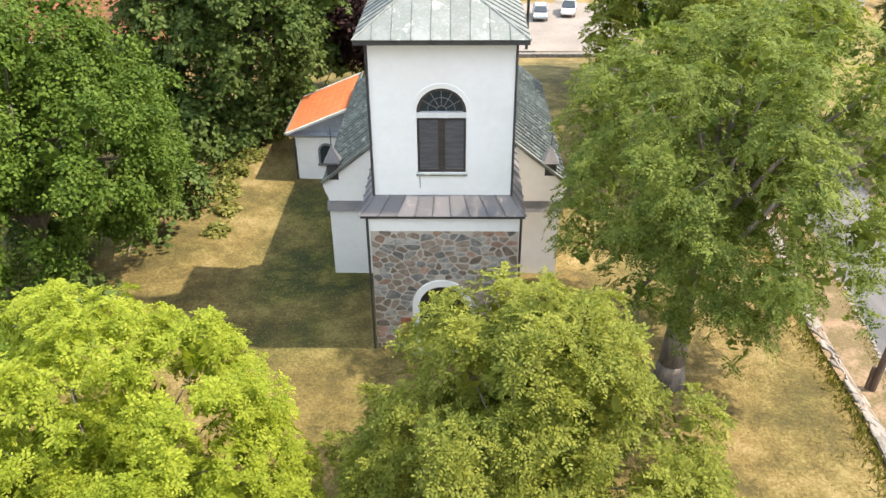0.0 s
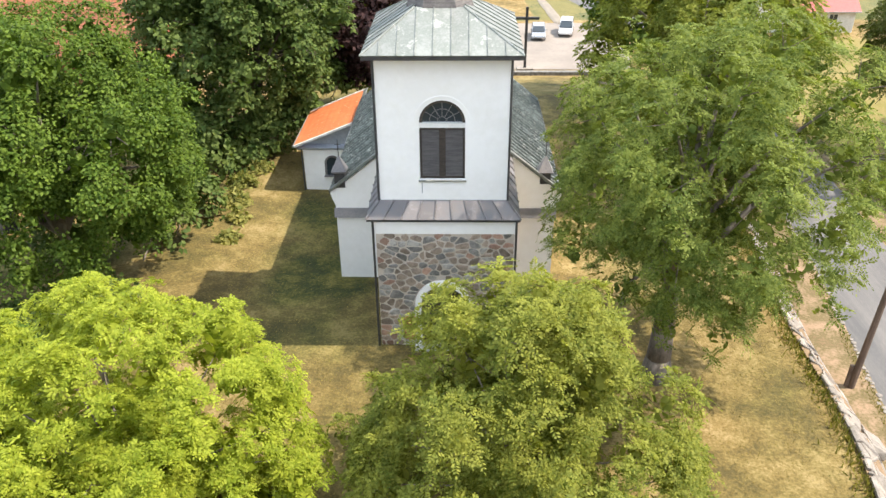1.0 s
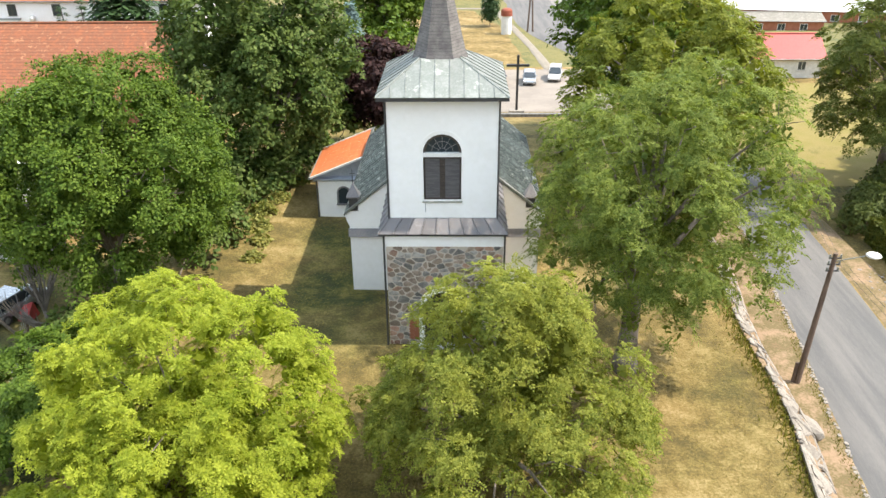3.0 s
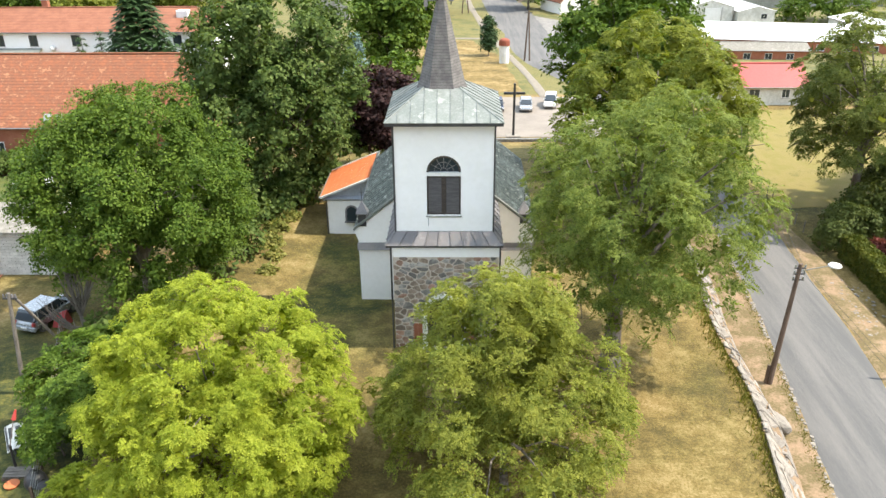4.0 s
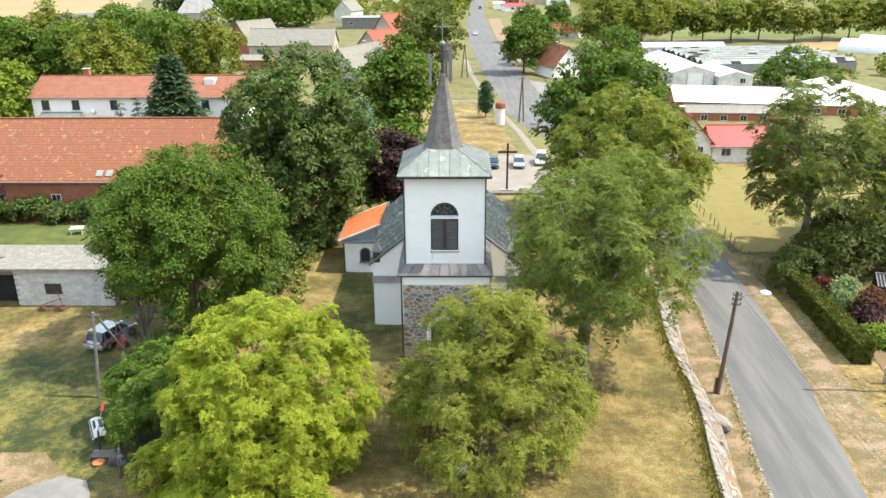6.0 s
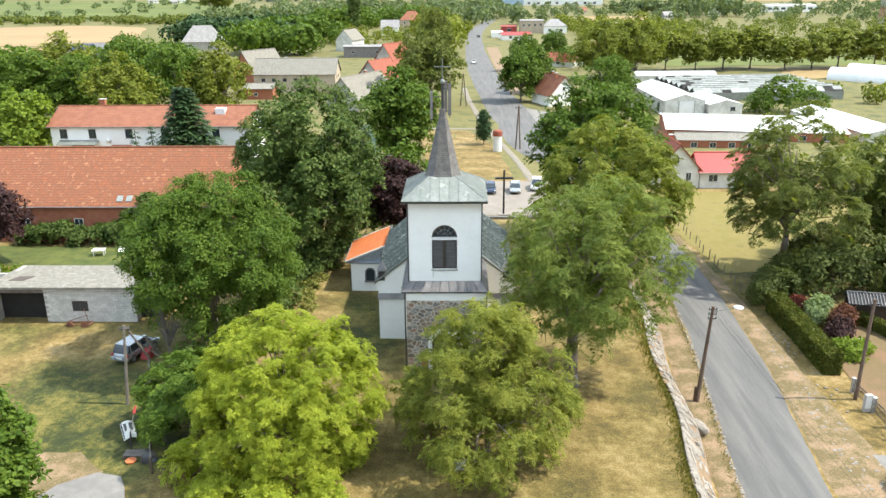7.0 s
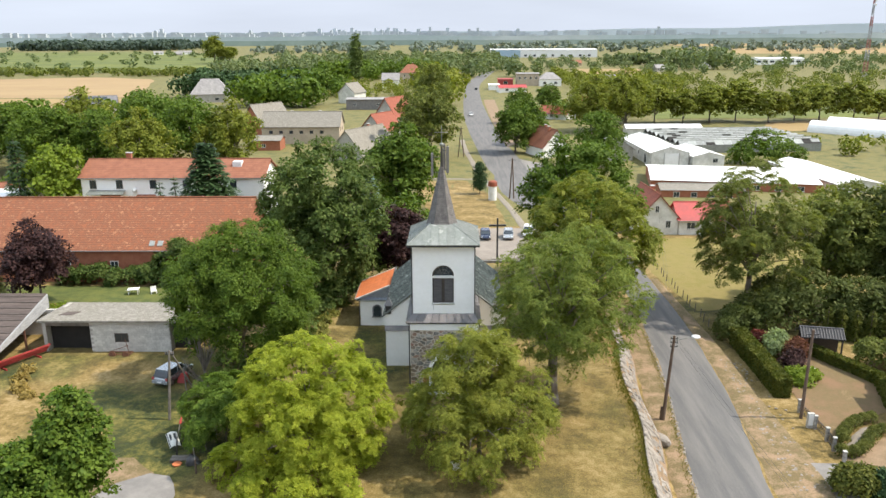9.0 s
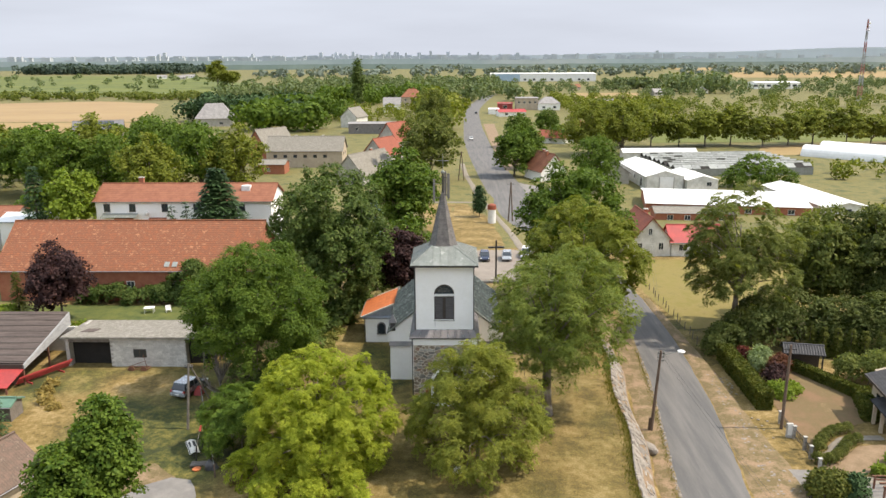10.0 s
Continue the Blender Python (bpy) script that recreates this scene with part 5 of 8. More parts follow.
house("pale house with a red-brown hipped roof", (-33.5, 588, -5), 0, 17, 13, 8, 14, TAN_RENDER, BROWN_TILE, [("s", u, z, 1.4, 1.6) for u in (-5, 0, 5) for z in (1.5, 4.8)], [(1, 0.5, 1.5)], hip=6)
house("grey house with a hipped slate-grey roof", (-140, 416, -5), 10, 21, 15, 5.0, 13, GREY_RENDER, GREY_TILE, [("s", -5, 1.2, 1.4, 1.4), ("s", 4, 1.2, 2.2, 1.4)], hip=6)
solar = house("gabled house with solar panels on its roof", (-178, 347, -5), 20, 23, 12, 4.0, 8.6, GREY_RENDER, ZINC_DARK, [("w", 0, 1.2, 1.4, 1.4)])
for i in range(6):
    part("solar_panel", Build().slab((-8 + 2.6 * i, -3.9, 5.85), (-5.7 + 2.6 * i, -3.9, 5.85), (-5.7 + 2.6 * i, -0.8, 8.2), (-8 + 2.6 * i, -0.8, 8.2), 0.08), GLASS, solar)
house("white house with a plain grey roof", (-44.5, 524, -5), 0, 12, 10, 6, 10.5, WHITE, GREY_TILE, [("s", -3, 1.5, 1.4, 1.4), ("s", 3, 1.5, 1.4, 1.4)])
house("beige flat-roofed shop building", (54, 548, -5), 0, 16, 14, 8.6, 9.2, TAN_RENDER, GREY_TILE, [("s", -6 + 4 * i, 4.8, 1.6, 1.6) for i in range(4)], name="shop", category="shop")
house("white shop with a grey hipped roof", (70, 545, -5), 0, 16, 14, 5.0, 9.5, WHITE, GREY_TILE, [("s", -4, 1.4, 2.2, 1.6), ("s", 4, 1.4, 2.2, 1.6)], hip=6, name="shop", category="shop")
house("red painted kiosk building", (38, 548, -5), 0, 11, 7, 4.6, 5.2, RED_TIN, RED_TIN, [("s", 0, 1.2, 3, 2)], name="kiosk_building", category="shop")
house("low shop with a red tin roof", (38, 482, -5), 8, 18, 10, 3.0, 4.6, WHITE, RED_TIN, [("s", -4, 1.0, 2, 1.4), ("s", 4, 1.0, 2, 1.4)], name="shop", category="shop")
house("low shop with a flat white roof", (27.5, 505, -5), 0, 7, 12, 3.4, 3.9, WHITE, WHITE_SHEET, name="shop", category="shop")
house("house with a red tiled roof among trees", (62, 334, -5), 30, 12, 9, 4, 8.5, WHITE_OLD, RED_TILE, [("s", 0, 1.3, 1.6, 1.4)])
house("house with an orange-red roof among trees", (47, 318, -5), -35, 15, 9, 2.6, 5.5, WHITE_OLD, RED_TILE, [("s", 0, 1.0, 1.6, 1.2)])
far_hall = house("long white and blue warehouse far off in the fields", (138.5, 1230, -5), -2, 164, 60, 11.6, 12.6, WHITE_SHEET, WHITE_SHEET, [("s", -70 + 14 * i, 1.5, 4, 3) for i in range(11)], name="warehouse", category="warehouse")
part("blue_cladding", Build().box(-81, -36, -30.5, -30.1, 0, 11.2), PALE_BLUE, far_hall)
house("long low white factory far off", (378, 905, -5), 0, 52, 30, 7, 8, WHITE, WHITE_SHEET, [("s", -26 + 7.5 * i, 2.5, 5, 2.4) for i in range(8)], name="factory", category="factory")
for x, y, w, c in ((-520, 1500, 26, WHITE), (-470, 1560, 20, TAN_RENDER), (-560, 1470, 18, WHITE), (-505, 1420, 14, GREY_RENDER), (262, 800, 10, WHITE), (200, 745, 10, GREY_RENDER), (140, 880, 10, TAN_RENDER), (118, 560, 9, GREY_RENDER)):
    house("small pale house far off in the fields", (x, y, -5), 20, w, 8, 3.6, 6.8, c, BROWN_TILE if c is TAN_RENDER else GREY_TILE, [("s", -w / 4, 1.6, 1.6, 1.6), ("s", w / 4, 1.6, 1.6, 1.6)])
# lattice mast
mast = thing("radio_mast", "tall red and white lattice radio mast", "mast", (306.5, 560, -5))
for k in range(8):
    z0, z1 = k * 8.0, (k + 1) * 8.0
    w0, w1 = 2.2 - 0.22 * k, 2.2 - 0.22 * (k + 1)
    b = Build()
    for i in range(4):
        a0, a1 = math.pi / 2 * i, math.pi / 2 * (i + 1)
        p, q = (w0 * math.cos(a0), w0 * math.sin(a0), z0), (w1 * math.cos(a0), w1 * math.sin(a0), z1)
        b.tube(p, q, 0.14, 0.14, 4).tube(p, (w1 * math.cos(a1), w1 * math.sin(a1), z1), 0.09, 0.09, 4).tube((w0 * math.cos(a1), w0 * math.sin(a1), z0), q, 0.09, 0.09, 4)
    part("lattice_section", b, HAZED_RED if k % 2 else GREY_PAINT, mast)
for k in range(3):
    part("dish", Build().ball((0.9, -0.8, 56 + 2.6 * k), 0.7, 8, 6), WHITE_PAINT, mast)

# ---- the yard to the west ----
shed = thing("block_shed", "low white aerated-block shed with a mossy flat roof", "shed", (-37, 42.8, -1.0))
for x0, x1, y0, y1, top in ((-1.8, 7.0, -3.2, -2.9, 3.65), (-7.0, -6.6, -3.2, 3.2, 3.65), (6.7, 7.0, -2.9, 3.2, 3.65), (-6.6, 6.7, 2.9, 3.2, 3.5)):
    part("wall", Build().box(x0, x1, y0, y1, -0.5, top), GREY_RENDER, shed)
part("roof", Build().slab((-7.3, -3.7, 3.95), (9.6, -3.7, 3.95), (9.6, 3.5, 3.55), (-7.3, 3.5, 3.55), 0.22), FIBRE_CEMENT, shed, "grey mossy fibre-cement roof")
part("lintel", Build().box(-6.6, -1.8, -3.25, -2.95, 3.2, 3.7), GREY_WOOD, shed)
# Inner face in near-black: the shed's inside shade given as colour
part("back_wall", Build().box(-6.6, 6.7, 2.6, 2.9, -0.5, 3.5), SHADE_INSIDE, shed)
part("post", Build().box(8.9, 9.1, -3.3, -3.1, -0.4, 3.7), GREY_WOOD, shed)
# Near-black sheets added behind the openings to paint their shade
part("shade_sheet", Build().box(-6.6, -1.8, -2.2, -2.1, -0.5, 3.6), SHADE_INSIDE, shed)
part("shade_sheet", Build().box(7.0, 9.4, -2.2, -2.1, -0.5, 3.6), SHADE_INSIDE, shed)
for r in range(15):
    u = -1.8 + (0.3 if r % 2 else 0)
    while u < 6.95:
        w = min(0.6, 7.0 - u)
        if not (0.9 < u + w / 2 < 2.4 and 6 <= r <= 9) and w > 0.15:
            part("block", Build().box(u + 0.018, u + w - 0.018, -3.24, -3.19, -0.15 + r * 0.25, 0.078 + r * 0.25), BLOCK, shed)
        u += 0.6
win = part("window", Build().box(0.85, 2.35, -3.26, -3.18, 1.32, 2.36), DARK_WOOD, shed)
for i in range(2):
    part("pane", Build().box(0.93 + 0.7 * i, 1.57 + 0.7 * i, -3.275, -3.262, 1.4, 2.28), GLASS, win)
part("roof_felt_strip", Build().slab((-5.9, -1.6, 3.87), (-4.4, -1.6, 3.87), (-4.0, -0.3, 3.81), (-5.5, -0.3, 3.81), 0.04), BROWN_FELT, shed)

lean = thing("open_shed", "open wooden shed with a brown felt roof and red sheeting", "shed", (-52, 39, -1.0))
part("roof", Build().slab((-9, -4.6, 2.75), (6.0, -4.6, 2.75), (6.0, 6.0, 5.1), (-9, 6.0, 5.1), 0.2), BROWN_FELT, lean)
for i in range(9):
    y = -4.4 + i * 1.2
    part("batten", Build().slab((-9, y, 2.84 + i * 0.266), (6.0, y, 2.84 + i * 0.266), (6.0, y + 0.1, 2.87 + i * 0.266), (-9, y + 0.1, 2.87 + i * 0.266), 0.05), DARK_WOOD, lean)
part("gable_board", Build().prism([(-4.9, 2.15), (-4.9, 2.66), (6.0, 5.02), (6.0, 3.4)], "x", 6.0, 6.12), GREY_PAINT, lean, "pale grey painted gable boarding")
part("front_board", Build().box(-9, 6.0, -4.8, -4.66, 2.1, 2.6), DARK_WOOD, lean)
part("red_roof", Build().slab((-9, -7.4, 1.0), (5.4, -7.4, 1.0), (6.0, -4.8, 2.1), (-9, -4.8, 2.1), 0.06), RED_TIN, lean, "faded red sheet lean-to roof")
for x, y, h in ((5.8, -4.6, 2.6), (5.8, 0.8, 3.6), (-1, -4.6, 2.6), (5.2, -7.2, 1.0), (-1, -7.2, 1.0)):
    part("post", Build().box(x - 0.09, x + 0.09, y - 0.09, y + 0.09, -0.3, h), surface("rusty_post", (0.16, 0.07, 0.045, 1), (0.23, 0.11, 0.07, 1), 0.5, 0.9, 0.2, 8), lean)
part("wall", Build().box(-9, 5.7, 5.6, 5.8, -0.3, 4.6), GREY_WOOD, lean)
part("wall", Build().box(-9, 5.0, -4.5, -4.3, -0.3, 1.2), GREY_WOOD, lean)
part("wall", Build().box(2, 8, 5.2, 5.5, -0.3, 3.4), BLOCK, lean)
rack = thing("red_bench_rack", "stack of red painted steel rails", "rack", (-45.0, 36.4, -0.95), -30)
for i in range(4):
    part("rail", Build().box(-0.5 + 0.3 * i, -0.4 + 0.3 * i, -3.2, 3.2, 0.3 + 0.3 * i, 0.46 + 0.3 * i), RED_TIN, rack)
for y in (-1.9, 1.9):
    part("leg", Build().box(-0.6, 0.6, y - 0.06, y + 0.06, 0, 0.32), RED_TIN, rack)
cart = thing("old_cart", "rusty old farm cart frame against the shed wall", "cart", (-35.3, 38.7, -0.95))
RUST = surface("rust", (0.12, 0.055, 0.035, 1), (0.22, 0.10, 0.06, 1), 0.3, 0.9, 0.3, 8)
part("frame", Build().box(-1.2, 1.2, -0.4, -0.32, 0.3, 0.4).box(-1.2, 1.2, 0.32, 0.4, 0.3, 0.4).box(-1.2, -1.1, -0.32, 0.32, 0.3, 0.4).box(1.1, 1.2, -0.32, 0.32, 0.3, 0.4), RUST, cart)
part("pole", Build().tube((-1.2, 0, 0.5), (0.9, 0.1, 1.2), 0.04, 0.04, 6).tube((0.9, 0.1, 0.3), (0.6, 0.1, 1.9), 0.04, 0.03, 6), RUST, cart)
for x in (-0.7, 0.7):
    part("wheel", Build().tube((x, -0.5, 0.35), (x, -0.42, 0.35), 0.35, 0.35, 14), RUST, cart)


def pole_lines(p, q, sag=0.5, r=0.011, n=12):
    """One hanging wire."""
    p, q = Vector(p), Vector(q)
    side = (q - p).cross((0, 0, 1)).normalized() * r
    up = Vector((0, 0, r))
    b, pts = Build(), []
    for i in range(n + 1):
        c = p.lerp(q, i / n)
        c.z -= sag * 4 * (i / n) * (1 - i / n)
        pts += [c - side, c - up, c + side, c + up]
    return b.add(pts, [(4 * i + k, 4 * i + (k + 1) % 4, 4 * i + 4 + (k + 1) % 4, 4 * i + 4 + k) for i in range(n) for k in range(4)])


yp = thing("utility_pole", "grey wooden utility pole with a slanting stay post", "utility pole", (-24.75, 24.0, -0.8))
part("shaft", Build().tube((0, 0, -0.2), (0.6, 0.1, 6.7), 0.14, 0.10, 8), GREY_WOOD, yp)
part("brace", Build().tube((1.9, 3.6, -0.2), (0.66, 0.25, 6.5), 0.09, 0.08, 8), GREY_WOOD, yp)
part("crossarm", Build().box(0.2, 1.0, 0.06, 0.16, 6.3, 6.4), DARK_METAL, yp)
for x in (0.26, 0.46, 0.76, 0.94):
    part("insulator", Build().tube((x, 0.11, 6.4), (x, 0.11, 6.62), 0.06, 0.04, 6), ZINC_DARK, yp)
sp = thing("fence_post", "thin dark post with a red rag tied to it", "fence post", (-21.8, 17.4, -0.75))
part("shaft", Build().tube((0, 0, -0.1), (0.38, -0.5, 1.95), 0.07, 0.06, 8), DARK_METAL, sp)
part("rod", Build().tube((0.38, -0.5, 1.9), (0.62, 0.2, 3.5), 0.03, 0.025, 6), GREY_WOOD, sp)
part("rag", Build().tube((0.56, 0.05, 3.1), (0.66, 0.25, 3.55), 0.13, 0.05, 6), RED_TIN, sp)

lp = thing("street_lamp_pole", "dark wooden pole carrying a street lamp and wires", "utility pole", (21.2, 29.2, -3.5))
part("shaft", Build().tube((0, 0, -0.1), (0.55, 0.2, 8.7), 0.19, 0.12, 10), POLE_WOOD, lp)
part("second_shaft", Build().tube((-0.2, 0.1, -0.1), (-0.15, 0.15, 1.4), 0.12, 0.11, 8), POLE_WOOD, lp)
for z in (7.6, 8.0, 8.4):
    part("bracket", Build().box(0.2, 0.9, 0.12, 0.2, z, z + 0.07), DARK_METAL, lp)
    for x in (0.25, 0.85):
        part("insulator", Build().tube((x, 0.16, z + 0.05), (x, 0.16, z + 0.25), 0.06, 0.05, 6), ZINC, lp)
part("lamp_arm", Build().tube((0.52, 0.2, 8.2), (2.1, -0.1, 8.7), 0.035, 0.03, 6), ZINC, lp)
part("lamp_head", Build().ball((2.45, -0.15, 8.75), 0.42, 10, 6, squash=0.32), WHITE_SHEET, lp, "white street lamp head", smooth=True)

p2 = thing("utility_pole", "dark wooden utility pole by the garden fence", "utility pole", (34.7, 29.7, -3.5))
part("shaft", Build().tube((0, 0, -0.1), (0.1, 0, 9.2), 0.17, 0.12, 10), POLE_WOOD, p2)
part("crossarm", Build().box(-0.5, 0.7, -0.06, 0.06, 8.7, 8.8), DARK_METAL, p2)
for x, y, lean_x, name in ((14.1, 137, 0.5, "tall"), (2.9, 205, 0.9, "far")):
    ap = thing("utility_pole", "wooden utility pole of two leaning posts", "utility pole", (x, y, ground_z(x, y)))
    part("shaft", Build().tube((-lean_x, 0, -0.2), (0, 0, 9.4), 0.17, 0.12, 8), POLE_WOOD, ap)
    part("shaft", Build().tube((lean_x, 0, -0.2), (0.05, 0, 9.4), 0.17, 0.12, 8), POLE_WOOD, ap)
    part("crossarm", Build().box(-0.8, 0.8, -0.06, 0.06, 8.9, 9.0), DARK_METAL, ap)
for k, dx in enumerate((0.0, 0.35)):
    whole("overhead_wire", pole_lines((21.7 + dx, 29.4, 4.9), (24.0 + dx, -14, 4.4), 0.7), DARK_METAL, "thin overhead wire between poles", "wire", group="overhead wires")
    whole("overhead_wire", pole_lines((21.7 + dx, 29.4, 4.9), (32.5 + dx, 78, 5.4), 0.8), DARK_METAL, "thin overhead wire between poles", "wire", group="overhead wires")

# ---- wayside cross, advertising pillar ----
wc = thing("wayside_cross", "tall black wooden cross on a stone plinth", "cross", (7.95, 83.2, -3.0))
part("post", Build().box(-0.14, 0.14, -0.12, 0.12, 0, 6.9), DARK_METAL, wc)
part("arm", Build().box(-1.35, 1.35, -0.16, 0.16, 5.55, 5.82), DARK_METAL, wc)
part("plinth", Build().box(-0.9, 0.9, -0.6, 0.6, -0.6, 0.25), PALE_STONE, wc)
kerb = Build().prism([(80.6, -4.0), (81.2, -4.0), (81.2, -2.5), (80.6, -2.5)], "x", 3.0, 17.0)
whole("retaining_wall", kerb, STONE_GREY, "low dark stone wall before the parking place", "wall")
kio = thing("advertising_pillar", "white round advertising pillar with an orange-red top", "pillar", (9.6, 135, -4.2))
part("drum", Build().tube((0, 0, 0), (0, 0, 3.4), 0.95, 0.95, 18), WHITE_PAINT, kio, smooth=False)
part("cap", Build().tube((0, 0, 3.4), (0, 0, 4.3), 1.08, 1.0, 18).ball((0, 0, 4.3), 1.0, 14, 6, squash=0.4), RED_TILE, kio)


# ---- cars ----
def soften(ob, width):
    """Rounds the edges of a pressed or moulded body."""
    m = ob.modifiers.new("rounding", "BEVEL")
    m.width, m.segments, m.limit_method = width, 3, "ANGLE"
    return ob


def car(label, at, turn, paint, long=4.3, tall=1.5, group=""):
    """A hatchback that looks along its own +y."""
    root = thing("car", label, "car", at, turn, group)
    w, L = 0.88, long / 2
    shell = Build()
    lower = [(-L, 0.35), (-L + 0.05, 0.75), (-L + 0.15, 0.95), (L * 0.35, 0.98), (L - 0.25, 0.82), (L, 0.6), (L, 0.35)]
    shell.prism(lower, "x", -w, w)
    body = soften(part("body", shell, paint, root), 0.16)
    cab = [(-L + 0.1, 0.95), (-L + 0.4, tall - 0.06), (-L + 0.75, tall), (0.15, tall), (0.45, tall - 0.08), (L * 0.55, 0.97)]
    b = Build()
    n = len(cab)
    pts = [(-w + 0.02, y, z) if z < 1.1 else (-w + 0.16, y, z) for y, z in cab] + [(w - 0.02, y, z) if z < 1.1 else (w - 0.16, y, z) for y, z in cab]
    b.add(pts, [tuple(range(n)), tuple(range(2 * n - 1, n - 1, -1))] + [(i, i + n, (i + 1) % n + n, (i + 1) % n) for i in range(n)])
    soften(part("cabin", b, GLASS, body), 0.1)
    part("roof", Build().slab((-w + 0.15, -L + 0.5, tall + 0.02), (w - 0.15, -L + 0.5, tall + 0.02), (w - 0.15, 0.4, tall + 0.0), (-w + 0.15, 0.4, tall + 0.0), 0.05), paint, body)
    for s in (-1, 1):
        for y in (-L + 0.5, -0.35, 0.3):
            part("pillar", Build().tube((s * (w - 0.03), y + (0.5 if y > 0 else 0), 0.97), (s * (w - 0.15), y + (0.1 if y > 0 else 0.1), tall), 0.05, 0.05, 4), paint, body)
        for y in (-L + 0.75, L - 0.8):
            wheel = part("wheel", Build().tube((s * (w - 0.16), y, 0.33), (s * (w + 0.02), y, 0.33), 0.33, 0.33, 16), DARK_METAL, root)
            part("rim", Build().tube((s * (w + 0.015), y, 0.33), (s * (w + 0.03), y, 0.33), 0.2, 0.18, 12), ZINC, wheel)
        part("headlight", Build().box(s * w - (0.28 if s > 0 else 0.0), s * w + (0.0 if s > 0 else 0.28), L - 0.2, L + 0.015, 0.6, 0.74), WHITE_PAINT, body)
        part("tail_light", Build().box(s * w - (0.2 if s > 0 else 0.0), s * w + (0.0 if s > 0 else 0.2), -L - 0.015, -L + 0.15, 0.72, 0.95), RED_TIN, body)
        part("mirror", Build().box(s * (w + 0.02), s * (w + 0.16), 0.45, 0.55, 1.0, 1.12), paint, body)
    part("bumper", Build().box(-w, w, -L - 0.06, -L + 0.1, 0.35, 0.6), paint, body)
    part("number_plate", Build().box(-0.26, 0.26, -L - 0.075, -L - 0.06, 0.5, 0.6), WHITE_PAINT, body)
    return root


def gloss(name, colour, metal=0.0):
    m = surface(name, colour, tuple(c * 0.9 for c in colour[:3]) + (1,), 1.5, 0.25, 0.0, 8, metal=metal)
    m.node_tree.nodes["Principled BSDF"].inputs["Coat Weight"].default_value = 0.5
    return m


SILVER = gloss("silver_car_paint", (0.42, 0.45, 0.48, 1), 0.5)
WHITE_CAR = gloss("white_car_paint", (0.75, 0.75, 0.74, 1))
BLUE_CAR = gloss("dark_blue_car_paint", (0.03, 0.045, 0.09, 1), 0.3)
DARK_CAR = gloss("dark_car_paint", (0.03, 0.03, 0.035, 1), 0.3)
car("silver estate car parked with its tailgate to the yard", (-27.4, 32.7, -0.78), -17, SILVER, 4.3, 1.6)
car("dark blue hatchback on the parking place", (6.6, 98.5, -3.4), 180, BLUE_CAR)
car("silver-white hatchback on the parking place", (10.8, 98.6, -3.4), 176, SILVER)
car("white van-like car on the parking place", (14.6, 100.5, -3.4), 170, WHITE_CAR, 4.5, 1.75)
car("dark car driving along the street", (15.2, 500, -4.85), 0, DARK_CAR)
car("white car driving along the street", (8.6, 330, -4.85), 180, WHITE_CAR)
tarp = Build().add([(-0.4, -0.5, 0), (0.5, -0.6, 0), (0.6, 0.4, 0), (-0.4, 0.5, 0), (-0.3, -0.3, 0.5), (0.45, -0.35, 0.6), (0.4, 0.3, 0.95), (-0.2, 0.3, 0.7)],
                   [(0, 1, 5, 4), (1, 2, 6, 5), (2, 3, 7, 6), (3, 0, 4, 7), (4, 5, 7), (5, 6, 7), (3, 2, 1, 0)])
whole("tarpaulin", tarp, RED_TIN, "red tarpaulin draped over a heap beside the car", "tarpaulin", (-26.3, 32.1, -0.78))
# scrap by the yard pole
BATT = thing("body_panel", "white plastic vehicle panel with a dark opening dumped against the fence", "scrap panel", (-22.6, 19.1, -0.72), 30)
side = [-0.45 + 0.15 * i for i in range(7)]   # the panel bows across its width
bow = [0.75 - 0.8 * a * a for a in side]
skin = [(a, y, z + lift - under) for under in (0, 0.04) for y, lift in ((-0.85, -0.18), (0.0, 0.02), (0.85, 0.26)) for a, z in zip(side, bow)]
faces = [(j * 7 + i, j * 7 + i + 1, j * 7 + i + 8, j * 7 + i + 7) for j in (0, 1) for i in range(6)]
faces += [tuple(21 + k for k in reversed(f)) for f in faces]
rim = list(range(7)) + [13, 20] + list(range(19, 13, -1)) + [7]
faces += [(rim[i], rim[i - 1], rim[i - 1] + 21, rim[i] + 21) for i in range(len(rim))]
part("shell", Build().add(skin, faces), WHITE_OLD, BATT)
part("opening", Build().slab((-0.26, -0.1, 0.73), (0.3, -0.1, 0.73), (0.3, 0.6, 0.93), (-0.26, 0.6, 0.93), 0.03), DARK_METAL, BATT)
part("trim_strip", Build().slab((-0.43, -0.8, 0.44), (-0.36, -0.8, 0.49), (-0.36, 0.8, 0.92), (-0.43, 0.8, 0.87), 0.03), DARK_METAL, BATT)
for x, y, z in ((0.25, 0.8, 0.9), (-0.1, -0.8, 0.55)):
    part("prop", Build().tube((x, y, -0.05), (x, y, z), 0.05, 0.05, 6), DARK_METAL, BATT)
wirefence = thing("mesh_fence", "sagging wire fence on thin dark wooden posts", "fence", (0, 0, 0))
runs = [(-26.6, 33.2), (-25.4, 30.4), (-24.3, 27.6), (-23.2, 24.9), (-22.2, 22.3), (-21.2, 19.6), (-20.2, 17.0), (-19.1, 14.2)]
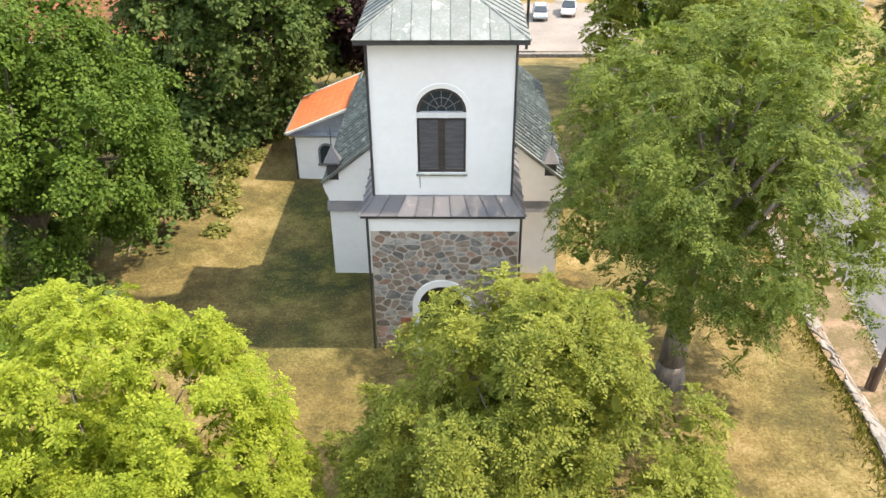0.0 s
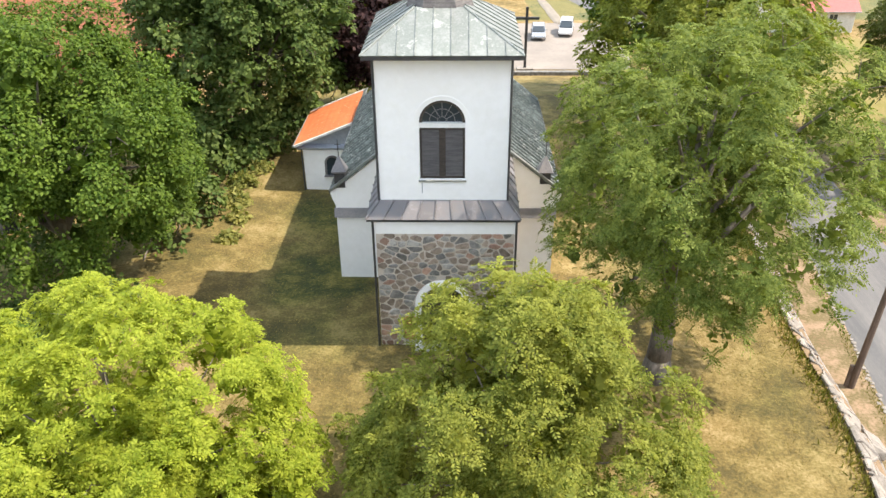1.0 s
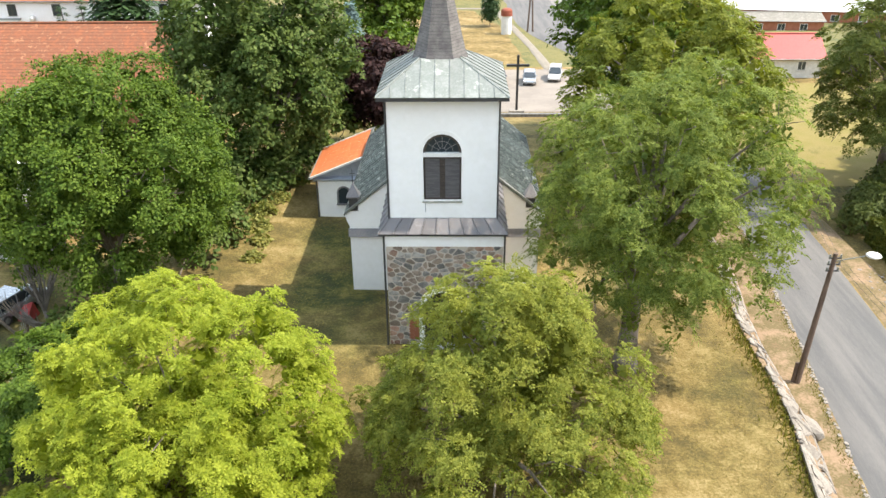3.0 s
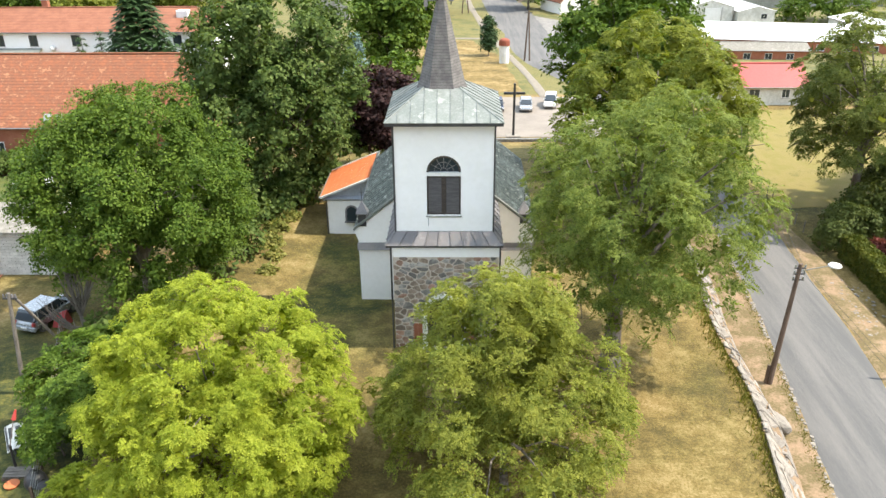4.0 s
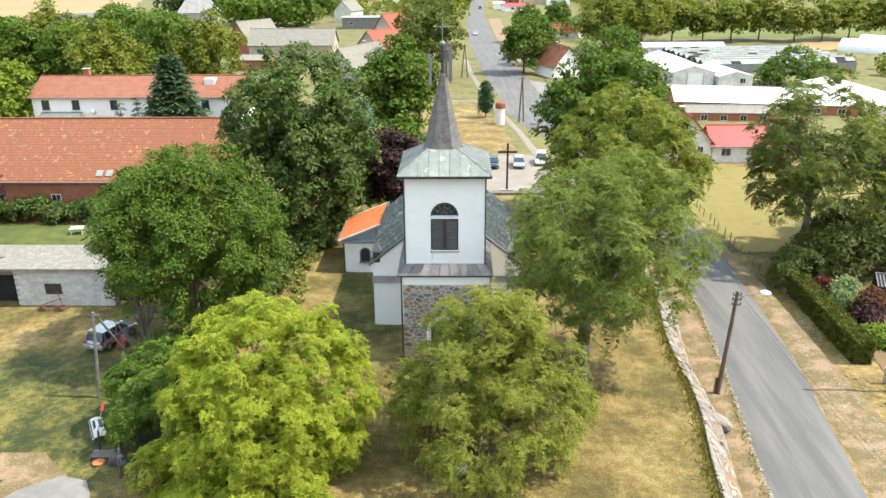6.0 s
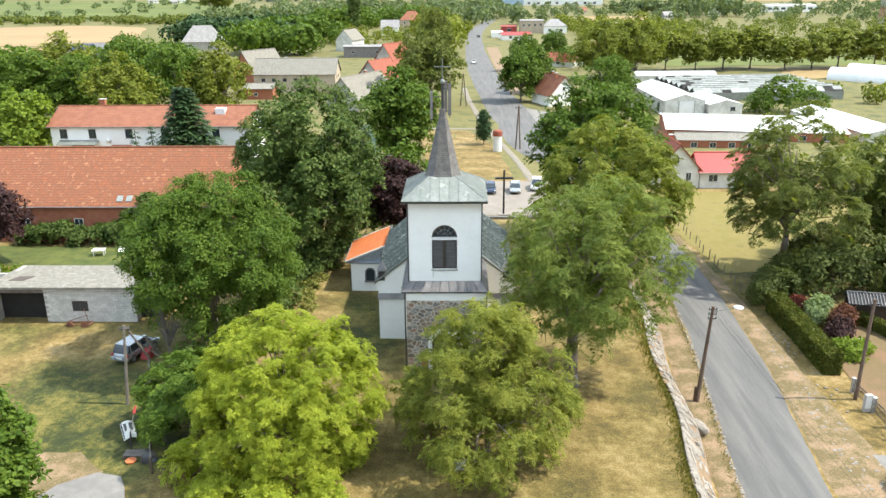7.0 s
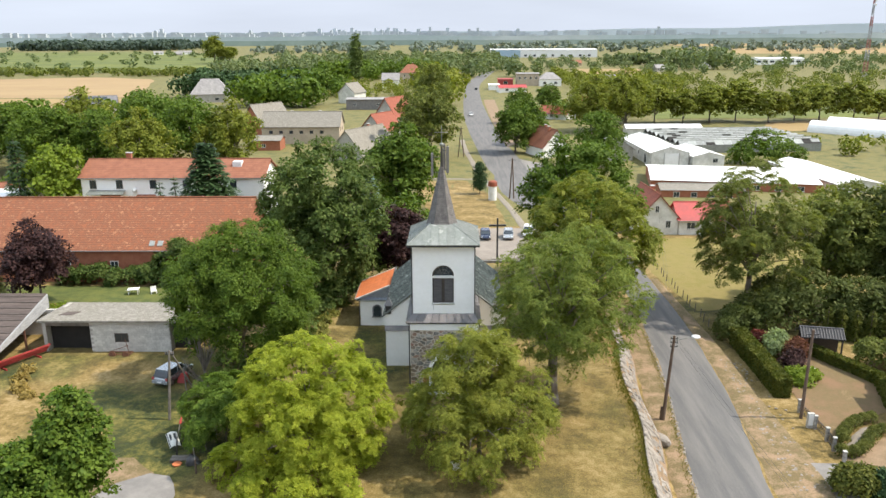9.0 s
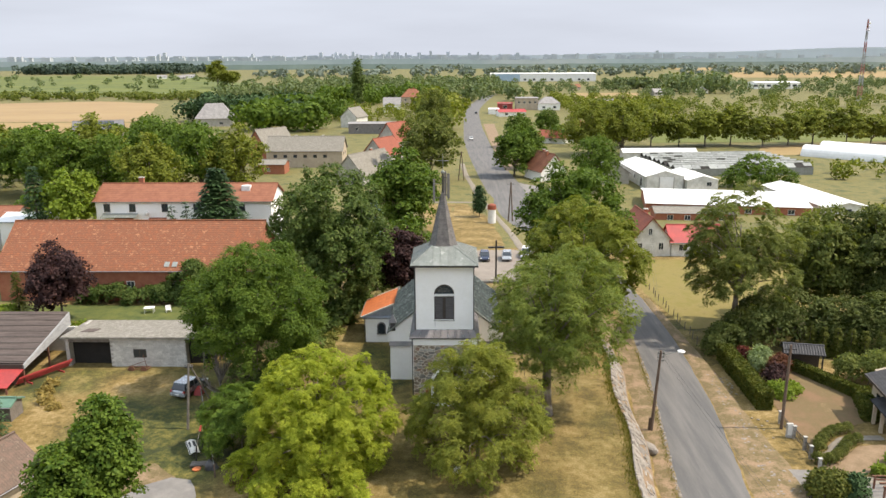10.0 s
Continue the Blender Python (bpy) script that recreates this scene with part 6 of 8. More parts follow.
for i, (x, y) in enumerate(runs):
    part("post", Build().box(x - 0.06, x + 0.06, y - 0.06, y + 0.06, ground_z(x, y) - 0.2, ground_z(x, y) + 1.25), POLE_WOOD, wirefence)
    if i:
        u, v = runs[i - 1]
        for h in (0.1, 0.4, 0.7, 1.0, 1.3):
            part("wire", Build().tube((u, v, ground_z(u, v) + h), (x, y, ground_z(x, y) + h - 0.04), 0.012, 0.012, 4), ZINC, wirefence)
whole("bench_box", Build().box(-0.42, 0.42, -0.22, 0.22, 0, 0.5).box(-0.46, 0.46, -0.26, 0.26, 0.5, 0.56), WHITE_PAINT, "small white painted wooden box under the ash", "box", (1.15, 14.6, 0.0), 15)
pallet = thing("wooden_crate", "low weathered wooden crate on the grass", "crate", (-21.3, 16.9, -0.78), 4)
for i in range(4):
    part("board", Build().box(-0.75, 0.75, -0.4 + 0.21 * i, -0.22 + 0.21 * i, 0.3, 0.34), GREY_WOOD, pallet)
for x in (-0.68, 0, 0.68):
    part("bearer", Build().box(x - 0.05, x + 0.05, -0.4, 0.41, 0, 0.3), GREY_WOOD, pallet)
part("side_board", Build().box(-0.75, 0.75, -0.46, -0.42, 0.02, 0.28), POLE_WOOD, pallet)
bag = Build().ball((0, 0, 0.5), 0.55, 12, 8, squash=1.1).ball((0.42, -0.2, 0.35), 0.42, 10, 6).ball((-0.1, 0.1, 0.98), 0.2, 8, 5)
whole("rubbish_sack", bag, DARK_METAL, "black plastic rubbish sacks", "sack", (-20.0, 16.0, -0.8), smooth=True)
whole("paper_sack", Build().ball((0, 0, 0.2), 0.36, 9, 6, squash=0.7).ball((0.25, 0.1, 0.18), 0.25, 8, 5, squash=0.7), WHITE_OLD, "crumpled white sack before the rubbish", "sack", (-19.4, 15.2, -0.8), smooth=True)
tub = Build().tube((0, 0, 0), (0, 0, 0.3), 0.26, 0.34, 14).tube((0, 0, 0.27), (0, 0, 0.32), 0.37, 0.37, 14)
whole("tub", tub, ORANGE_TILE, "orange plastic tub on the grass", "tub", (-21.25, 16.0, -0.76))
whole("garden_chair", Build().box(-0.35, 0.35, -0.3, 0.3, 0.4, 0.46).box(-0.35, 0.35, 0.26, 0.32, 0.46, 0.95).box(-0.33, -0.27, -0.28, -0.22, 0, 0.4).box(0.27, 0.33, -0.28, -0.22, 0, 0.4).box(-0.33, -0.27, 0.22, 0.28, 0, 0.4).box(0.27, 0.33, 0.22, 0.28, 0, 0.4),
      WHITE_PAINT, "white plastic garden chair on the grass", "chair", (-37.3, 54.2, 0.9), 30)
whole("garden_table", Build().box(-0.7, 0.7, -0.5, 0.5, 0.7, 0.76).box(-0.6, -0.52, -0.4, -0.32, 0, 0.7).box(0.52, 0.6, -0.4, -0.32, 0, 0.7).box(-0.6, -0.52, 0.32, 0.4, 0, 0.7).box(0.52, 0.6, 0.32, 0.4, 0, 0.7),
      WHITE_PAINT, "white plastic garden table on the grass", "table", (-39.8, 54.0, 0.9), 10)
house("small cottage with a weathered tiled roof", (-38.0, 11.5, -0.8), 70, 8, 6, 1.6, 3.9, TAN_RENDER, WEATHERED_TILE)
house("little hut with a green sheet roof", (-44, 26.5, -0.8), 0, 2.6, 2.2, 1.6, 2.1, GREY_WOOD, surface("green_sheet", (0.08, 0.17, 0.12, 1), (0.12, 0.22, 0.16, 1), 0.6, 0.6, 0.05, 8), name="hut", category="hut", over=0.2)
patch("yard", [(-25.5, 13.6), (-23, 14.9), (-21.4, 14.2), (-19.6, 11.5), (-20, 4), (-24, -4), (-31, -2)], PALE_ASPHALT, "pale gravelly drive into the yard", "driveway", lift=0.06)
patch("yard", [(-28, 17.4), (-25.4, 17.2), (-23.6, 15.9), (-22.6, 14.9), (-25, 11.6), (-30, 12)], VERGE, "bare sandy ground at the drive's end", "ground", lift=0.05)


# ---- garden to the east ----
patch("garden_lawn", [(36.0, 25.6), (37.2, 27.6), (40.0, 29.4), (44.2, 31.2), (45.7, 37.2), (42.4, 44.6), (39, 43), (36.2, 38), (35.9, 32)], LAWN_BROWN, "parched reddish-brown lawn", "lawn", lift=0.05)
ribbon("garden_path", [(35.1, 24.4), (36.9, 24.9), (38.2, 26.4), (40.0, 27.9), (44.0, 28.2)], [(35.1, 23.3), (36.9, 23.7), (38.2, 25.0), (40.2, 26.9), (44.0, 27.2)], PAVING, "pale winding paved garden path", lift=0.09, category="path")
patch("garden_bed", [(35.6, 21.0), (35.6, 22.4), (37.2, 22.6), (39.4, 24.9), (41, 26.0), (44.5, 26.2), (46, 20.5)], SAND, "sandy planting bed", "garden bed", lift=0.05)
patch("garden_bed", [(35, 19.6), (46, 17.5), (46, 18.9), (35.5, 20.6)], PAVING, "pale paved garden terrace", "terrace", lift=0.1, rough=0.1)


def leafy(name, label, spots, material, sprays, count, seed, category="bush", group="", scale=(0.7, 1.2), kind=""):
    """A bush or hedge of leaves over a few lumps ((x, y, z), radius); its foot lies at the first spot."""
    rng = np.random.default_rng(seed)
    x0, y0, z0 = spots[0][0]
    g = ground_z(x0, y0)
    lumps = [(np.array([x - x0, y - y0, z - g]), r) for (x, y, z), r in spots]
    centre = np.mean([c for c, _ in lumps], axis=0) - np.array([0, 0, 0.3])
    root = thing(name, label, category, (x0, y0, g), 0, group, kind)
    for c, r in lumps[:12]:
        part("stem", Build().tube((c[0] * 0.8, c[1] * 0.8, -0.1), tuple(c), 0.06, 0.02, 5), BARK, root)
    part("leaves", crown_mesh("leaves", rng, lumps, centre, sprays, count, material, lowest=-0.7, scale=scale), material, root)
    return root


def hedge(label, p, q, wide, tall, seed, count, material=LEAF_HEDGE):
    """A clipped hedge between two points: leaves lie close on a rounded box."""
    rng = np.random.default_rng(seed)
    p, q = np.array(p, float), np.array(q, float)
    L = np.linalg.norm(q - p)
    d = (q - p) / L
    g = ground_z(*p)
    root = thing("hedge", label, "hedge", (p[0], p[1], g), math.degrees(math.atan2(d[1], d[0])))
    w = wide / 2
    part("inner_growth", Build().box(0.1, L - 0.1, -w + 0.15, w - 0.15, -0.1, tall - 0.15), LEAF_DARK, root)
    u = rng.uniform(0, L, count)
    side = rng.random(count)
    v = np.where(side < 0.45, rng.uniform(-w, w, count), np.where(side < 0.72, -w, w)) + rng.normal(size=count) * 0.04
    z = np.where(side < 0.45, tall, rng.uniform(0.05, tall, count)) + rng.normal(size=count) * 0.05
    ends = rng.random(count) < 2 * w / (L + 2 * w) * 0.6
    u = np.where(ends, np.where(rng.random(count) < 0.5, 0, L), u)
    v = np.where(ends, rng.uniform(-w, w, count), v)
    z = np.where(ends, rng.uniform(0.05, tall, count), z)
    pos = np.stack([u, v, z], 1)
    a = unit(rng.normal(size=(count, 3)))
    b = unit(np.cross(a, rng.normal(size=(count, 3))))
    s = rng.uniform(0.10, 0.2, count)[:, None]
    quads = np.stack([pos - a * s, pos + b * s * 0.55, pos + a * s, pos - b * s * 0.55], 1)
    part("leaves", raw_mesh("leaves", quads.reshape(-1, 3), np.arange(count * 4).reshape(-1, 4), material), material, root)
    return root


hedge("long clipped green hedge along the lane", (34.65, 34.0), (35.0, 48.6), 1.6, 2.1, 51, 12000)
hedge("low clipped hedge at the lawn's edge", (42.4, 45.4), (46.3, 37.3), 1.0, 1.2, 52, 5000)
hedge("dense dark hedge by the garden house", (46.4, 37.0), (44.6, 31.2), 1.5, 1.6, 53, 3200)
BALL = []
for i, (x, y) in enumerate([(36.3, 24.7), (36.65, 25.5), (37.1, 26.2), (37.6, 26.8), (38.4, 27.6), (39.2, 28.2), (40.1, 28.6), (41.0, 28.9), (35.3, 22.7), (36.2, 22.5), (37.0, 22.9), (37.7, 23.6), (38.4, 24.4), (39.1, 25.2), (39.9, 26.1), (40.8, 26.5)]):
    if not BALL:
        BALL.append(leafy("box_ball", "round clipped box bush beside the garden path", [((x, y, -3.0), 0.55)], LEAF_HEDGE, [broad_spray(srng, 10, 0.14, 0.13) for _ in range(3)], 190, 61, group="clipped box bushes"))
    else:
        copy_thing(BALL[0], pose(x, y, ground_z(x, y), 0, 0, 40 * i))
leafy("bush", "broad rounded green bush by the drive", [((33.4, 17.2, -2.7), 1.3), ((34.2, 17.0, -2.6), 1.2), ((32.9, 16.9, -2.8), 1.0), ((33.6, 16.4, -2.5), 1.2)], LEAF_HEDGE, BROAD, 300, 62)
leafy("bush", "dark round evergreen bush by the drive", [((35.4, 16.2, -2.6), 1.0), ((35.5, 16.2, -1.9), 0.7)], LEAF_NEEDLE, BROAD, 160, 63)
leafy("bush", "wine-red barberry bush beside the lawn", [((38.2, 41.0, -2.7), 0.9), ((38.9, 41.5, -2.5), 0.9)], LEAF_COPPER, BROAD, 170, 64)
leafy("bush", "tall red-leaved smoke bush beside the lawn", [((39.8, 43.5, -2.4), 0.9), ((40.3, 44.0, -2.3), 0.9)], foliage("red_leaves", (0.08, 0.032, 0.02, 1), (0.15, 0.065, 0.04, 1), 0.3), BROAD, 260, 65)
leafy("bush", "round red-leaved barberry bush behind the hedge", [((37.2, 47.6, -2.6), 0.8)], foliage("dull_red_leaves", (0.09, 0.025, 0.022, 1), (0.17, 0.05, 0.04, 1), 0.3), BROAD, 150, 66)
leafy("bush", "spreading light green juniper on the lawn", [((37.4, 38.2, -3.1), 0.8), ((38.4, 38.0, -3.1), 0.8), ((39.4, 38.6, -3.2), 0.7), ((38.0, 37.2, -3.2), 0.7)], LEAF_LIME, BROAD, 260, 67)
leafy("bush", "pale variegated shrub behind the hedge", [((38.2, 45.6, -2.2), 1.0), ((38.8, 46.0, -1.8), 0.8), ((37.9, 44.9, -2.4), 0.8)], foliage("pale_leaves", (0.13, 0.18, 0.07, 1), (0.3, 0.36, 0.18, 1), 0.4), BROAD, 230, 68)
leafy("bush", "yellow-green flowering shrub behind the hedge", [((47.5, 41.5, -1.8), 1.6), ((49.5, 40.5, -1.4), 1.7), ((50.5, 42, -1.6), 1.5)], LEAF_WALNUT, BROAD, 480, 69)
leafy("bush", "low yellow-green shrub in the bed", [((42.5, 22.2, -3.0), 0.8), ((43.6, 22.4, -2.9), 0.8)], LEAF_LIME, BROAD, 160, 70)
leafy("bush", "small grassy shrub in the bed", [((40.0, 20.6, -3.25), 0.4)], LEAF_LIME, BROAD, 60, 71)
mailbox = thing("metre_cabinet", "pale grey electricity cabinet by the fence", "cabinet", (34.75, 27.9, -3.5))
part("body", Build().box(-0.3, 0.3, -0.18, 0.18, 0, 1.5), CONCRETE, mailbox)
part("door", Build().box(-0.26, 0.26, -0.2, -0.18, 0.3, 1.42), WHITE_PAINT, mailbox)
whole("beehive_box", Build().box(-0.35, 0.35, -0.35, 0.35, 0, 0.7).box(-0.42, 0.42, -0.42, 0.42, 0.7, 0.8), WHITE_PAINT, "small white box on the lawn", "box", (40.0, 39.6, -3.5), 20)
for i, (x, y) in enumerate(((35.0, 30.9), (35.1, 27.6), (35.15, 25.3), (34.95, 23.5), (34.7, 21.1))):
    post = thing("gate_post" if i > 2 else "fence_post", "stone fence post with a pale cap", "fence post", (x, y, -3.5), group="garden fence posts")
    part("shaft", Build().box(-0.13, 0.13, -0.13, 0.13, 0, 1.35), STONE_GREY, post)
    part("cap", Build().box(-0.17, 0.17, -0.17, 0.17, 1.35, 1.42), CONCRETE, post)
fence_pts = [(35.0, 30.9), (35.1, 27.6), (35.15, 25.3), (34.95, 23.5)]
for (x0, y0), (x1, y1) in zip(fence_pts, fence_pts[1:]):
    fence = thing("garden_fence", "low dark metal garden fence", "fence", (x0, y0, -3.5), math.degrees(math.atan2(y1 - y0, x1 - x0)), group="garden fence")
    L = math.hypot(x1 - x0, y1 - y0)
    for z in (0.3, 1.1):
        part("rail", Build().box(0.2, L - 0.2, -0.02, 0.02, z, z + 0.05), DARK_METAL, fence)
    for k in range(int(L / 0.16)):
        part("bar", Build().box(0.2 + k * 0.16, 0.225 + k * 0.16, -0.012, 0.012, 0.1, 1.2), DARK_METAL, fence)
board = thing("shelter", "small wooden garden shelter with a dark glazed tile roof", "shelter", (43.3, 45.0, -3.5), -12)
part("roof", Build().slab((-2.35, -0.9, 2.45), (2.35, -0.9, 2.45), (2.35, 0.5, 3.25), (-2.35, 0.5, 3.25), 0.12), SLATE_TILE, board)
part("roof", Build().slab((2.35, 1.5, 2.6), (-2.35, 1.5, 2.6), (-2.35, 0.5, 3.25), (2.35, 0.5, 3.25), 0.12), SLATE_TILE, board)
for k in range(16):
    x = -2.3 + k * 0.305
    part("tile_roll", Build().tube((x, -0.92, 2.49), (x, 0.5, 3.3), 0.055, 0.055, 5), GLAZED, board)
part("ridge_tile", Build().tube((-2.38, 0.5, 3.3), (2.38, 0.5, 3.3), 0.1, 0.1, 7), GLAZED, board)
for x in (-2.1, 2.1):
    for y in (-0.7, 1.3):
        part("post", Build().box(x - 0.08, x + 0.08, y - 0.08, y + 0.08, -0.1, 2.55), DARK_WOOD, board)
part("wall", Build().box(-2.0, 2.0, 1.25, 1.33, 0, 2.5), DARK_WOOD, board)
villa = thing("house", "modern tan house with dark glazed tile roofs and a porch", "house", (44.9, 24.0, -3.5), -8)
part("wall", Build().prism([(0, -0.2), (11, -0.2), (11, 4.4), (5.5, 6.2), (0, 4.4)], "y", 3.2, 11), TAN_RENDER, villa)
part("roof", Build().slab((-1.3, 10.0, 4.3), (-1.3, 2.4, 4.3), (5.5, 2.4, 6.5), (5.5, 10.0, 6.5), 0.2), SLATE_TILE, villa)
part("roof", Build().slab((12.3, 2.4, 4.3), (12.3, 10.0, 4.3), (5.5, 10.0, 6.5), (5.5, 2.4, 6.5), 0.2), SLATE_TILE, villa)
part("porch_roof", Build().slab((-1.6, 7.2, 2.6), (-1.6, 2.4, 2.6), (2.4, 2.4, 3.8), (2.4, 7.2, 3.8), 0.18), SLATE_TILE, villa)
for y in (2.8, 4.8, 6.8):
    part("porch_post", Build().box(-1.3, -1.0, y - 0.15, y + 0.15, -0.2, 2.6), TAN_RENDER, villa)
part("fascia", Build().box(-1.38, -1.3, 2.4, 10.0, 4.06, 4.3), DARK_WOOD, villa)
part("window", Build().box(-0.06, 0.0, 7.6, 9.0, 2.9, 3.8), GLASS, villa)
part("window", Build().box(-0.06, 0.0, 8.0, 9.6, 1.0, 2.3), GLASS, villa)
trellis = thing("pergola", "low brown timber pergola on the terrace", "pergola", (39.5, 17.2, -3.5))
for i in range(4):
    part("beam", Build().box(-1.5, 3.0, -0.8 + 0.6 * i, -0.68 + 0.6 * i, 1.2, 1.32), RUST, trellis)
for x in (-1.3, 2.8):
    for y in (-0.7, 1.0):
        part("post", Build().box(x - 0.07, x + 0.07, y - 0.07, y + 0.07, 0, 1.2), RUST, trellis)
# paddock fence beside the lane
for i in range(22):
    y = 54 + i * 1.9
    x = 33.4 + 0.15 * math.sin(y) - 0.018 * (y - 54)
    whole("fence_post", Build().tube((0, 0, -0.1), (0.03, 0, 1.15), 0.06, 0.05, 6), GREY_WOOD, "weathered wooden paddock fence post", "fence post", (x, y, ground_z(x, y)), group="paddock fence posts")

# stones strewn over the verge
vrng = random.Random(77)
pebble = Build().ball((0, 0, 0), 0.5, 6, 4, squash=0.6).mesh("stone", PALE_STONE)
verge = thing("stony_verge", "loose pale stones strewn along the lane's verge", "stones", (0, 0, 0))
for i in range(150):
    y = vrng.uniform(17, 44)
    x = 28.9 + (y - 17) * 0.09 + abs(vrng.gauss(0, 1.3))
    s = part("stone", pebble, PALE_STONE, verge)
    k = vrng.uniform(0.12, 0.42)
    s.matrix_basis = pose(x, y, ground_z(x, y) + 0.08, 0, 0, vrng.uniform(0, 360)) @ Matrix.Diagonal((k, k * 0.7, k * 0.5, 1))


# ---- fields and distance ----
patch("field", [(-480, 332), (-150, 331), (-146, 373), (-151, 397), (-205, 440), (-480, 442)], STRAW, "pale harvested field", "field", lift=0.15, rough=6, step=20)
patch("field", [(-520, 446), (-190, 446), (-262, 649), (-325, 680), (-430, 640), (-560, 560)], BROWN_FIELD, "brown ripe field", "field", lift=0.15, rough=6, step=20)
patch("field", [(-1100, 800), (-215, 760), (-300, 1130), (-560, 1650), (-1300, 1750)], GREEN_FIELD, "bright green crop field", "field", lift=0.15, rough=10, step=40)
patch("field", [(120, 268), (200, 268), (260, 330), (135, 300)], STRAW, "dry field beyond the tunnels", "field", lift=0.12, rough=3, step=10)
patch("field", [(92, 314), (225, 318), (240, 385), (98, 390)], GREEN_FIELD, "green meadow behind the row of trees", "field", lift=0.12, rough=3, step=15)
patch("field", [(590, 2030), (620, 2330), (1700, 3300), (3300, 3300), (2700, 2050)], STRAW, "pale field far off", "field", lift=0.3, rough=20, step=120)
patch("field", [(74, 3000), (611, 3350), (470, 2580), (105, 2256)], STRAW, "ripe field far off", "field", lift=0.3, rough=15, step=90)
patch("field", [(116, 700), (130, 806), (195, 800), (170, 689)], STRAW, "small dry field", "field", lift=0.2, rough=6, step=30)
patch("field", [(480, 1345), (725, 1300), (1700, 1290), (1800, 1780), (620, 1780)], STRAW, "second pale field far off", "field", lift=0.3, rough=20, step=90)
patch("grass", [(-46, 50.5), (-31.5, 50.5), (-31, 57.2), (-60, 57.2), (-60, 50.5)], LUSH, "green grass between shed and barn", "grass", lift=0.05, rough=0.8)
patch("grass", [(-2, 110), (4, 108), (11, 110), (9.5, 140), (4, 163), (-10, 163), (-6, 130)], CHURCHYARD, "sunburnt village green", "grass", lift=0.03, rough=0.5)
patch("grass", [(-9, 167.5), (3.5, 168), (0.5, 200), (-6, 200)], MEADOW, "greener part of the village green", "grass", lift=0.05, rough=0.5)
patch("grass", [(33.6, 60), (60, 62), (72, 96), (32.5, 99), (31.4, 80)], PADDOCK, "yellowing paddock", "paddock", lift=0.04, rough=0.6)
leafy("bush", "young yellow-green shoots round the tree's foot", [((-13.5, 10.6, 0.9), 1.6), ((-10.5, 9.6, 0.9), 1.6), ((-7.4, 10.4, 0.8), 1.5), ((-16, 13, 1.0), 1.7), ((-15.5, 17.5, 1.2), 1.7)], LEAF_YELLOW, FEATHER, 380, 48, scale=(0.9, 1.3))


def conifer(name, label, at, h, r, material, seed, tiers=16, per=26, size=0.5, group=""):
    """A spruce: whorls of drooping boughs that shorten towards the tip."""
    rng = np.random.default_rng(seed)
    root = thing(name, label, "conifer", at, 0, group)
    part("trunk", Build().tube((0, 0, -0.2), (0, 0, h * 0.97), 0.035 * h ** 0.8, 0.02, 8), BARK, root)
    quads = []
    for t in range(tiers):
        z = h * (0.06 + 0.92 * t / tiers)
        reach = r * (1 - t / tiers) ** 0.85 + 0.15
        for i in range(max(6, int(per * (1 - 0.6 * t / tiers)))):
            a = rng.uniform(0, 2 * math.pi)
            d = np.array([math.cos(a), math.sin(a), 0.0])
            side = np.array([-d[1], d[0], 0])
            k = reach * rng.uniform(0.75, 1.1)
            for s in np.linspace(0.3, 1.0, 4):
                base = d * k * s + np.array([0, 0, z - 0.22 * k * s * s + rng.normal() * 0.1])
                for g in (-1, 1):
                    out = unit(d * 0.7 + side * g * 0.7 + np.array([0, 0, -0.25]) + rng.normal(size=3) * 0.15) * size * rng.uniform(0.7, 1.2)
                    w = unit(np.cross(out, (0, 0, 1))) * size * 0.22
                    quads.append((base, base + out * 0.5 + w, base + out, base + out * 0.5 - w))
    q = np.array(quads)
    part("needles", raw_mesh("needles", q.reshape(-1, 3), np.arange(len(q) * 4).reshape(-1, 4), material), material, root)
    return root


# nearer trees and bushes, west side
tree("tree", "leafy young hornbeam in the yard", (-24.0, 5.8, -0.8), (6.6, 3.1, 5.0, 0, 0), LEAF_MAPLE, BROAD, 850, 21, radius=0.16, lobes=34, lobe=0.9, lowest=-0.95)
tree("tree", "shorter leafy hornbeam in the yard", (-25.8, 3.2, -0.8), (5.2, 3.0, 4.2, 0, 0), LEAF_MAPLE, BROAD, 700, 22, radius=0.14, lobes=30, lobe=0.9, lowest=-0.95)
leafy("bush", "green elder bush under the yellow-green tree", [((-19.2, 19.8, 1.9), 2.0), ((-17.8, 18.6, 2.8), 1.8), ((-19.6, 21.6, 2.7), 1.8), ((-17.4, 20.5, 2.0), 1.6), ((-19.6, 17.6, 1.4), 1.4), ((-20.6, 20.4, 2.2), 1.6), ((-18.6, 23.0, 2.6), 1.6)], LEAF_MAPLE, FEATHER, 420, 23, scale=(0.9, 1.4))
leafy("bush", "dark undergrowth below the maple", [((-20, 27, 1.0), 1.8), ((-18, 29.5, 1.2), 2.0), ((-22, 37, 1.2), 2.2), ((-17.5, 38, 1.3), 2.0), ((-16.5, 41.5, 1.0), 1.8), ((-19, 44, 1.8), 2.4)], LEAF_DARK, BROAD, 430, 24, scale=(0.9, 1.5))
leafy("bush", "dense dark bushes behind the sacristy", [((-17.5, 49, 1.6), 2.6), ((-14.6, 52.6, 1.8), 2.3), ((-12.4, 54.2, 2.4), 2.1), ((-15.4, 50.4, 0.8), 1.7), ((-12, 59, 3.2), 3.0), ((-20.5, 53, 2.4), 3.0), ((-9.5, 63, 2.6), 2.6), ((-24, 57, 2.5), 3.0)], LEAF_DARK, BROAD, 760, 25, scale=(1.0, 1.7))
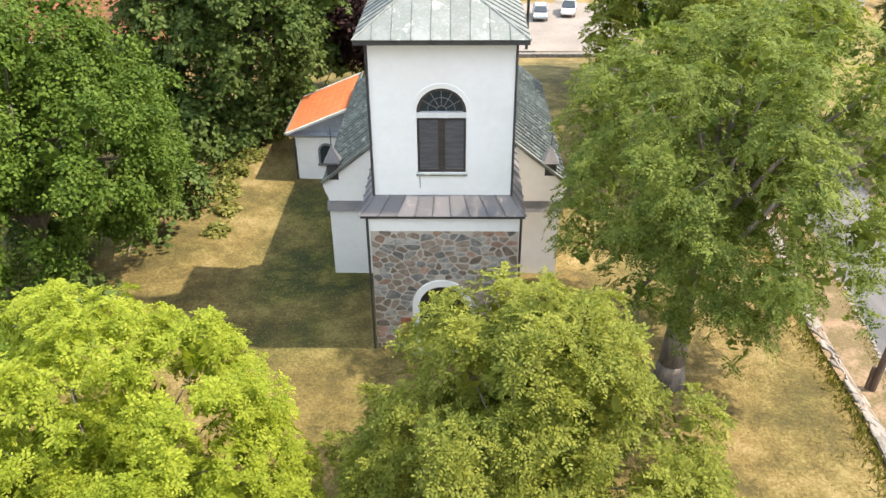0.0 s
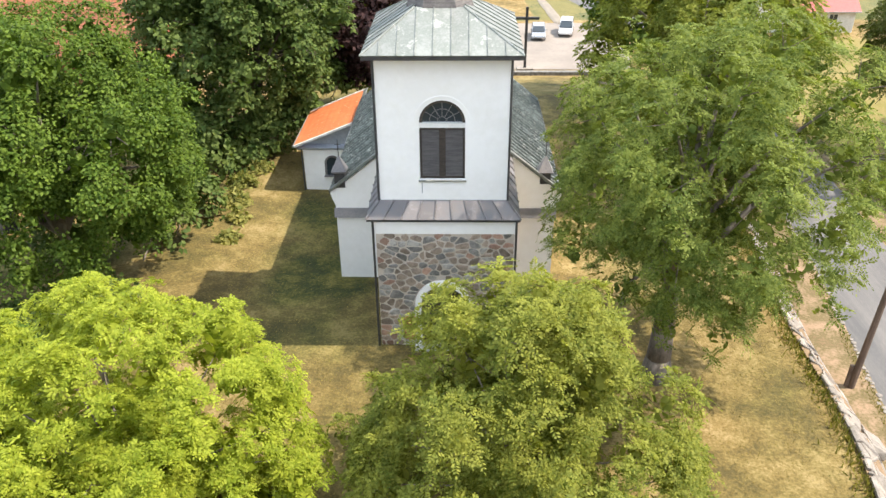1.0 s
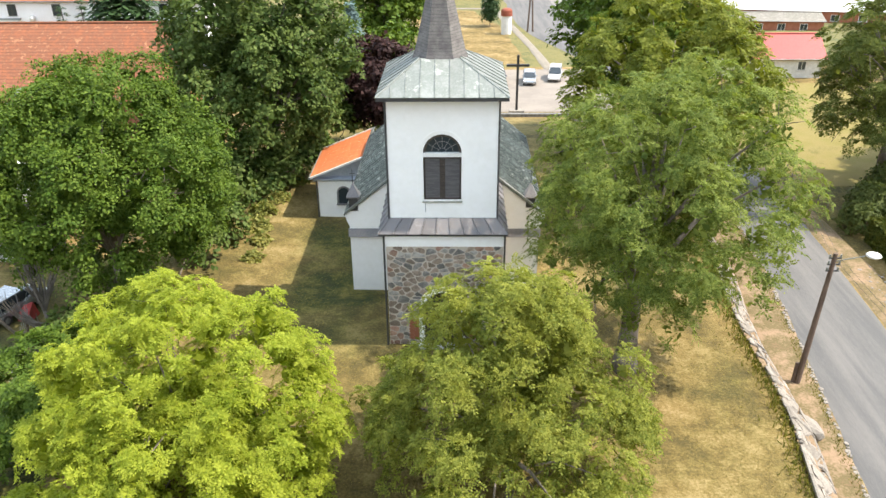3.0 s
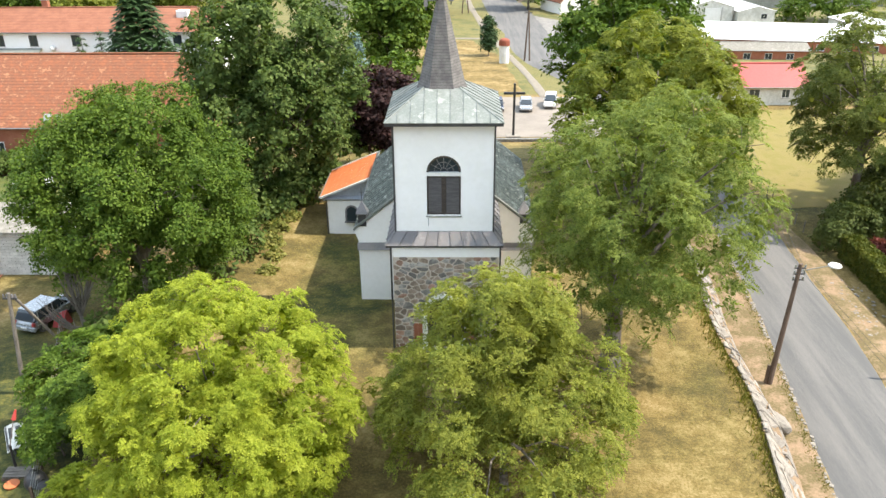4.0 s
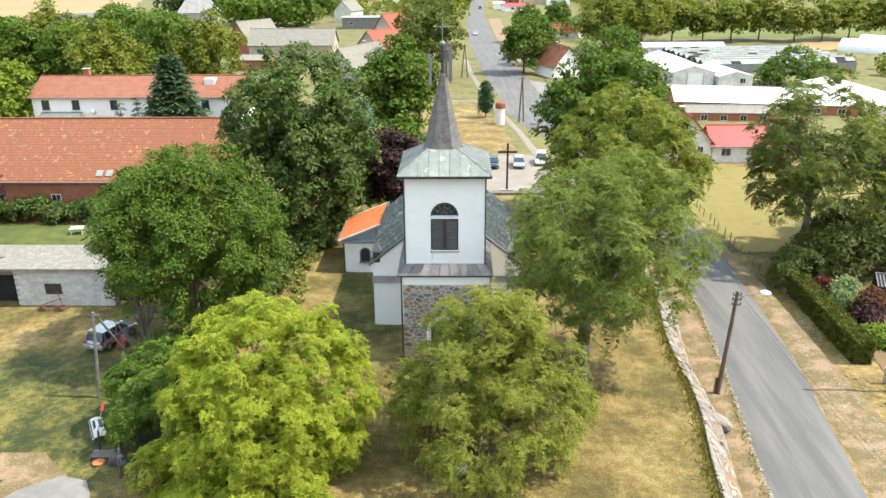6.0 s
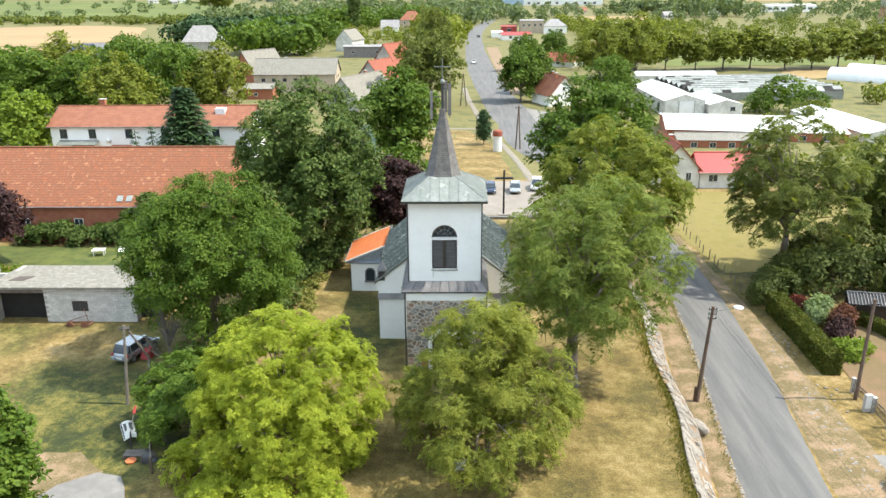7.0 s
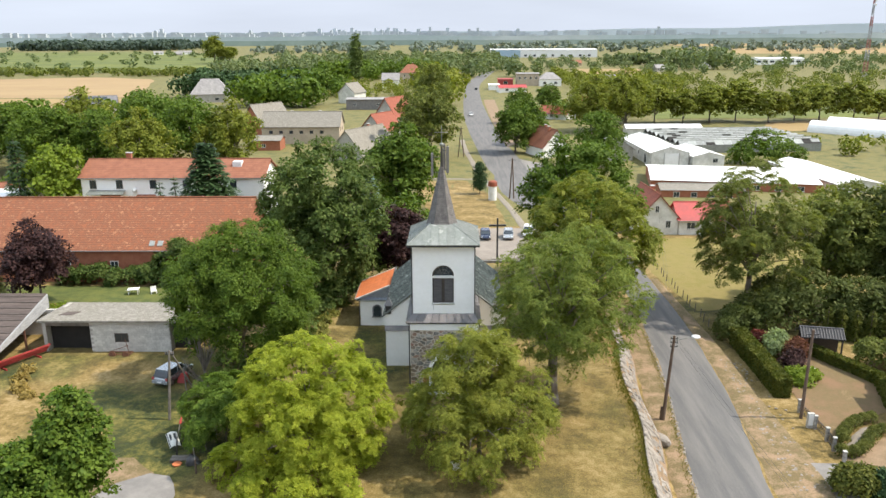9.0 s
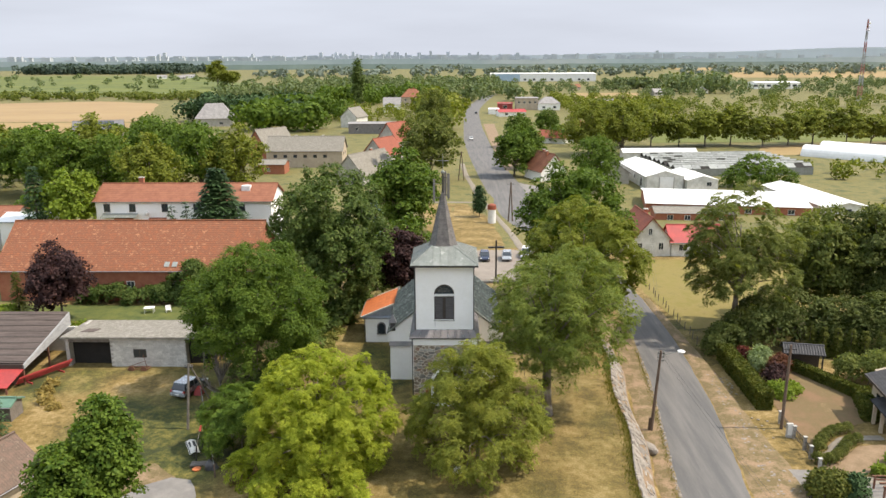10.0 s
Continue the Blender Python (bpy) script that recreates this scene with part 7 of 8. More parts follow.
leafy("weeds", "tall yellowish weeds along the churchyard's edge", [((-14.2, 44, -0.4), 0.8), ((-14.4, 46.5, -0.4), 0.8), ((-13.9, 49, -0.4), 0.7), ((-13.6, 41.5, -0.4), 0.6), ((-14.6, 51.5, -0.3), 0.8), ((-13.7, 39, -0.4), 0.5), ((-13.2, 53, -0.4), 0.6)], foliage("yellowing_weeds", (0.11, 0.135, 0.03, 1), (0.29, 0.27, 0.08, 1), 0.35), BROAD, 330, 26, category="weeds")
leafy("weeds", "yellowish weeds by the drive", [((-41.6, 30, -0.8), 0.6), ((-42.6, 32, -0.8), 0.6), ((-40.2, 28.6, -0.9), 0.45), ((-43, 34, -0.8), 0.5)], foliage("drying_leaves", (0.2, 0.15, 0.04, 1), (0.36, 0.27, 0.09, 1), 0.3), BROAD, 110, 27, category="weeds")
leafy("creeper", "green creeper covering the barn's foot", [((-50 + 2.1 * i, 58.3 - 0.2 * (i % 2), 1.7 + 0.3 * (i % 3)), 1.2) for i in range(7)], LEAF_DARK, BROAD, 620, 28, category="creeper")
leafy("creeper", "dense creeper climbing the barn's corner", [((-36, 58.2, 2.2), 1.6), ((-34.5, 58, 3.8), 1.9), ((-33, 57.8, 2.6), 1.9), ((-37.2, 58.4, 3.6), 1.4), ((-35, 58.2, 5.4), 1.5)], LEAF_DARK, BROAD, 560, 29, category="creeper")
tree("tree", "dark purple-leaved plum tree by the barn", (-49.5, 50, 0.6), (6.0, 4.0, 4.6, 0, 0), LEAF_COPPER, BROAD, 850, 30, radius=0.18, lobes=34, lobe=1.2, lowest=-0.9)
conifer("conifer", "slender dark green cypress in the garden", (-55.5, 51, 0.8), 7.0, 1.3, LEAF_HEDGE, 31, 20, 22, 0.35)
leafy("bush", "mixed green garden bushes behind the sheds", [((-56, 48.5, 1.6), 1.9), ((-52.5, 47.8, 0.6), 1.5), ((-49, 48, 0.6), 1.4), ((-46.5, 48.2, 0.4), 1.2), ((-60, 49, 1.6), 2.0)], LEAF_LIME, BROAD, 520, 32)
conifer("conifer", "dark conifer at the yard's edge", (-43.8, 22.5, -0.8), 8.4, 2.2, LEAF_NEEDLE, 33, 22, 26, 0.4)
conifer("conifer", "broad dark spruce before the white house", (-40.4, 89, -2.2), 18.5, 8.0, LEAF_NEEDLE, 34, 26, 60, 1.2)
conifer("conifer", "tall ragged spruce beside the white house", (-76.4, 96, -2.2), 18.0, 3.6, LEAF_NEEDLE, 35, 22, 24, 0.9)
for x, y, h, s in ((-50.2, 93, 11, 36), (-47.6, 93, 12, 37)):
    conifer("conifer", "small spruce before the white house", (x, y, -2.2), h, 1.9, LEAF_NEEDLE, s, 14, 14, 0.6, group="small spruces")
conifer("conifer", "blue-grey spruce between dark trees", (-15.6, 112, -3.7), 9.6, 2.3, LEAF_BLUE, 38, 20, 30, 0.9)
tree("thuja", "dark oval thuja on the village green", (6.9, 143, -4.5), (3.9, 1.5, 4.1, 0, 0), LEAF_NEEDLE, BROAD, 330, 39, stem=0.5, radius=0.12, lobes=30, lobe=0.9, lowest=-0.95, category="conifer")
tree("tree", "dense dark green bush-like tree on the green", (-10.2, 124, -3.9), (8.6, 8.8, 9.6, 0, 0), LEAF_MAPLE, BROAD_FAR, 1300, 40, stem=0.8, lobes=60, lobe=2.0, lowest=-0.9)
tree("tree", "light green birch-like tree by the house", (-71, 99, -2.0), (10.0, 5.6, 5.4, 0, 0), LEAF_LIME, BROAD_FAR, 330, 41, lobes=30, lobe=1.5, lowest=-0.9)
leafy("bush", "green bushes behind the nave", [((-8, 94, 2), 3.4), ((-4, 92, 0), 3.0), ((-12, 90, 1), 3.6), ((-13, 80, 1.5), 3.6), ((-10, 74, 1.0), 3.0), ((-16, 72, 3.0), 4.0), ((-22, 76, 4.0), 4.5)], LEAF_MAPLE, BROAD_FAR, 420, 42)
bare = thing("bare_tree", "leafless dead tree with thin grey twigs", "tree", (-21.7, 26.9, -0.8))
brng = random.Random(8)
fork = Vector((-0.85, 1.1, 3.0))
part("trunk", Build().tube((0, 0, -0.1), (-0.4, 0.6, 1.5), 0.17, 0.14, 8).tube((-0.4, 0.6, 1.45), fork, 0.14, 0.11, 8), GREY_WOOD, bare)
for i in range(17):
    twigs = Build()
    a = brng.uniform(0, 6.28)
    low = i < 5                               # a few long boughs reach out sideways
    lean_ = brng.uniform(1.2, 2.2) if low else brng.uniform(0.12, 0.55)
    p = Vector((-0.4, 0.6, 1.4 + 0.25 * i)) if low else fork
    if low:
        a = 2.6 + 0.35 * i
    d = Vector((math.cos(a) * lean_, math.sin(a) * lean_, 1)).normalized()
    r = 0.1
    for k in range(3 if low else 4):
        q = p + d * brng.uniform(0.7, 1.15)
        twigs.tube(p, q, r, r * 0.7, 5)
        for _ in range(3):
            e = (d + Vector((brng.uniform(-0.7, 0.7), brng.uniform(-0.7, 0.7), brng.uniform(0, 0.8)))).normalized()
            twigs.tube(q, q + e * brng.uniform(0.4, 1.0), r * 0.45, 0.01, 4)
        p, r = q, r * 0.7
        d = (d + Vector((brng.uniform(-0.25, 0.25), brng.uniform(-0.25, 0.25), 0.25))).normalized()
    part("bough", twigs, GREY_WOOD, bare)

# east side
tree("tree", "dense dark tree behind the garden", (53.4, 64, -3.5), (8.8, 6.6, 7.6, 0, 0), LEAF_WALNUT, BROAD, 800, 43, lobes=44, lobe=1.6, lowest=-0.95, scale=(1.1, 1.8))
tree("tree", "tall dark tree at the garden's back", (61, 62, -3.5), (9.8, 7.0, 8.4, 0, 0), LEAF_SHADE, BROAD, 800, 44, lobes=44, lobe=1.6, lowest=-0.95, scale=(1.1, 1.8))
leafy("bush", "dark bushes behind the garden shelter", [((52, 56, -1.0), 3.2), ((47, 57, -0.6), 3.4), ((57, 54, -0.4), 3.6), ((43, 58, -1.2), 3.0), ((62, 52, 0.5), 3.8), ((50, 52, -1.6), 2.4)], LEAF_SHADE, BROAD, 760, 45, scale=(0.9, 1.4))
leafy("bush", "deep green bushes filling the garden's back corner", [((54, 52, -1.6), 2.4), ((58, 58, -0.6), 3.4), ((65, 56, 0.0), 3.8), ((55, 47.5, -2.0), 1.8), ((60, 48, -1.2), 2.6), ((46, 61, -0.8), 3.0)], LEAF_SHADE, BROAD, 640, 49, scale=(0.9, 1.4))
leafy("bush", "dark yew at the lane's bend", [((34.4, 50.4, -2.2), 1.4), ((35.6, 51.4, -1.6), 1.7), ((37.0, 51.2, -1.8), 1.6)], LEAF_SHADE, BROAD, 420, 46)
leafy("bush", "tall dark shrubs behind the garden shelter", [((41, 52.5, -0.8), 2.6), ((44.5, 53, -0.4), 2.8), ((48, 53, 0.0), 3.0), ((52, 52.5, 0.2), 3.0), ((56, 52, 0.6), 3.2), ((39, 54.5, -1.2), 2.2)], LEAF_SHADE, BROAD, 620, 50, scale=(0.9, 1.4))
for i in range(9):
    conifer("thuja", "columnar thuja in the garden's back row", (46.5 + 1.5 * i, 50.4 - 0.5 * i, -3.5), 4.2, 0.9, LEAF_HEDGE, 70 + i % 3, 14, 16, 0.3, group="thuja row")
leafy("bush", "bushes beyond the paddock", [((66, 100, -0.6), 3.4), ((72, 106, 0.2), 4.0), ((79, 100, 0.8), 4.6), ((60, 104, -1.4), 2.8), ((86, 108, 0), 4.6), ((92, 98, 0.8), 5.0), ((70, 84, 1.0), 5.0), ((78, 78, 2), 5.5)], LEAF_OLIVE, BROAD_FAR, 520, 47)

# trees farther off, copied from a few grown ones
MID = [tree("tree", "green street tree with a rounded crown", (-7.2, 205, -5), (11.8, 12.0, 11.6, 0, 0), LEAF_WALNUT, BROAD_FAR, 1300, 81, stem=1.5, radius=0.4, lobes=40, lobe=2.2, lowest=-0.9),
       tree("tree", "green street tree with a rounded crown", (20.6, 213, -5), (8.4, 7.4, 8.4, 0, 0), LEAF_MAPLE, BROAD_FAR, 800, 82, stem=1.2, radius=0.4, lobes=40, lobe=1.8, lowest=-0.85),
       tree("tree", "large green tree at the village edge", (-95.5, 168, -5), (10.6, 9.6, 9.4, 0, 0), LEAF_MAPLE, BROAD_FAR, 650, 83, stem=1.4, radius=0.4, lobes=40, lobe=2.2, lowest=-0.95),
       tree("tree", "large olive-green tree at the village edge", (-59.5, 168, -5), (11.0, 9.4, 9.9, 0, 0), LEAF_OLIVE, BROAD_FAR, 650, 84, stem=1.4, radius=0.4, lobes=40, lobe=2.2, lowest=-0.95)]
for i, (kind, x, y, wide, high) in enumerate([
        (2, -124, 178, 1.1, 1.05), (2, -108, 166, 1.0, 1.05), (3, -77, 152, 1.0, 0.95), (2, -70, 172, 1.1, 1.12), (3, -140, 190, 1.2, 1.05), (2, -86, 186, 1.15, 1.12),
        (3, -112, 196, 1.2, 1.05), (3, 54, 268, 1.25, 1.0), (3, 68, 272, 1.3, 1.12), (2, 43, 186, 0.85, 0.85), (0, -9, 328, 0.85, 1.1), (1, 29, 298, 1.0, 0.9), (1, 27, 232, 0.9, 0.9),
        (1, 47, 352, 0.9, 0.8), (3, -150, 172, 1.0, 0.95), (2, -165, 195, 1.2, 1.0), (3, -178, 215, 1.25, 1.0), (2, -98, 214, 1.15, 1.1)]):
    c = copy_thing(MID[kind], pose(x, y, -5, 0, 0, 53 * i))
    c.scale = (wide, wide, high)
FAR = [tree("tree", "far green tree in a row", (74, 296, -5), (9.6, 7.6, 8.4, 0, 0), LEAF_OLIVE, BROAD_FARTHER, 420, 91, stem=2.0, radius=0.35, lobes=28, lobe=2.1, lowest=-0.85, limbs=8, group="row of field trees"),
       tree("tree", "far green tree in a row", (86, 297, -5), (9.4, 7.8, 8.4, 0, 0), LEAF_OLIVE, BROAD_FARTHER, 420, 92, stem=2.0, radius=0.35, lobes=28, lobe=2.1, lowest=-0.85, limbs=8, group="row of field trees")]
for i in range(16):
    c = copy_thing(FAR[i % 2], pose(98 + 12.2 * i, 296 + 0.4 * i + 3 * (i % 3), -5, 0, 0, 47 * i))
    k = 0.82 + 0.08 * ((i * 7) % 4)
    c.scale = (k * 1.12, k * 1.12, k * 0.92)
poplar = tree("tree", "tall narrow dark poplar", (-74, 565, -5), (19.5, 5.0, 18.5, 0, 0), LEAF_DARK, BROAD_FARTHER, 520, 93, radius=0.5, lobes=50, lobe=2.6, lowest=-0.95, scale=(0.9, 1.4))


def wood(name, label, area, count, high, material, seed, leaves=90, size=1.2, shape=1.0):
    """Far trees as one mass: crowns of leaf sprays at random spots of an area (x0, x1, y0, y1)."""
    rng = np.random.default_rng(seed)
    x0, x1, y0, y1 = area
    x, y = rng.uniform(x0, x1, count), rng.uniform(y0, y1, count)
    h = high * rng.uniform(0.6, 1.15, count)
    r = h * rng.uniform(0.38, 0.55, count) * shape
    d = unit(rng.normal(size=(count, leaves, 3)) + np.array([0, 0, 0.35]))
    lump = 1 + 0.25 * np.sin(d[..., 0] * 5 + x[:, None]) * np.sin(d[..., 1] * 5 + y[:, None]) + rng.normal(size=(count, leaves)) * 0.08
    pos = np.stack([x[:, None] + d[..., 0] * r[:, None] * lump, y[:, None] + d[..., 1] * r[:, None] * lump, -5 + h[:, None] * 0.55 + d[..., 2] * h[:, None] * 0.45 * lump], -1).reshape(-1, 3)
    n = len(pos)
    normal = unit(d.reshape(-1, 3) + rng.normal(size=(n, 3)) * 0.5)
    a = unit(np.cross(normal, rng.normal(size=(n, 3))))
    b = np.cross(normal, a)
    s = (np.repeat(r, leaves) * rng.uniform(0.16, 0.3, n) * size)[:, None]
    q = np.stack([pos - a * s, pos + b * s * 0.7, pos + a * s, pos - b * s * 0.7], 1)
    return whole(name, raw_mesh(name, q.reshape(-1, 3), np.arange(n * 4).reshape(-1, 4), material), material, label, "wood", kind="stuff")


# Pale bluish leaves: aerial haze is mixed into their base colour
DISTANT = foliage("haze_tinted_woodland", (0.13, 0.165, 0.145, 1), (0.185, 0.22, 0.185, 1), 0.2)
wood("wood", "belt of dark mixed trees before the field", (-290, -100, 200, 290), 105, 11, LEAF_MAPLE, 101, 260, 0.75)
wood("wood", "dark conifers and trees beside the grey house", (-172, -92, 436, 480), 55, 15, LEAF_NEEDLE, 102, 200, 0.8)
wood("wood", "garden trees along the street's west side", (-116, -70, 372, 470), 46, 14, LEAF_MAPLE, 103, 220, 0.8)
wood("wood", "trees between the houses", (-120, -8, 600, 680), 60, 14, LEAF_MAPLE, 104, 120, 0.9)
wood("wood", "fruit trees in the gardens", (-90, -20, 420, 560), 46, 6, LEAF_OLIVE, 121, 110, 0.9)
wood("wood", "trees at the street's far end", (-30, 8, 380, 620), 30, 13, LEAF_OLIVE, 105, 100)
wood("wood", "trees behind the shops", (78, 140, 400, 620), 60, 9, LEAF_OLIVE, 106, 150, 0.9)
wood("wood", "bushy land beyond the tree row", (100, 400, 420, 620), 150, 8, LEAF_WALNUT, 107, 110, 0.9)
wood("wood", "scrub and trees in the middle distance", (40, 560, 640, 1050), 190, 9, LEAF_HAZE, 108, 80, 1.2)
wood("wood", "long dark hedge of trees", (178, 242, 895, 912), 60, 12, LEAF_HAZE, 123, 60, 1.2)
wood("wood", "group of dark trees on the plain", (225, 290, 760, 860), 30, 18, LEAF_HAZE, 124, 90, 1.0)
wood("wood", "scrub on the plain", (-230, 60, 650, 1150), 330, 12, LEAF_HAZE, 109, 80, 1.2)
wood("wood", "scrub along the fields", (-640, -240, 690, 770), 170, 6, LEAF_WALNUT, 110, 50, 1.5, 1.6)
wood("wood", "scattered scrub in the green field", (-1000, -280, 800, 1600), 120, 7, LEAF_HAZE, 125, 40, 1.5, 1.6)
# Dark leaves, blued in colour to give the far woods some haze
FAR_WOOD = foliage("haze_blued_dark_woodland", (0.050, 0.080, 0.066, 1), (0.085, 0.118, 0.092, 1), 0.2)
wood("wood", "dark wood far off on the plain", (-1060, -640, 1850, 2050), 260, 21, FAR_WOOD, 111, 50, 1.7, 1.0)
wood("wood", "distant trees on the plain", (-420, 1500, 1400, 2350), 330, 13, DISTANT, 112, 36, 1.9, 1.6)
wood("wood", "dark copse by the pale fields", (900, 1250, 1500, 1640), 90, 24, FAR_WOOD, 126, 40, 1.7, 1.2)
for i, k in enumerate((1.85, 1.3)):
    c = copy_thing(FAR[i % 2], pose(-316 + 17 * i, 1012 + 9 * i, -5, 0, 0, 80 * i))
    c.scale = (k * 1.1, k * 1.1, k)
wood("wood", "garden trees between street and nursery", (44, 84, 300, 345), 22, 8, LEAF_MAPLE, 119, 200, 0.7)
leafy("bush", "big dark rounded bush before the greenhouse", [((88, 190, -2.5), 4.8), ((92, 192, -0.6), 5.2), ((96, 190, -2), 4.8), ((84.5, 190, -3), 3.6), ((99.5, 188, -3), 3.6), ((93, 187, -2), 4)], LEAF_MAPLE, BROAD_FAR, 420, 122)
wood("wood", "hedgerow bushes by the polytunnels", (112, 190, 205, 235), 26, 5, LEAF_OLIVE, 114, 70)
wood("wood", "trees at the plain's east side", (400, 950, 560, 1100), 120, 10, LEAF_HAZE, 115, 70, 1.3)
wood("wood", "woodland west of the village", (-420, -240, 200, 345), 70, 12, LEAF_MAPLE, 116, 70, 1.3)
wood("wood", "gardens west of the barn", (-150, -85, 60, 150), 44, 8, LEAF_MAPLE, 117, 200, 0.7)
wood("wood", "trees east of the nursery", (120, 260, 60, 170), 60, 10, LEAF_MAPLE, 118, 150, 0.8)
# the horizon: woods and rises one behind the other, with the city before the last; haze is painted into their colours
def ridge_line(name, y, low, high, rough, seed, material, label, west=-4300, east=4300, rise=0.0):
    """A far rise with an uneven wooded top; rise lifts its eastern half."""
    b = Build()
    n = 260
    tops = []
    for i in range(n + 1):
        x = west + (east - west) * i / n
        k = 0.5 + 0.5 * noise.noise((x / 620, seed, 0)) + rough * noise.noise((x / 55, seed, 3)) + 0.5 * rough * noise.noise((x / 17, seed, 6))
        tops.append((x, low + (high - low) * k + rise * ease(300, 2600, x)))
    for (x0, z0), (x1, z1) in zip(tops, tops[1:]):
        b.add([(x0, y, -6), (x1, y, -6), (x1, y + 3, z1), (x0, y + 3, z0), (x1, y + 6, -6), (x0, y + 6, -6)], [(0, 1, 2, 3), (3, 2, 4, 5)])
    return whole(name, b, material, label, "hills", kind="structure")


# Base colours hold the haze: paler and bluer with each layer
HAZE_NEAR = surface("haze_tinted_green_woods", (0.165, 0.225, 0.205, 1), (0.22, 0.28, 0.25, 1), 120, 1.0, 0.0, 6, worldly=True)
HAZE_MID = surface("haze_tinted_blue_green_woods", (0.30, 0.37, 0.385, 1), (0.36, 0.43, 0.445, 1), 160, 1.0, 0.0, 6, worldly=True)
HAZE_FAR = surface("haze_tinted_rises", (0.47, 0.54, 0.60, 1), (0.51, 0.58, 0.64, 1), 260, 1.0, 0.0, 6, worldly=True)
CITY = surface("haze_tinted_walls", (0.38, 0.43, 0.475, 1), (0.50, 0.54, 0.575, 1), 40, 1.0, 0.0, 6, worldly=True)
ridge_line("backdrop", 2480, 3, 17, 0.16, 2, HAZE_NEAR, "far belt of woods in painted haze")
ridge_line("backdrop", 3050, 12, 29, 0.12, 8, HAZE_MID, "farther woods in painted blue-green haze")
ridge_line("backdrop", 4420, 30, 46, 0.05, 14, HAZE_FAR, "rises on the horizon in painted pale blue haze", rise=30)
crng = random.Random(12)
city = Build()
for i in range(420):
    x, y = crng.gauss(-500, 1050), crng.uniform(3450, 4100)
    w, h = crng.uniform(12, 52), crng.choice((16, 20, 23, 26, 29, 32, 36, 40))
    city.box(x, x + w, y, y + 14, -5, h)
for i in range(34):
    x, y = crng.gauss(-350, 520), crng.uniform(3500, 4000)
    city.box(x, x + crng.uniform(8, 16), y, y + 14, -5, crng.uniform(38, 57))
whole("city", city, CITY, "blocks of a city on the horizon, paled by painted haze", "city", kind="stuff")

# ---- small stones, last ----
def boulder(name, seed, material, flat=1.0, fine=1):
    bm = bmesh.new()
    bmesh.ops.create_icosphere(bm, subdivisions=fine, radius=0.5)
    rng = random.Random(seed)
    for v in bm.verts:
        v.co *= rng.uniform(0.78, 1.12)
        v.co.x = max(-0.42, min(0.42, v.co.x))
        v.co.z = max(-0.36, min(0.36, v.co.z)) * flat
    me = bpy.data.meshes.new(name)
    bm.to_mesh(me)
    bm.free()
    me.materials.append(material)
    return me


rock = whole("boulder", boulder("boulder", 300, PALE_STONE, fine=2), PALE_STONE, "large flat pale boulder lying below the bank", "boulder", (19.75, 24.9, -3.05), 118)
rock.scale = (3.2, 1.25, 1.1)

qrng = random.Random(21)


def clip(poly, px, pz, nx, nz):
    """The part of a polygon on the near side of the line through p with the normal n."""
    out = []
    for i, (x, z) in enumerate(poly):
        u, w = poly[(i + 1) % len(poly)]
        d0, d1 = (x - px) * nx + (z - pz) * nz, (u - px) * nx + (w - pz) * nz
        if d0 <= 0:
            out.append((x, z))
        if d0 * d1 < 0:
            k = d0 / (d0 - d1)
            out.append((x + (u - x) * k, z + (w - z) * k))
    return out


def rubble(x0, x1, z0, z1, wide, high, rng):
    """Outlines of fitted stones: each keeps the ground that lies nearest to its own middle."""
    seeds = []
    rows = int((z1 - z0) / high)
    for j in range(rows + 1):
        cols = int((x1 - x0) / wide)
        for i in range(cols + 1):
            if rng.random() < 0.14:
                continue
            seeds.append((x0 + (i + 0.5 * (j % 2) + rng.uniform(-0.42, 0.42)) * wide, z0 + (j + 0.5 + rng.uniform(-0.4, 0.4)) * high))
    for i, (x, z) in enumerate(seeds):
        if not (x0 < x < x1 and z0 < z < z1):
            continue
        gap = rng.uniform(0.016, 0.045)
        poly = [(x0, z0), (x1, z0), (x1, z1), (x0, z1)]
        for k, (u, w) in enumerate(seeds):
            dx, dz = u - x, (w - z) * 1.35
            if k == i or abs(dx) > 1.6 or abs(dz) > 1.6:
                continue
            d = math.hypot(dx, dz)
            nx, nz = (u - x) / d, (w - z) * 1.82 / d
            m = math.hypot(nx, nz)
            nx, nz = nx / m, nz / m
            poly = clip(poly, (x + u) / 2 - nx * gap, (z + w) / 2 - nz * gap, nx, nz)
        if len(poly) > 2:
            yield x, z, poly


def on_bank(u, y):
    """The bank's stony face: level on top, steep on the lane's side."""
    return bank_x(y) + u, y, ground_z(bank_x(y) + min(u, 0.8), y) + (0.14 if u < 1.2 else 0.14 - 1.4 * (u - 1.2))


bank = thing("stone_bank", "bank of pale rough stone slabs with cracks between, below the churchyard", "retaining wall", (0, 0, 0))
bed = Build()
cols = (-0.15, 0.2, 0.6, 1.0, 1.2, 1.75)
bed.add([(x, y, z - 0.05) for y in np.arange(2, 61.5, 0.5) for x, y, z in (on_bank(u, y) for u in cols)],
        [(j * 6 + i, j * 6 + i + 1, j * 6 + i + 7, j * 6 + i + 6) for j in range(118) for i in range(5)])
part("mortar_bed", bed, SAND, bank)
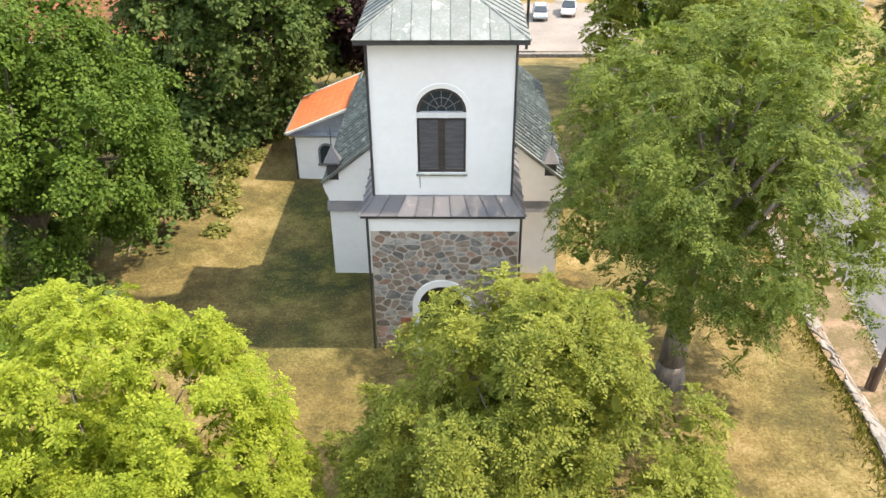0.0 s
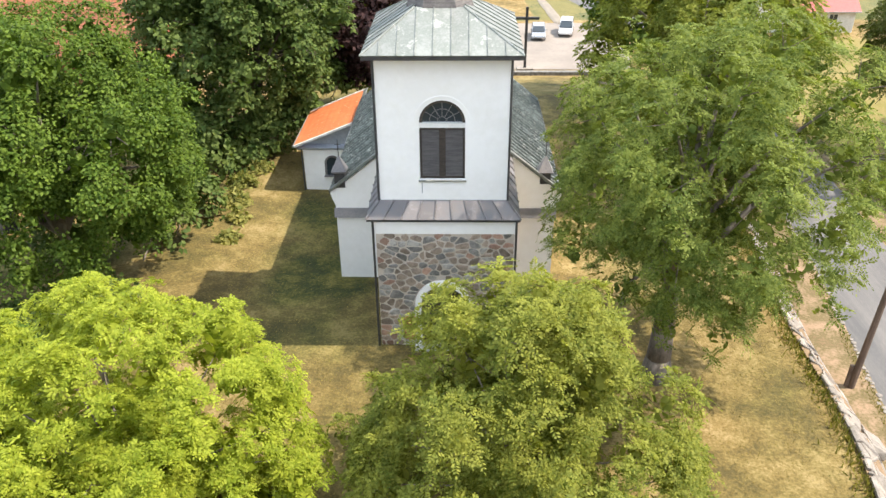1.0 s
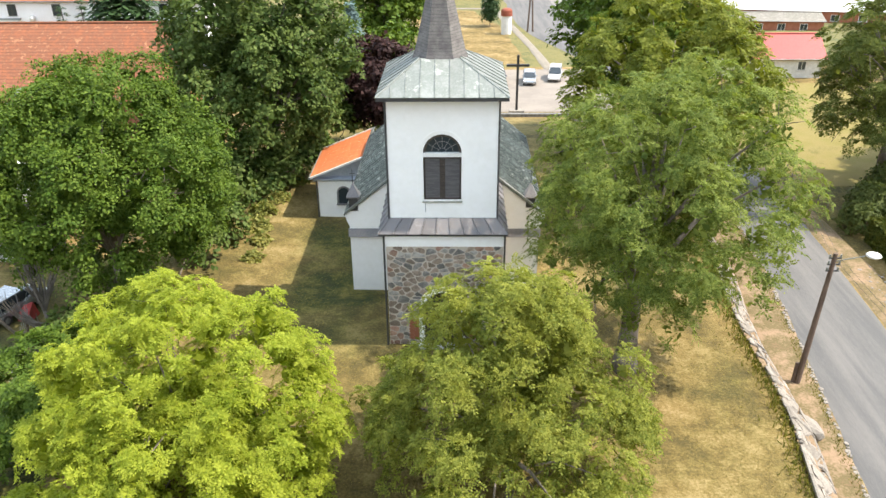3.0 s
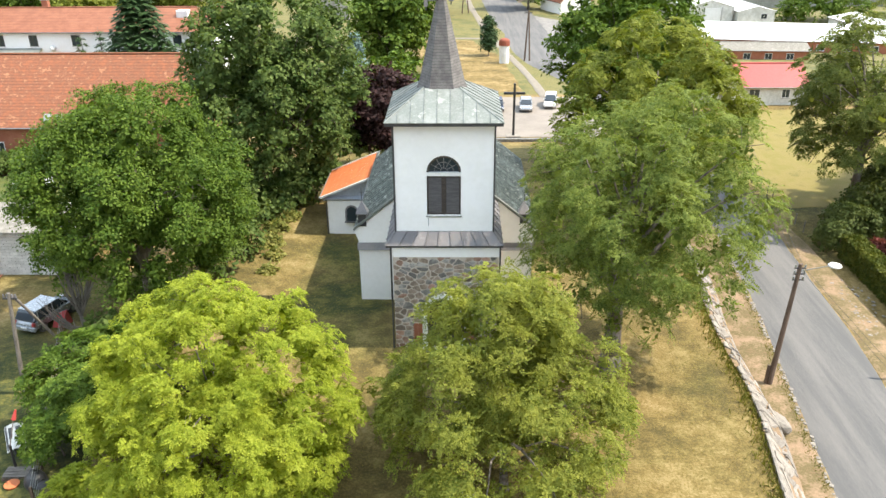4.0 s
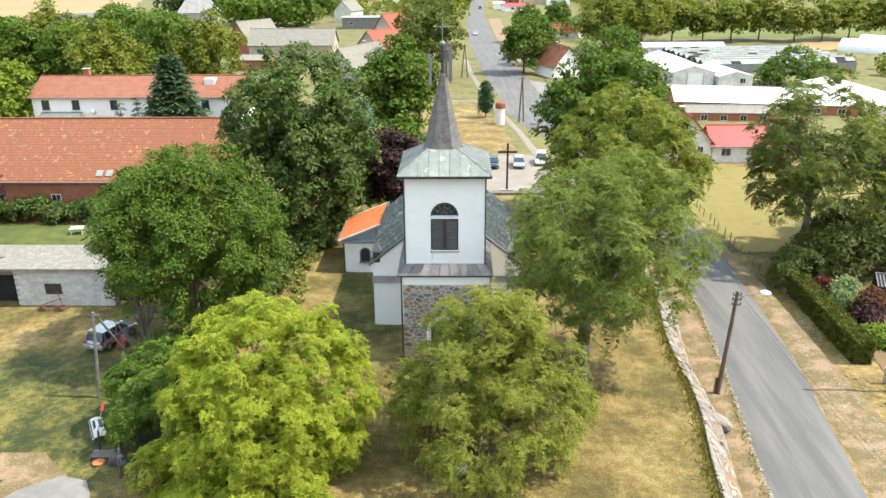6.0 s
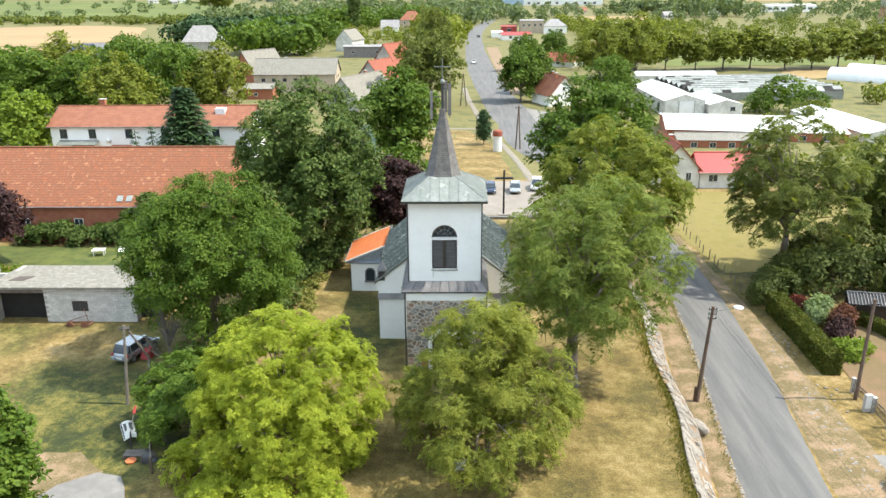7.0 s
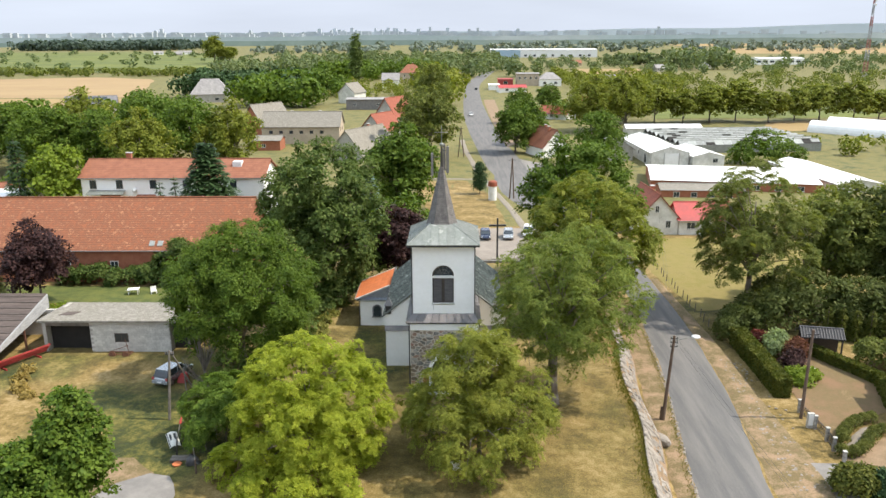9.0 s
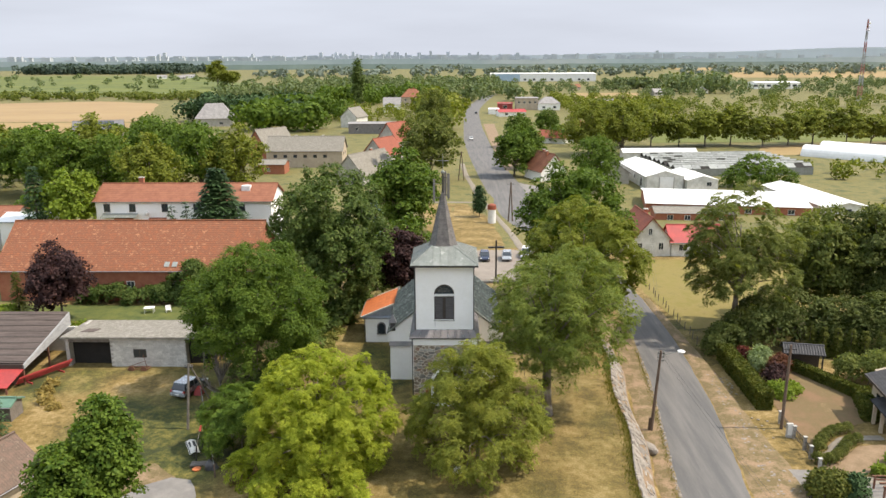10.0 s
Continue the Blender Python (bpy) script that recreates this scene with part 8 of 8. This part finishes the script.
for u, y, poly in rubble(-0.12, 1.6, 8.0, 49.0, 0.66, 0.8, qrng):
    rounded = []
    for i, (p, q) in enumerate(poly):
        (c, d), (e, f) = poly[i - 1], poly[(i + 1) % len(poly)]
        rounded += [(p + (c - p) * 0.16, q + (d - q) * 0.16), (p + (e - p) * 0.16, q + (f - q) * 0.16)]
    n = len(rounded)
    proud, tip = qrng.uniform(0.02, 0.09), qrng.uniform(-0.05, 0.05)
    mu, my = sum(p for p, _ in rounded) / n, sum(q for _, q in rounded) / n
    rims = []
    shrink = qrng.uniform(0.8, 0.9)
    for k, lift in ((1.0, -0.06), (0.99, proud * 0.7), (shrink, proud)):
        for p, q in rounded:
            x, yy, z = on_bank(mu + (p - mu) * k, my + (q - my) * k)
            rims.append((x, yy, z + lift + (tip * (p - mu) if lift > 0 else 0)))
    part("stone", Build().add(rims, [(k, (k + 1) % n, n + (k + 1) % n, n + k) for k in range(n)] + [(n + k, n + (k + 1) % n, 2 * n + (k + 1) % n, 2 * n + k) for k in range(n)] + [tuple(range(2 * n, 3 * n))]), PALE_STONE, bank)
def lane_edge(y):
    """The lane's western edge."""
    ends = ((-10, 18.2), (5, 19.6), (16.6, 20.8), (27, 22.2), (37.8, 23.7), (50, 24.9), (62, 25.6))
    for (y0, x0), (y1, x1) in zip(ends, ends[1:]):
        if y <= y1:
            return x0 + (x1 - x0) * (y - y0) / (y1 - y0)
    return 25.6


kerb_stones = thing("broken_kerb", "broken pale kerb stones along the lane's edge", "kerb", (0, 0, 0), kind="structure")
shapes = [boulder("kerb_stone", 200 + i, PALE_STONE) for i in range(6)]
for i in range(130):
    y = 10 + i * 0.32
    if qrng.random() < 0.2:
        continue
    x = lane_edge(y) - 0.12 + qrng.uniform(-0.12, 0.12)
    s = part("kerb_stone", shapes[qrng.randrange(6)], PALE_STONE, kerb_stones)
    k = qrng.uniform(0.22, 0.42)
    s.matrix_basis = pose(x, y, ground_z(x, y) + 0.08, 0, 0, qrng.uniform(-30, 30)) @ Matrix.Diagonal((k, k * 1.1, k * 0.4, 1))
for cx, cz, poly in rubble(-3.03, 3.23, 0.02, 6.26, 0.44, 0.29, qrng):
    d = abs(cx + 0.03)
    if (cz < 2.45 and d < 1.36) or (cz >= 2.45 and math.hypot(d, cz - 2.45) < 1.4) or (0.4 < cz < 1.8 and d < 1.9):
        continue
    rounded = []
    for i, (x, z) in enumerate(poly):
        (u, w), (p, q) = poly[i - 1], poly[(i + 1) % len(poly)]
        rounded += [(x + (u - x) * 0.22, z + (w - z) * 0.22), (x + (p - x) * 0.22, z + (q - z) * 0.22)]
    outline = []
    for x, z in rounded:                     # stones give way to the white arch
        dx, dz = x + 0.03, max(0.0, z - 2.45)
        r = math.hypot(dx, dz)
        outline.append((x, z) if r > 1.35 else (-0.03 + dx / r * 1.35, z if dz == 0 else 2.45 + dz / r * 1.35))
    n = len(outline)
    proud = qrng.uniform(0.02, 0.055)
    mx, mz = sum(x for x, _ in outline) / n, sum(z for _, z in outline) / n
    pts = [(x, 28.06, z) for x, z in outline] + [(x, 28.06 - proud * 0.6, z) for x, z in outline] + [(mx + (x - mx) * 0.82, 28.06 - proud * qrng.uniform(0.85, 1.15), mz + (z - mz) * 0.82) for x, z in outline]
    b = Build().add(pts, [(k, (k + 1) % n, n + (k + 1) % n, n + k) for k in range(n)] + [(n + k, n + (k + 1) % n, 2 * n + (k + 1) % n, 2 * n + k) for k in range(n)] + [tuple(range(2 * n, 3 * n))])
    kind = qrng.choices((STONE, STONE_GREY, STONE_RED), (6, 5, 4 if cx < -2.3 else 1.4))[0]
    part("stone", b, kind, tower_base)
brick = Build().box(-0.13, 0.13, -0.05, 0.02, -0.035, 0.035).mesh("brick", BRICK)
for s in (-1, 1):
    for r in range(15):
        for c in range(2):
            x = s * (1.47 + 0.275 * c - 0.03 + (0.06 if r % 2 else 0)) - 0.03
            p = part("brick", brick, BRICK, tower_base)
            p.matrix_basis = pose(x, 28.04, 0.42 + r * 0.09)

# short dry grass over the churchyard
grng = np.random.default_rng(5)
n = 34000
gx, gy = grng.uniform(-15, 17.3, n), grng.uniform(8, 56, n)
inside = ~((gx > -6.4) & (gx < 6.1) & (gy > 34.6) | (gx > -3.2) & (gx < 3.4) & (gy > 27.9) | (gx > -10.6) & (gx < -6) & (gy > 46) & (gy < 53))
gx, gy = gx[inside], gy[inside]
n = len(gx)
gz = np.array([ground_z(a, b) for a, b in zip(gx, gy)])
ga = grng.uniform(0, 2 * math.pi, n)
gh = grng.uniform(0.02, 0.06, n)
gw = grng.uniform(0.015, 0.03, n)
base = np.stack([gx, gy, gz], 1)
side = np.stack([np.cos(ga), np.sin(ga), np.zeros(n)], 1) * gw[:, None]
tip = base + np.stack([grng.normal(size=n) * 0.05, grng.normal(size=n) * 0.05, gh], 1)
q = np.stack([base - side, base + side, tip + side * 0.3, tip - side * 0.3], 1)
GRASS = foliage("grass_blades", (0.11, 0.10, 0.022, 1), (0.25, 0.19, 0.07, 1), 0.4)
whole("grass", raw_mesh("grass", q.reshape(-1, 3), np.arange(n * 4).reshape(-1, 4), GRASS), GRASS, "short dry grass of the churchyard", "grass", kind="stuff")


def blades(name, label, x, y, tall, wide, material, seed, lean=0.1):
    """Standing grass blades at the given spots, as one mass."""
    rng = np.random.default_rng(seed)
    n = len(x)
    z = np.array([ground_z(a, b) for a, b in zip(x, y)])
    turn = rng.uniform(0, 2 * math.pi, n)
    h = rng.uniform(*tall, n)
    w = rng.uniform(*wide, n)
    foot = np.stack([x, y, z], 1)
    across = np.stack([np.cos(turn), np.sin(turn), np.zeros(n)], 1) * w[:, None]
    end = foot + np.stack([rng.normal(size=n) * lean, rng.normal(size=n) * lean, h], 1)
    quads = np.stack([foot - across, foot + across, end + across * 0.3, end - across * 0.3], 1)
    return whole(name, raw_mesh(name, quads.reshape(-1, 3), np.arange(n * 4).reshape(-1, 4), material), material, label, "grass", kind="stuff")


TALL_GRASS = foliage("uncut_grass", (0.085, 0.095, 0.017, 1), (0.205, 0.180, 0.045, 1), 0.4)
gy = grng.uniform(8, 50, 3600)
gx = np.array([bank_x(b) for b in gy]) - 0.15 - np.abs(grng.normal(size=3600)) * 0.4
blades("tall_grass", "uncut green grass along the stone bank", gx, gy, (0.08, 0.32), (0.02, 0.045), TALL_GRASS, 6)
gy = grng.uniform(9, 52, 2600)
gx = np.array([lane_edge(b) for b in gy]) - 0.42 + grng.normal(size=2600) * 0.14
blades("tall_grass", "dry tufts of grass along the broken kerb", gx, gy, (0.08, 0.25), (0.02, 0.04), TALL_GRASS, 7)
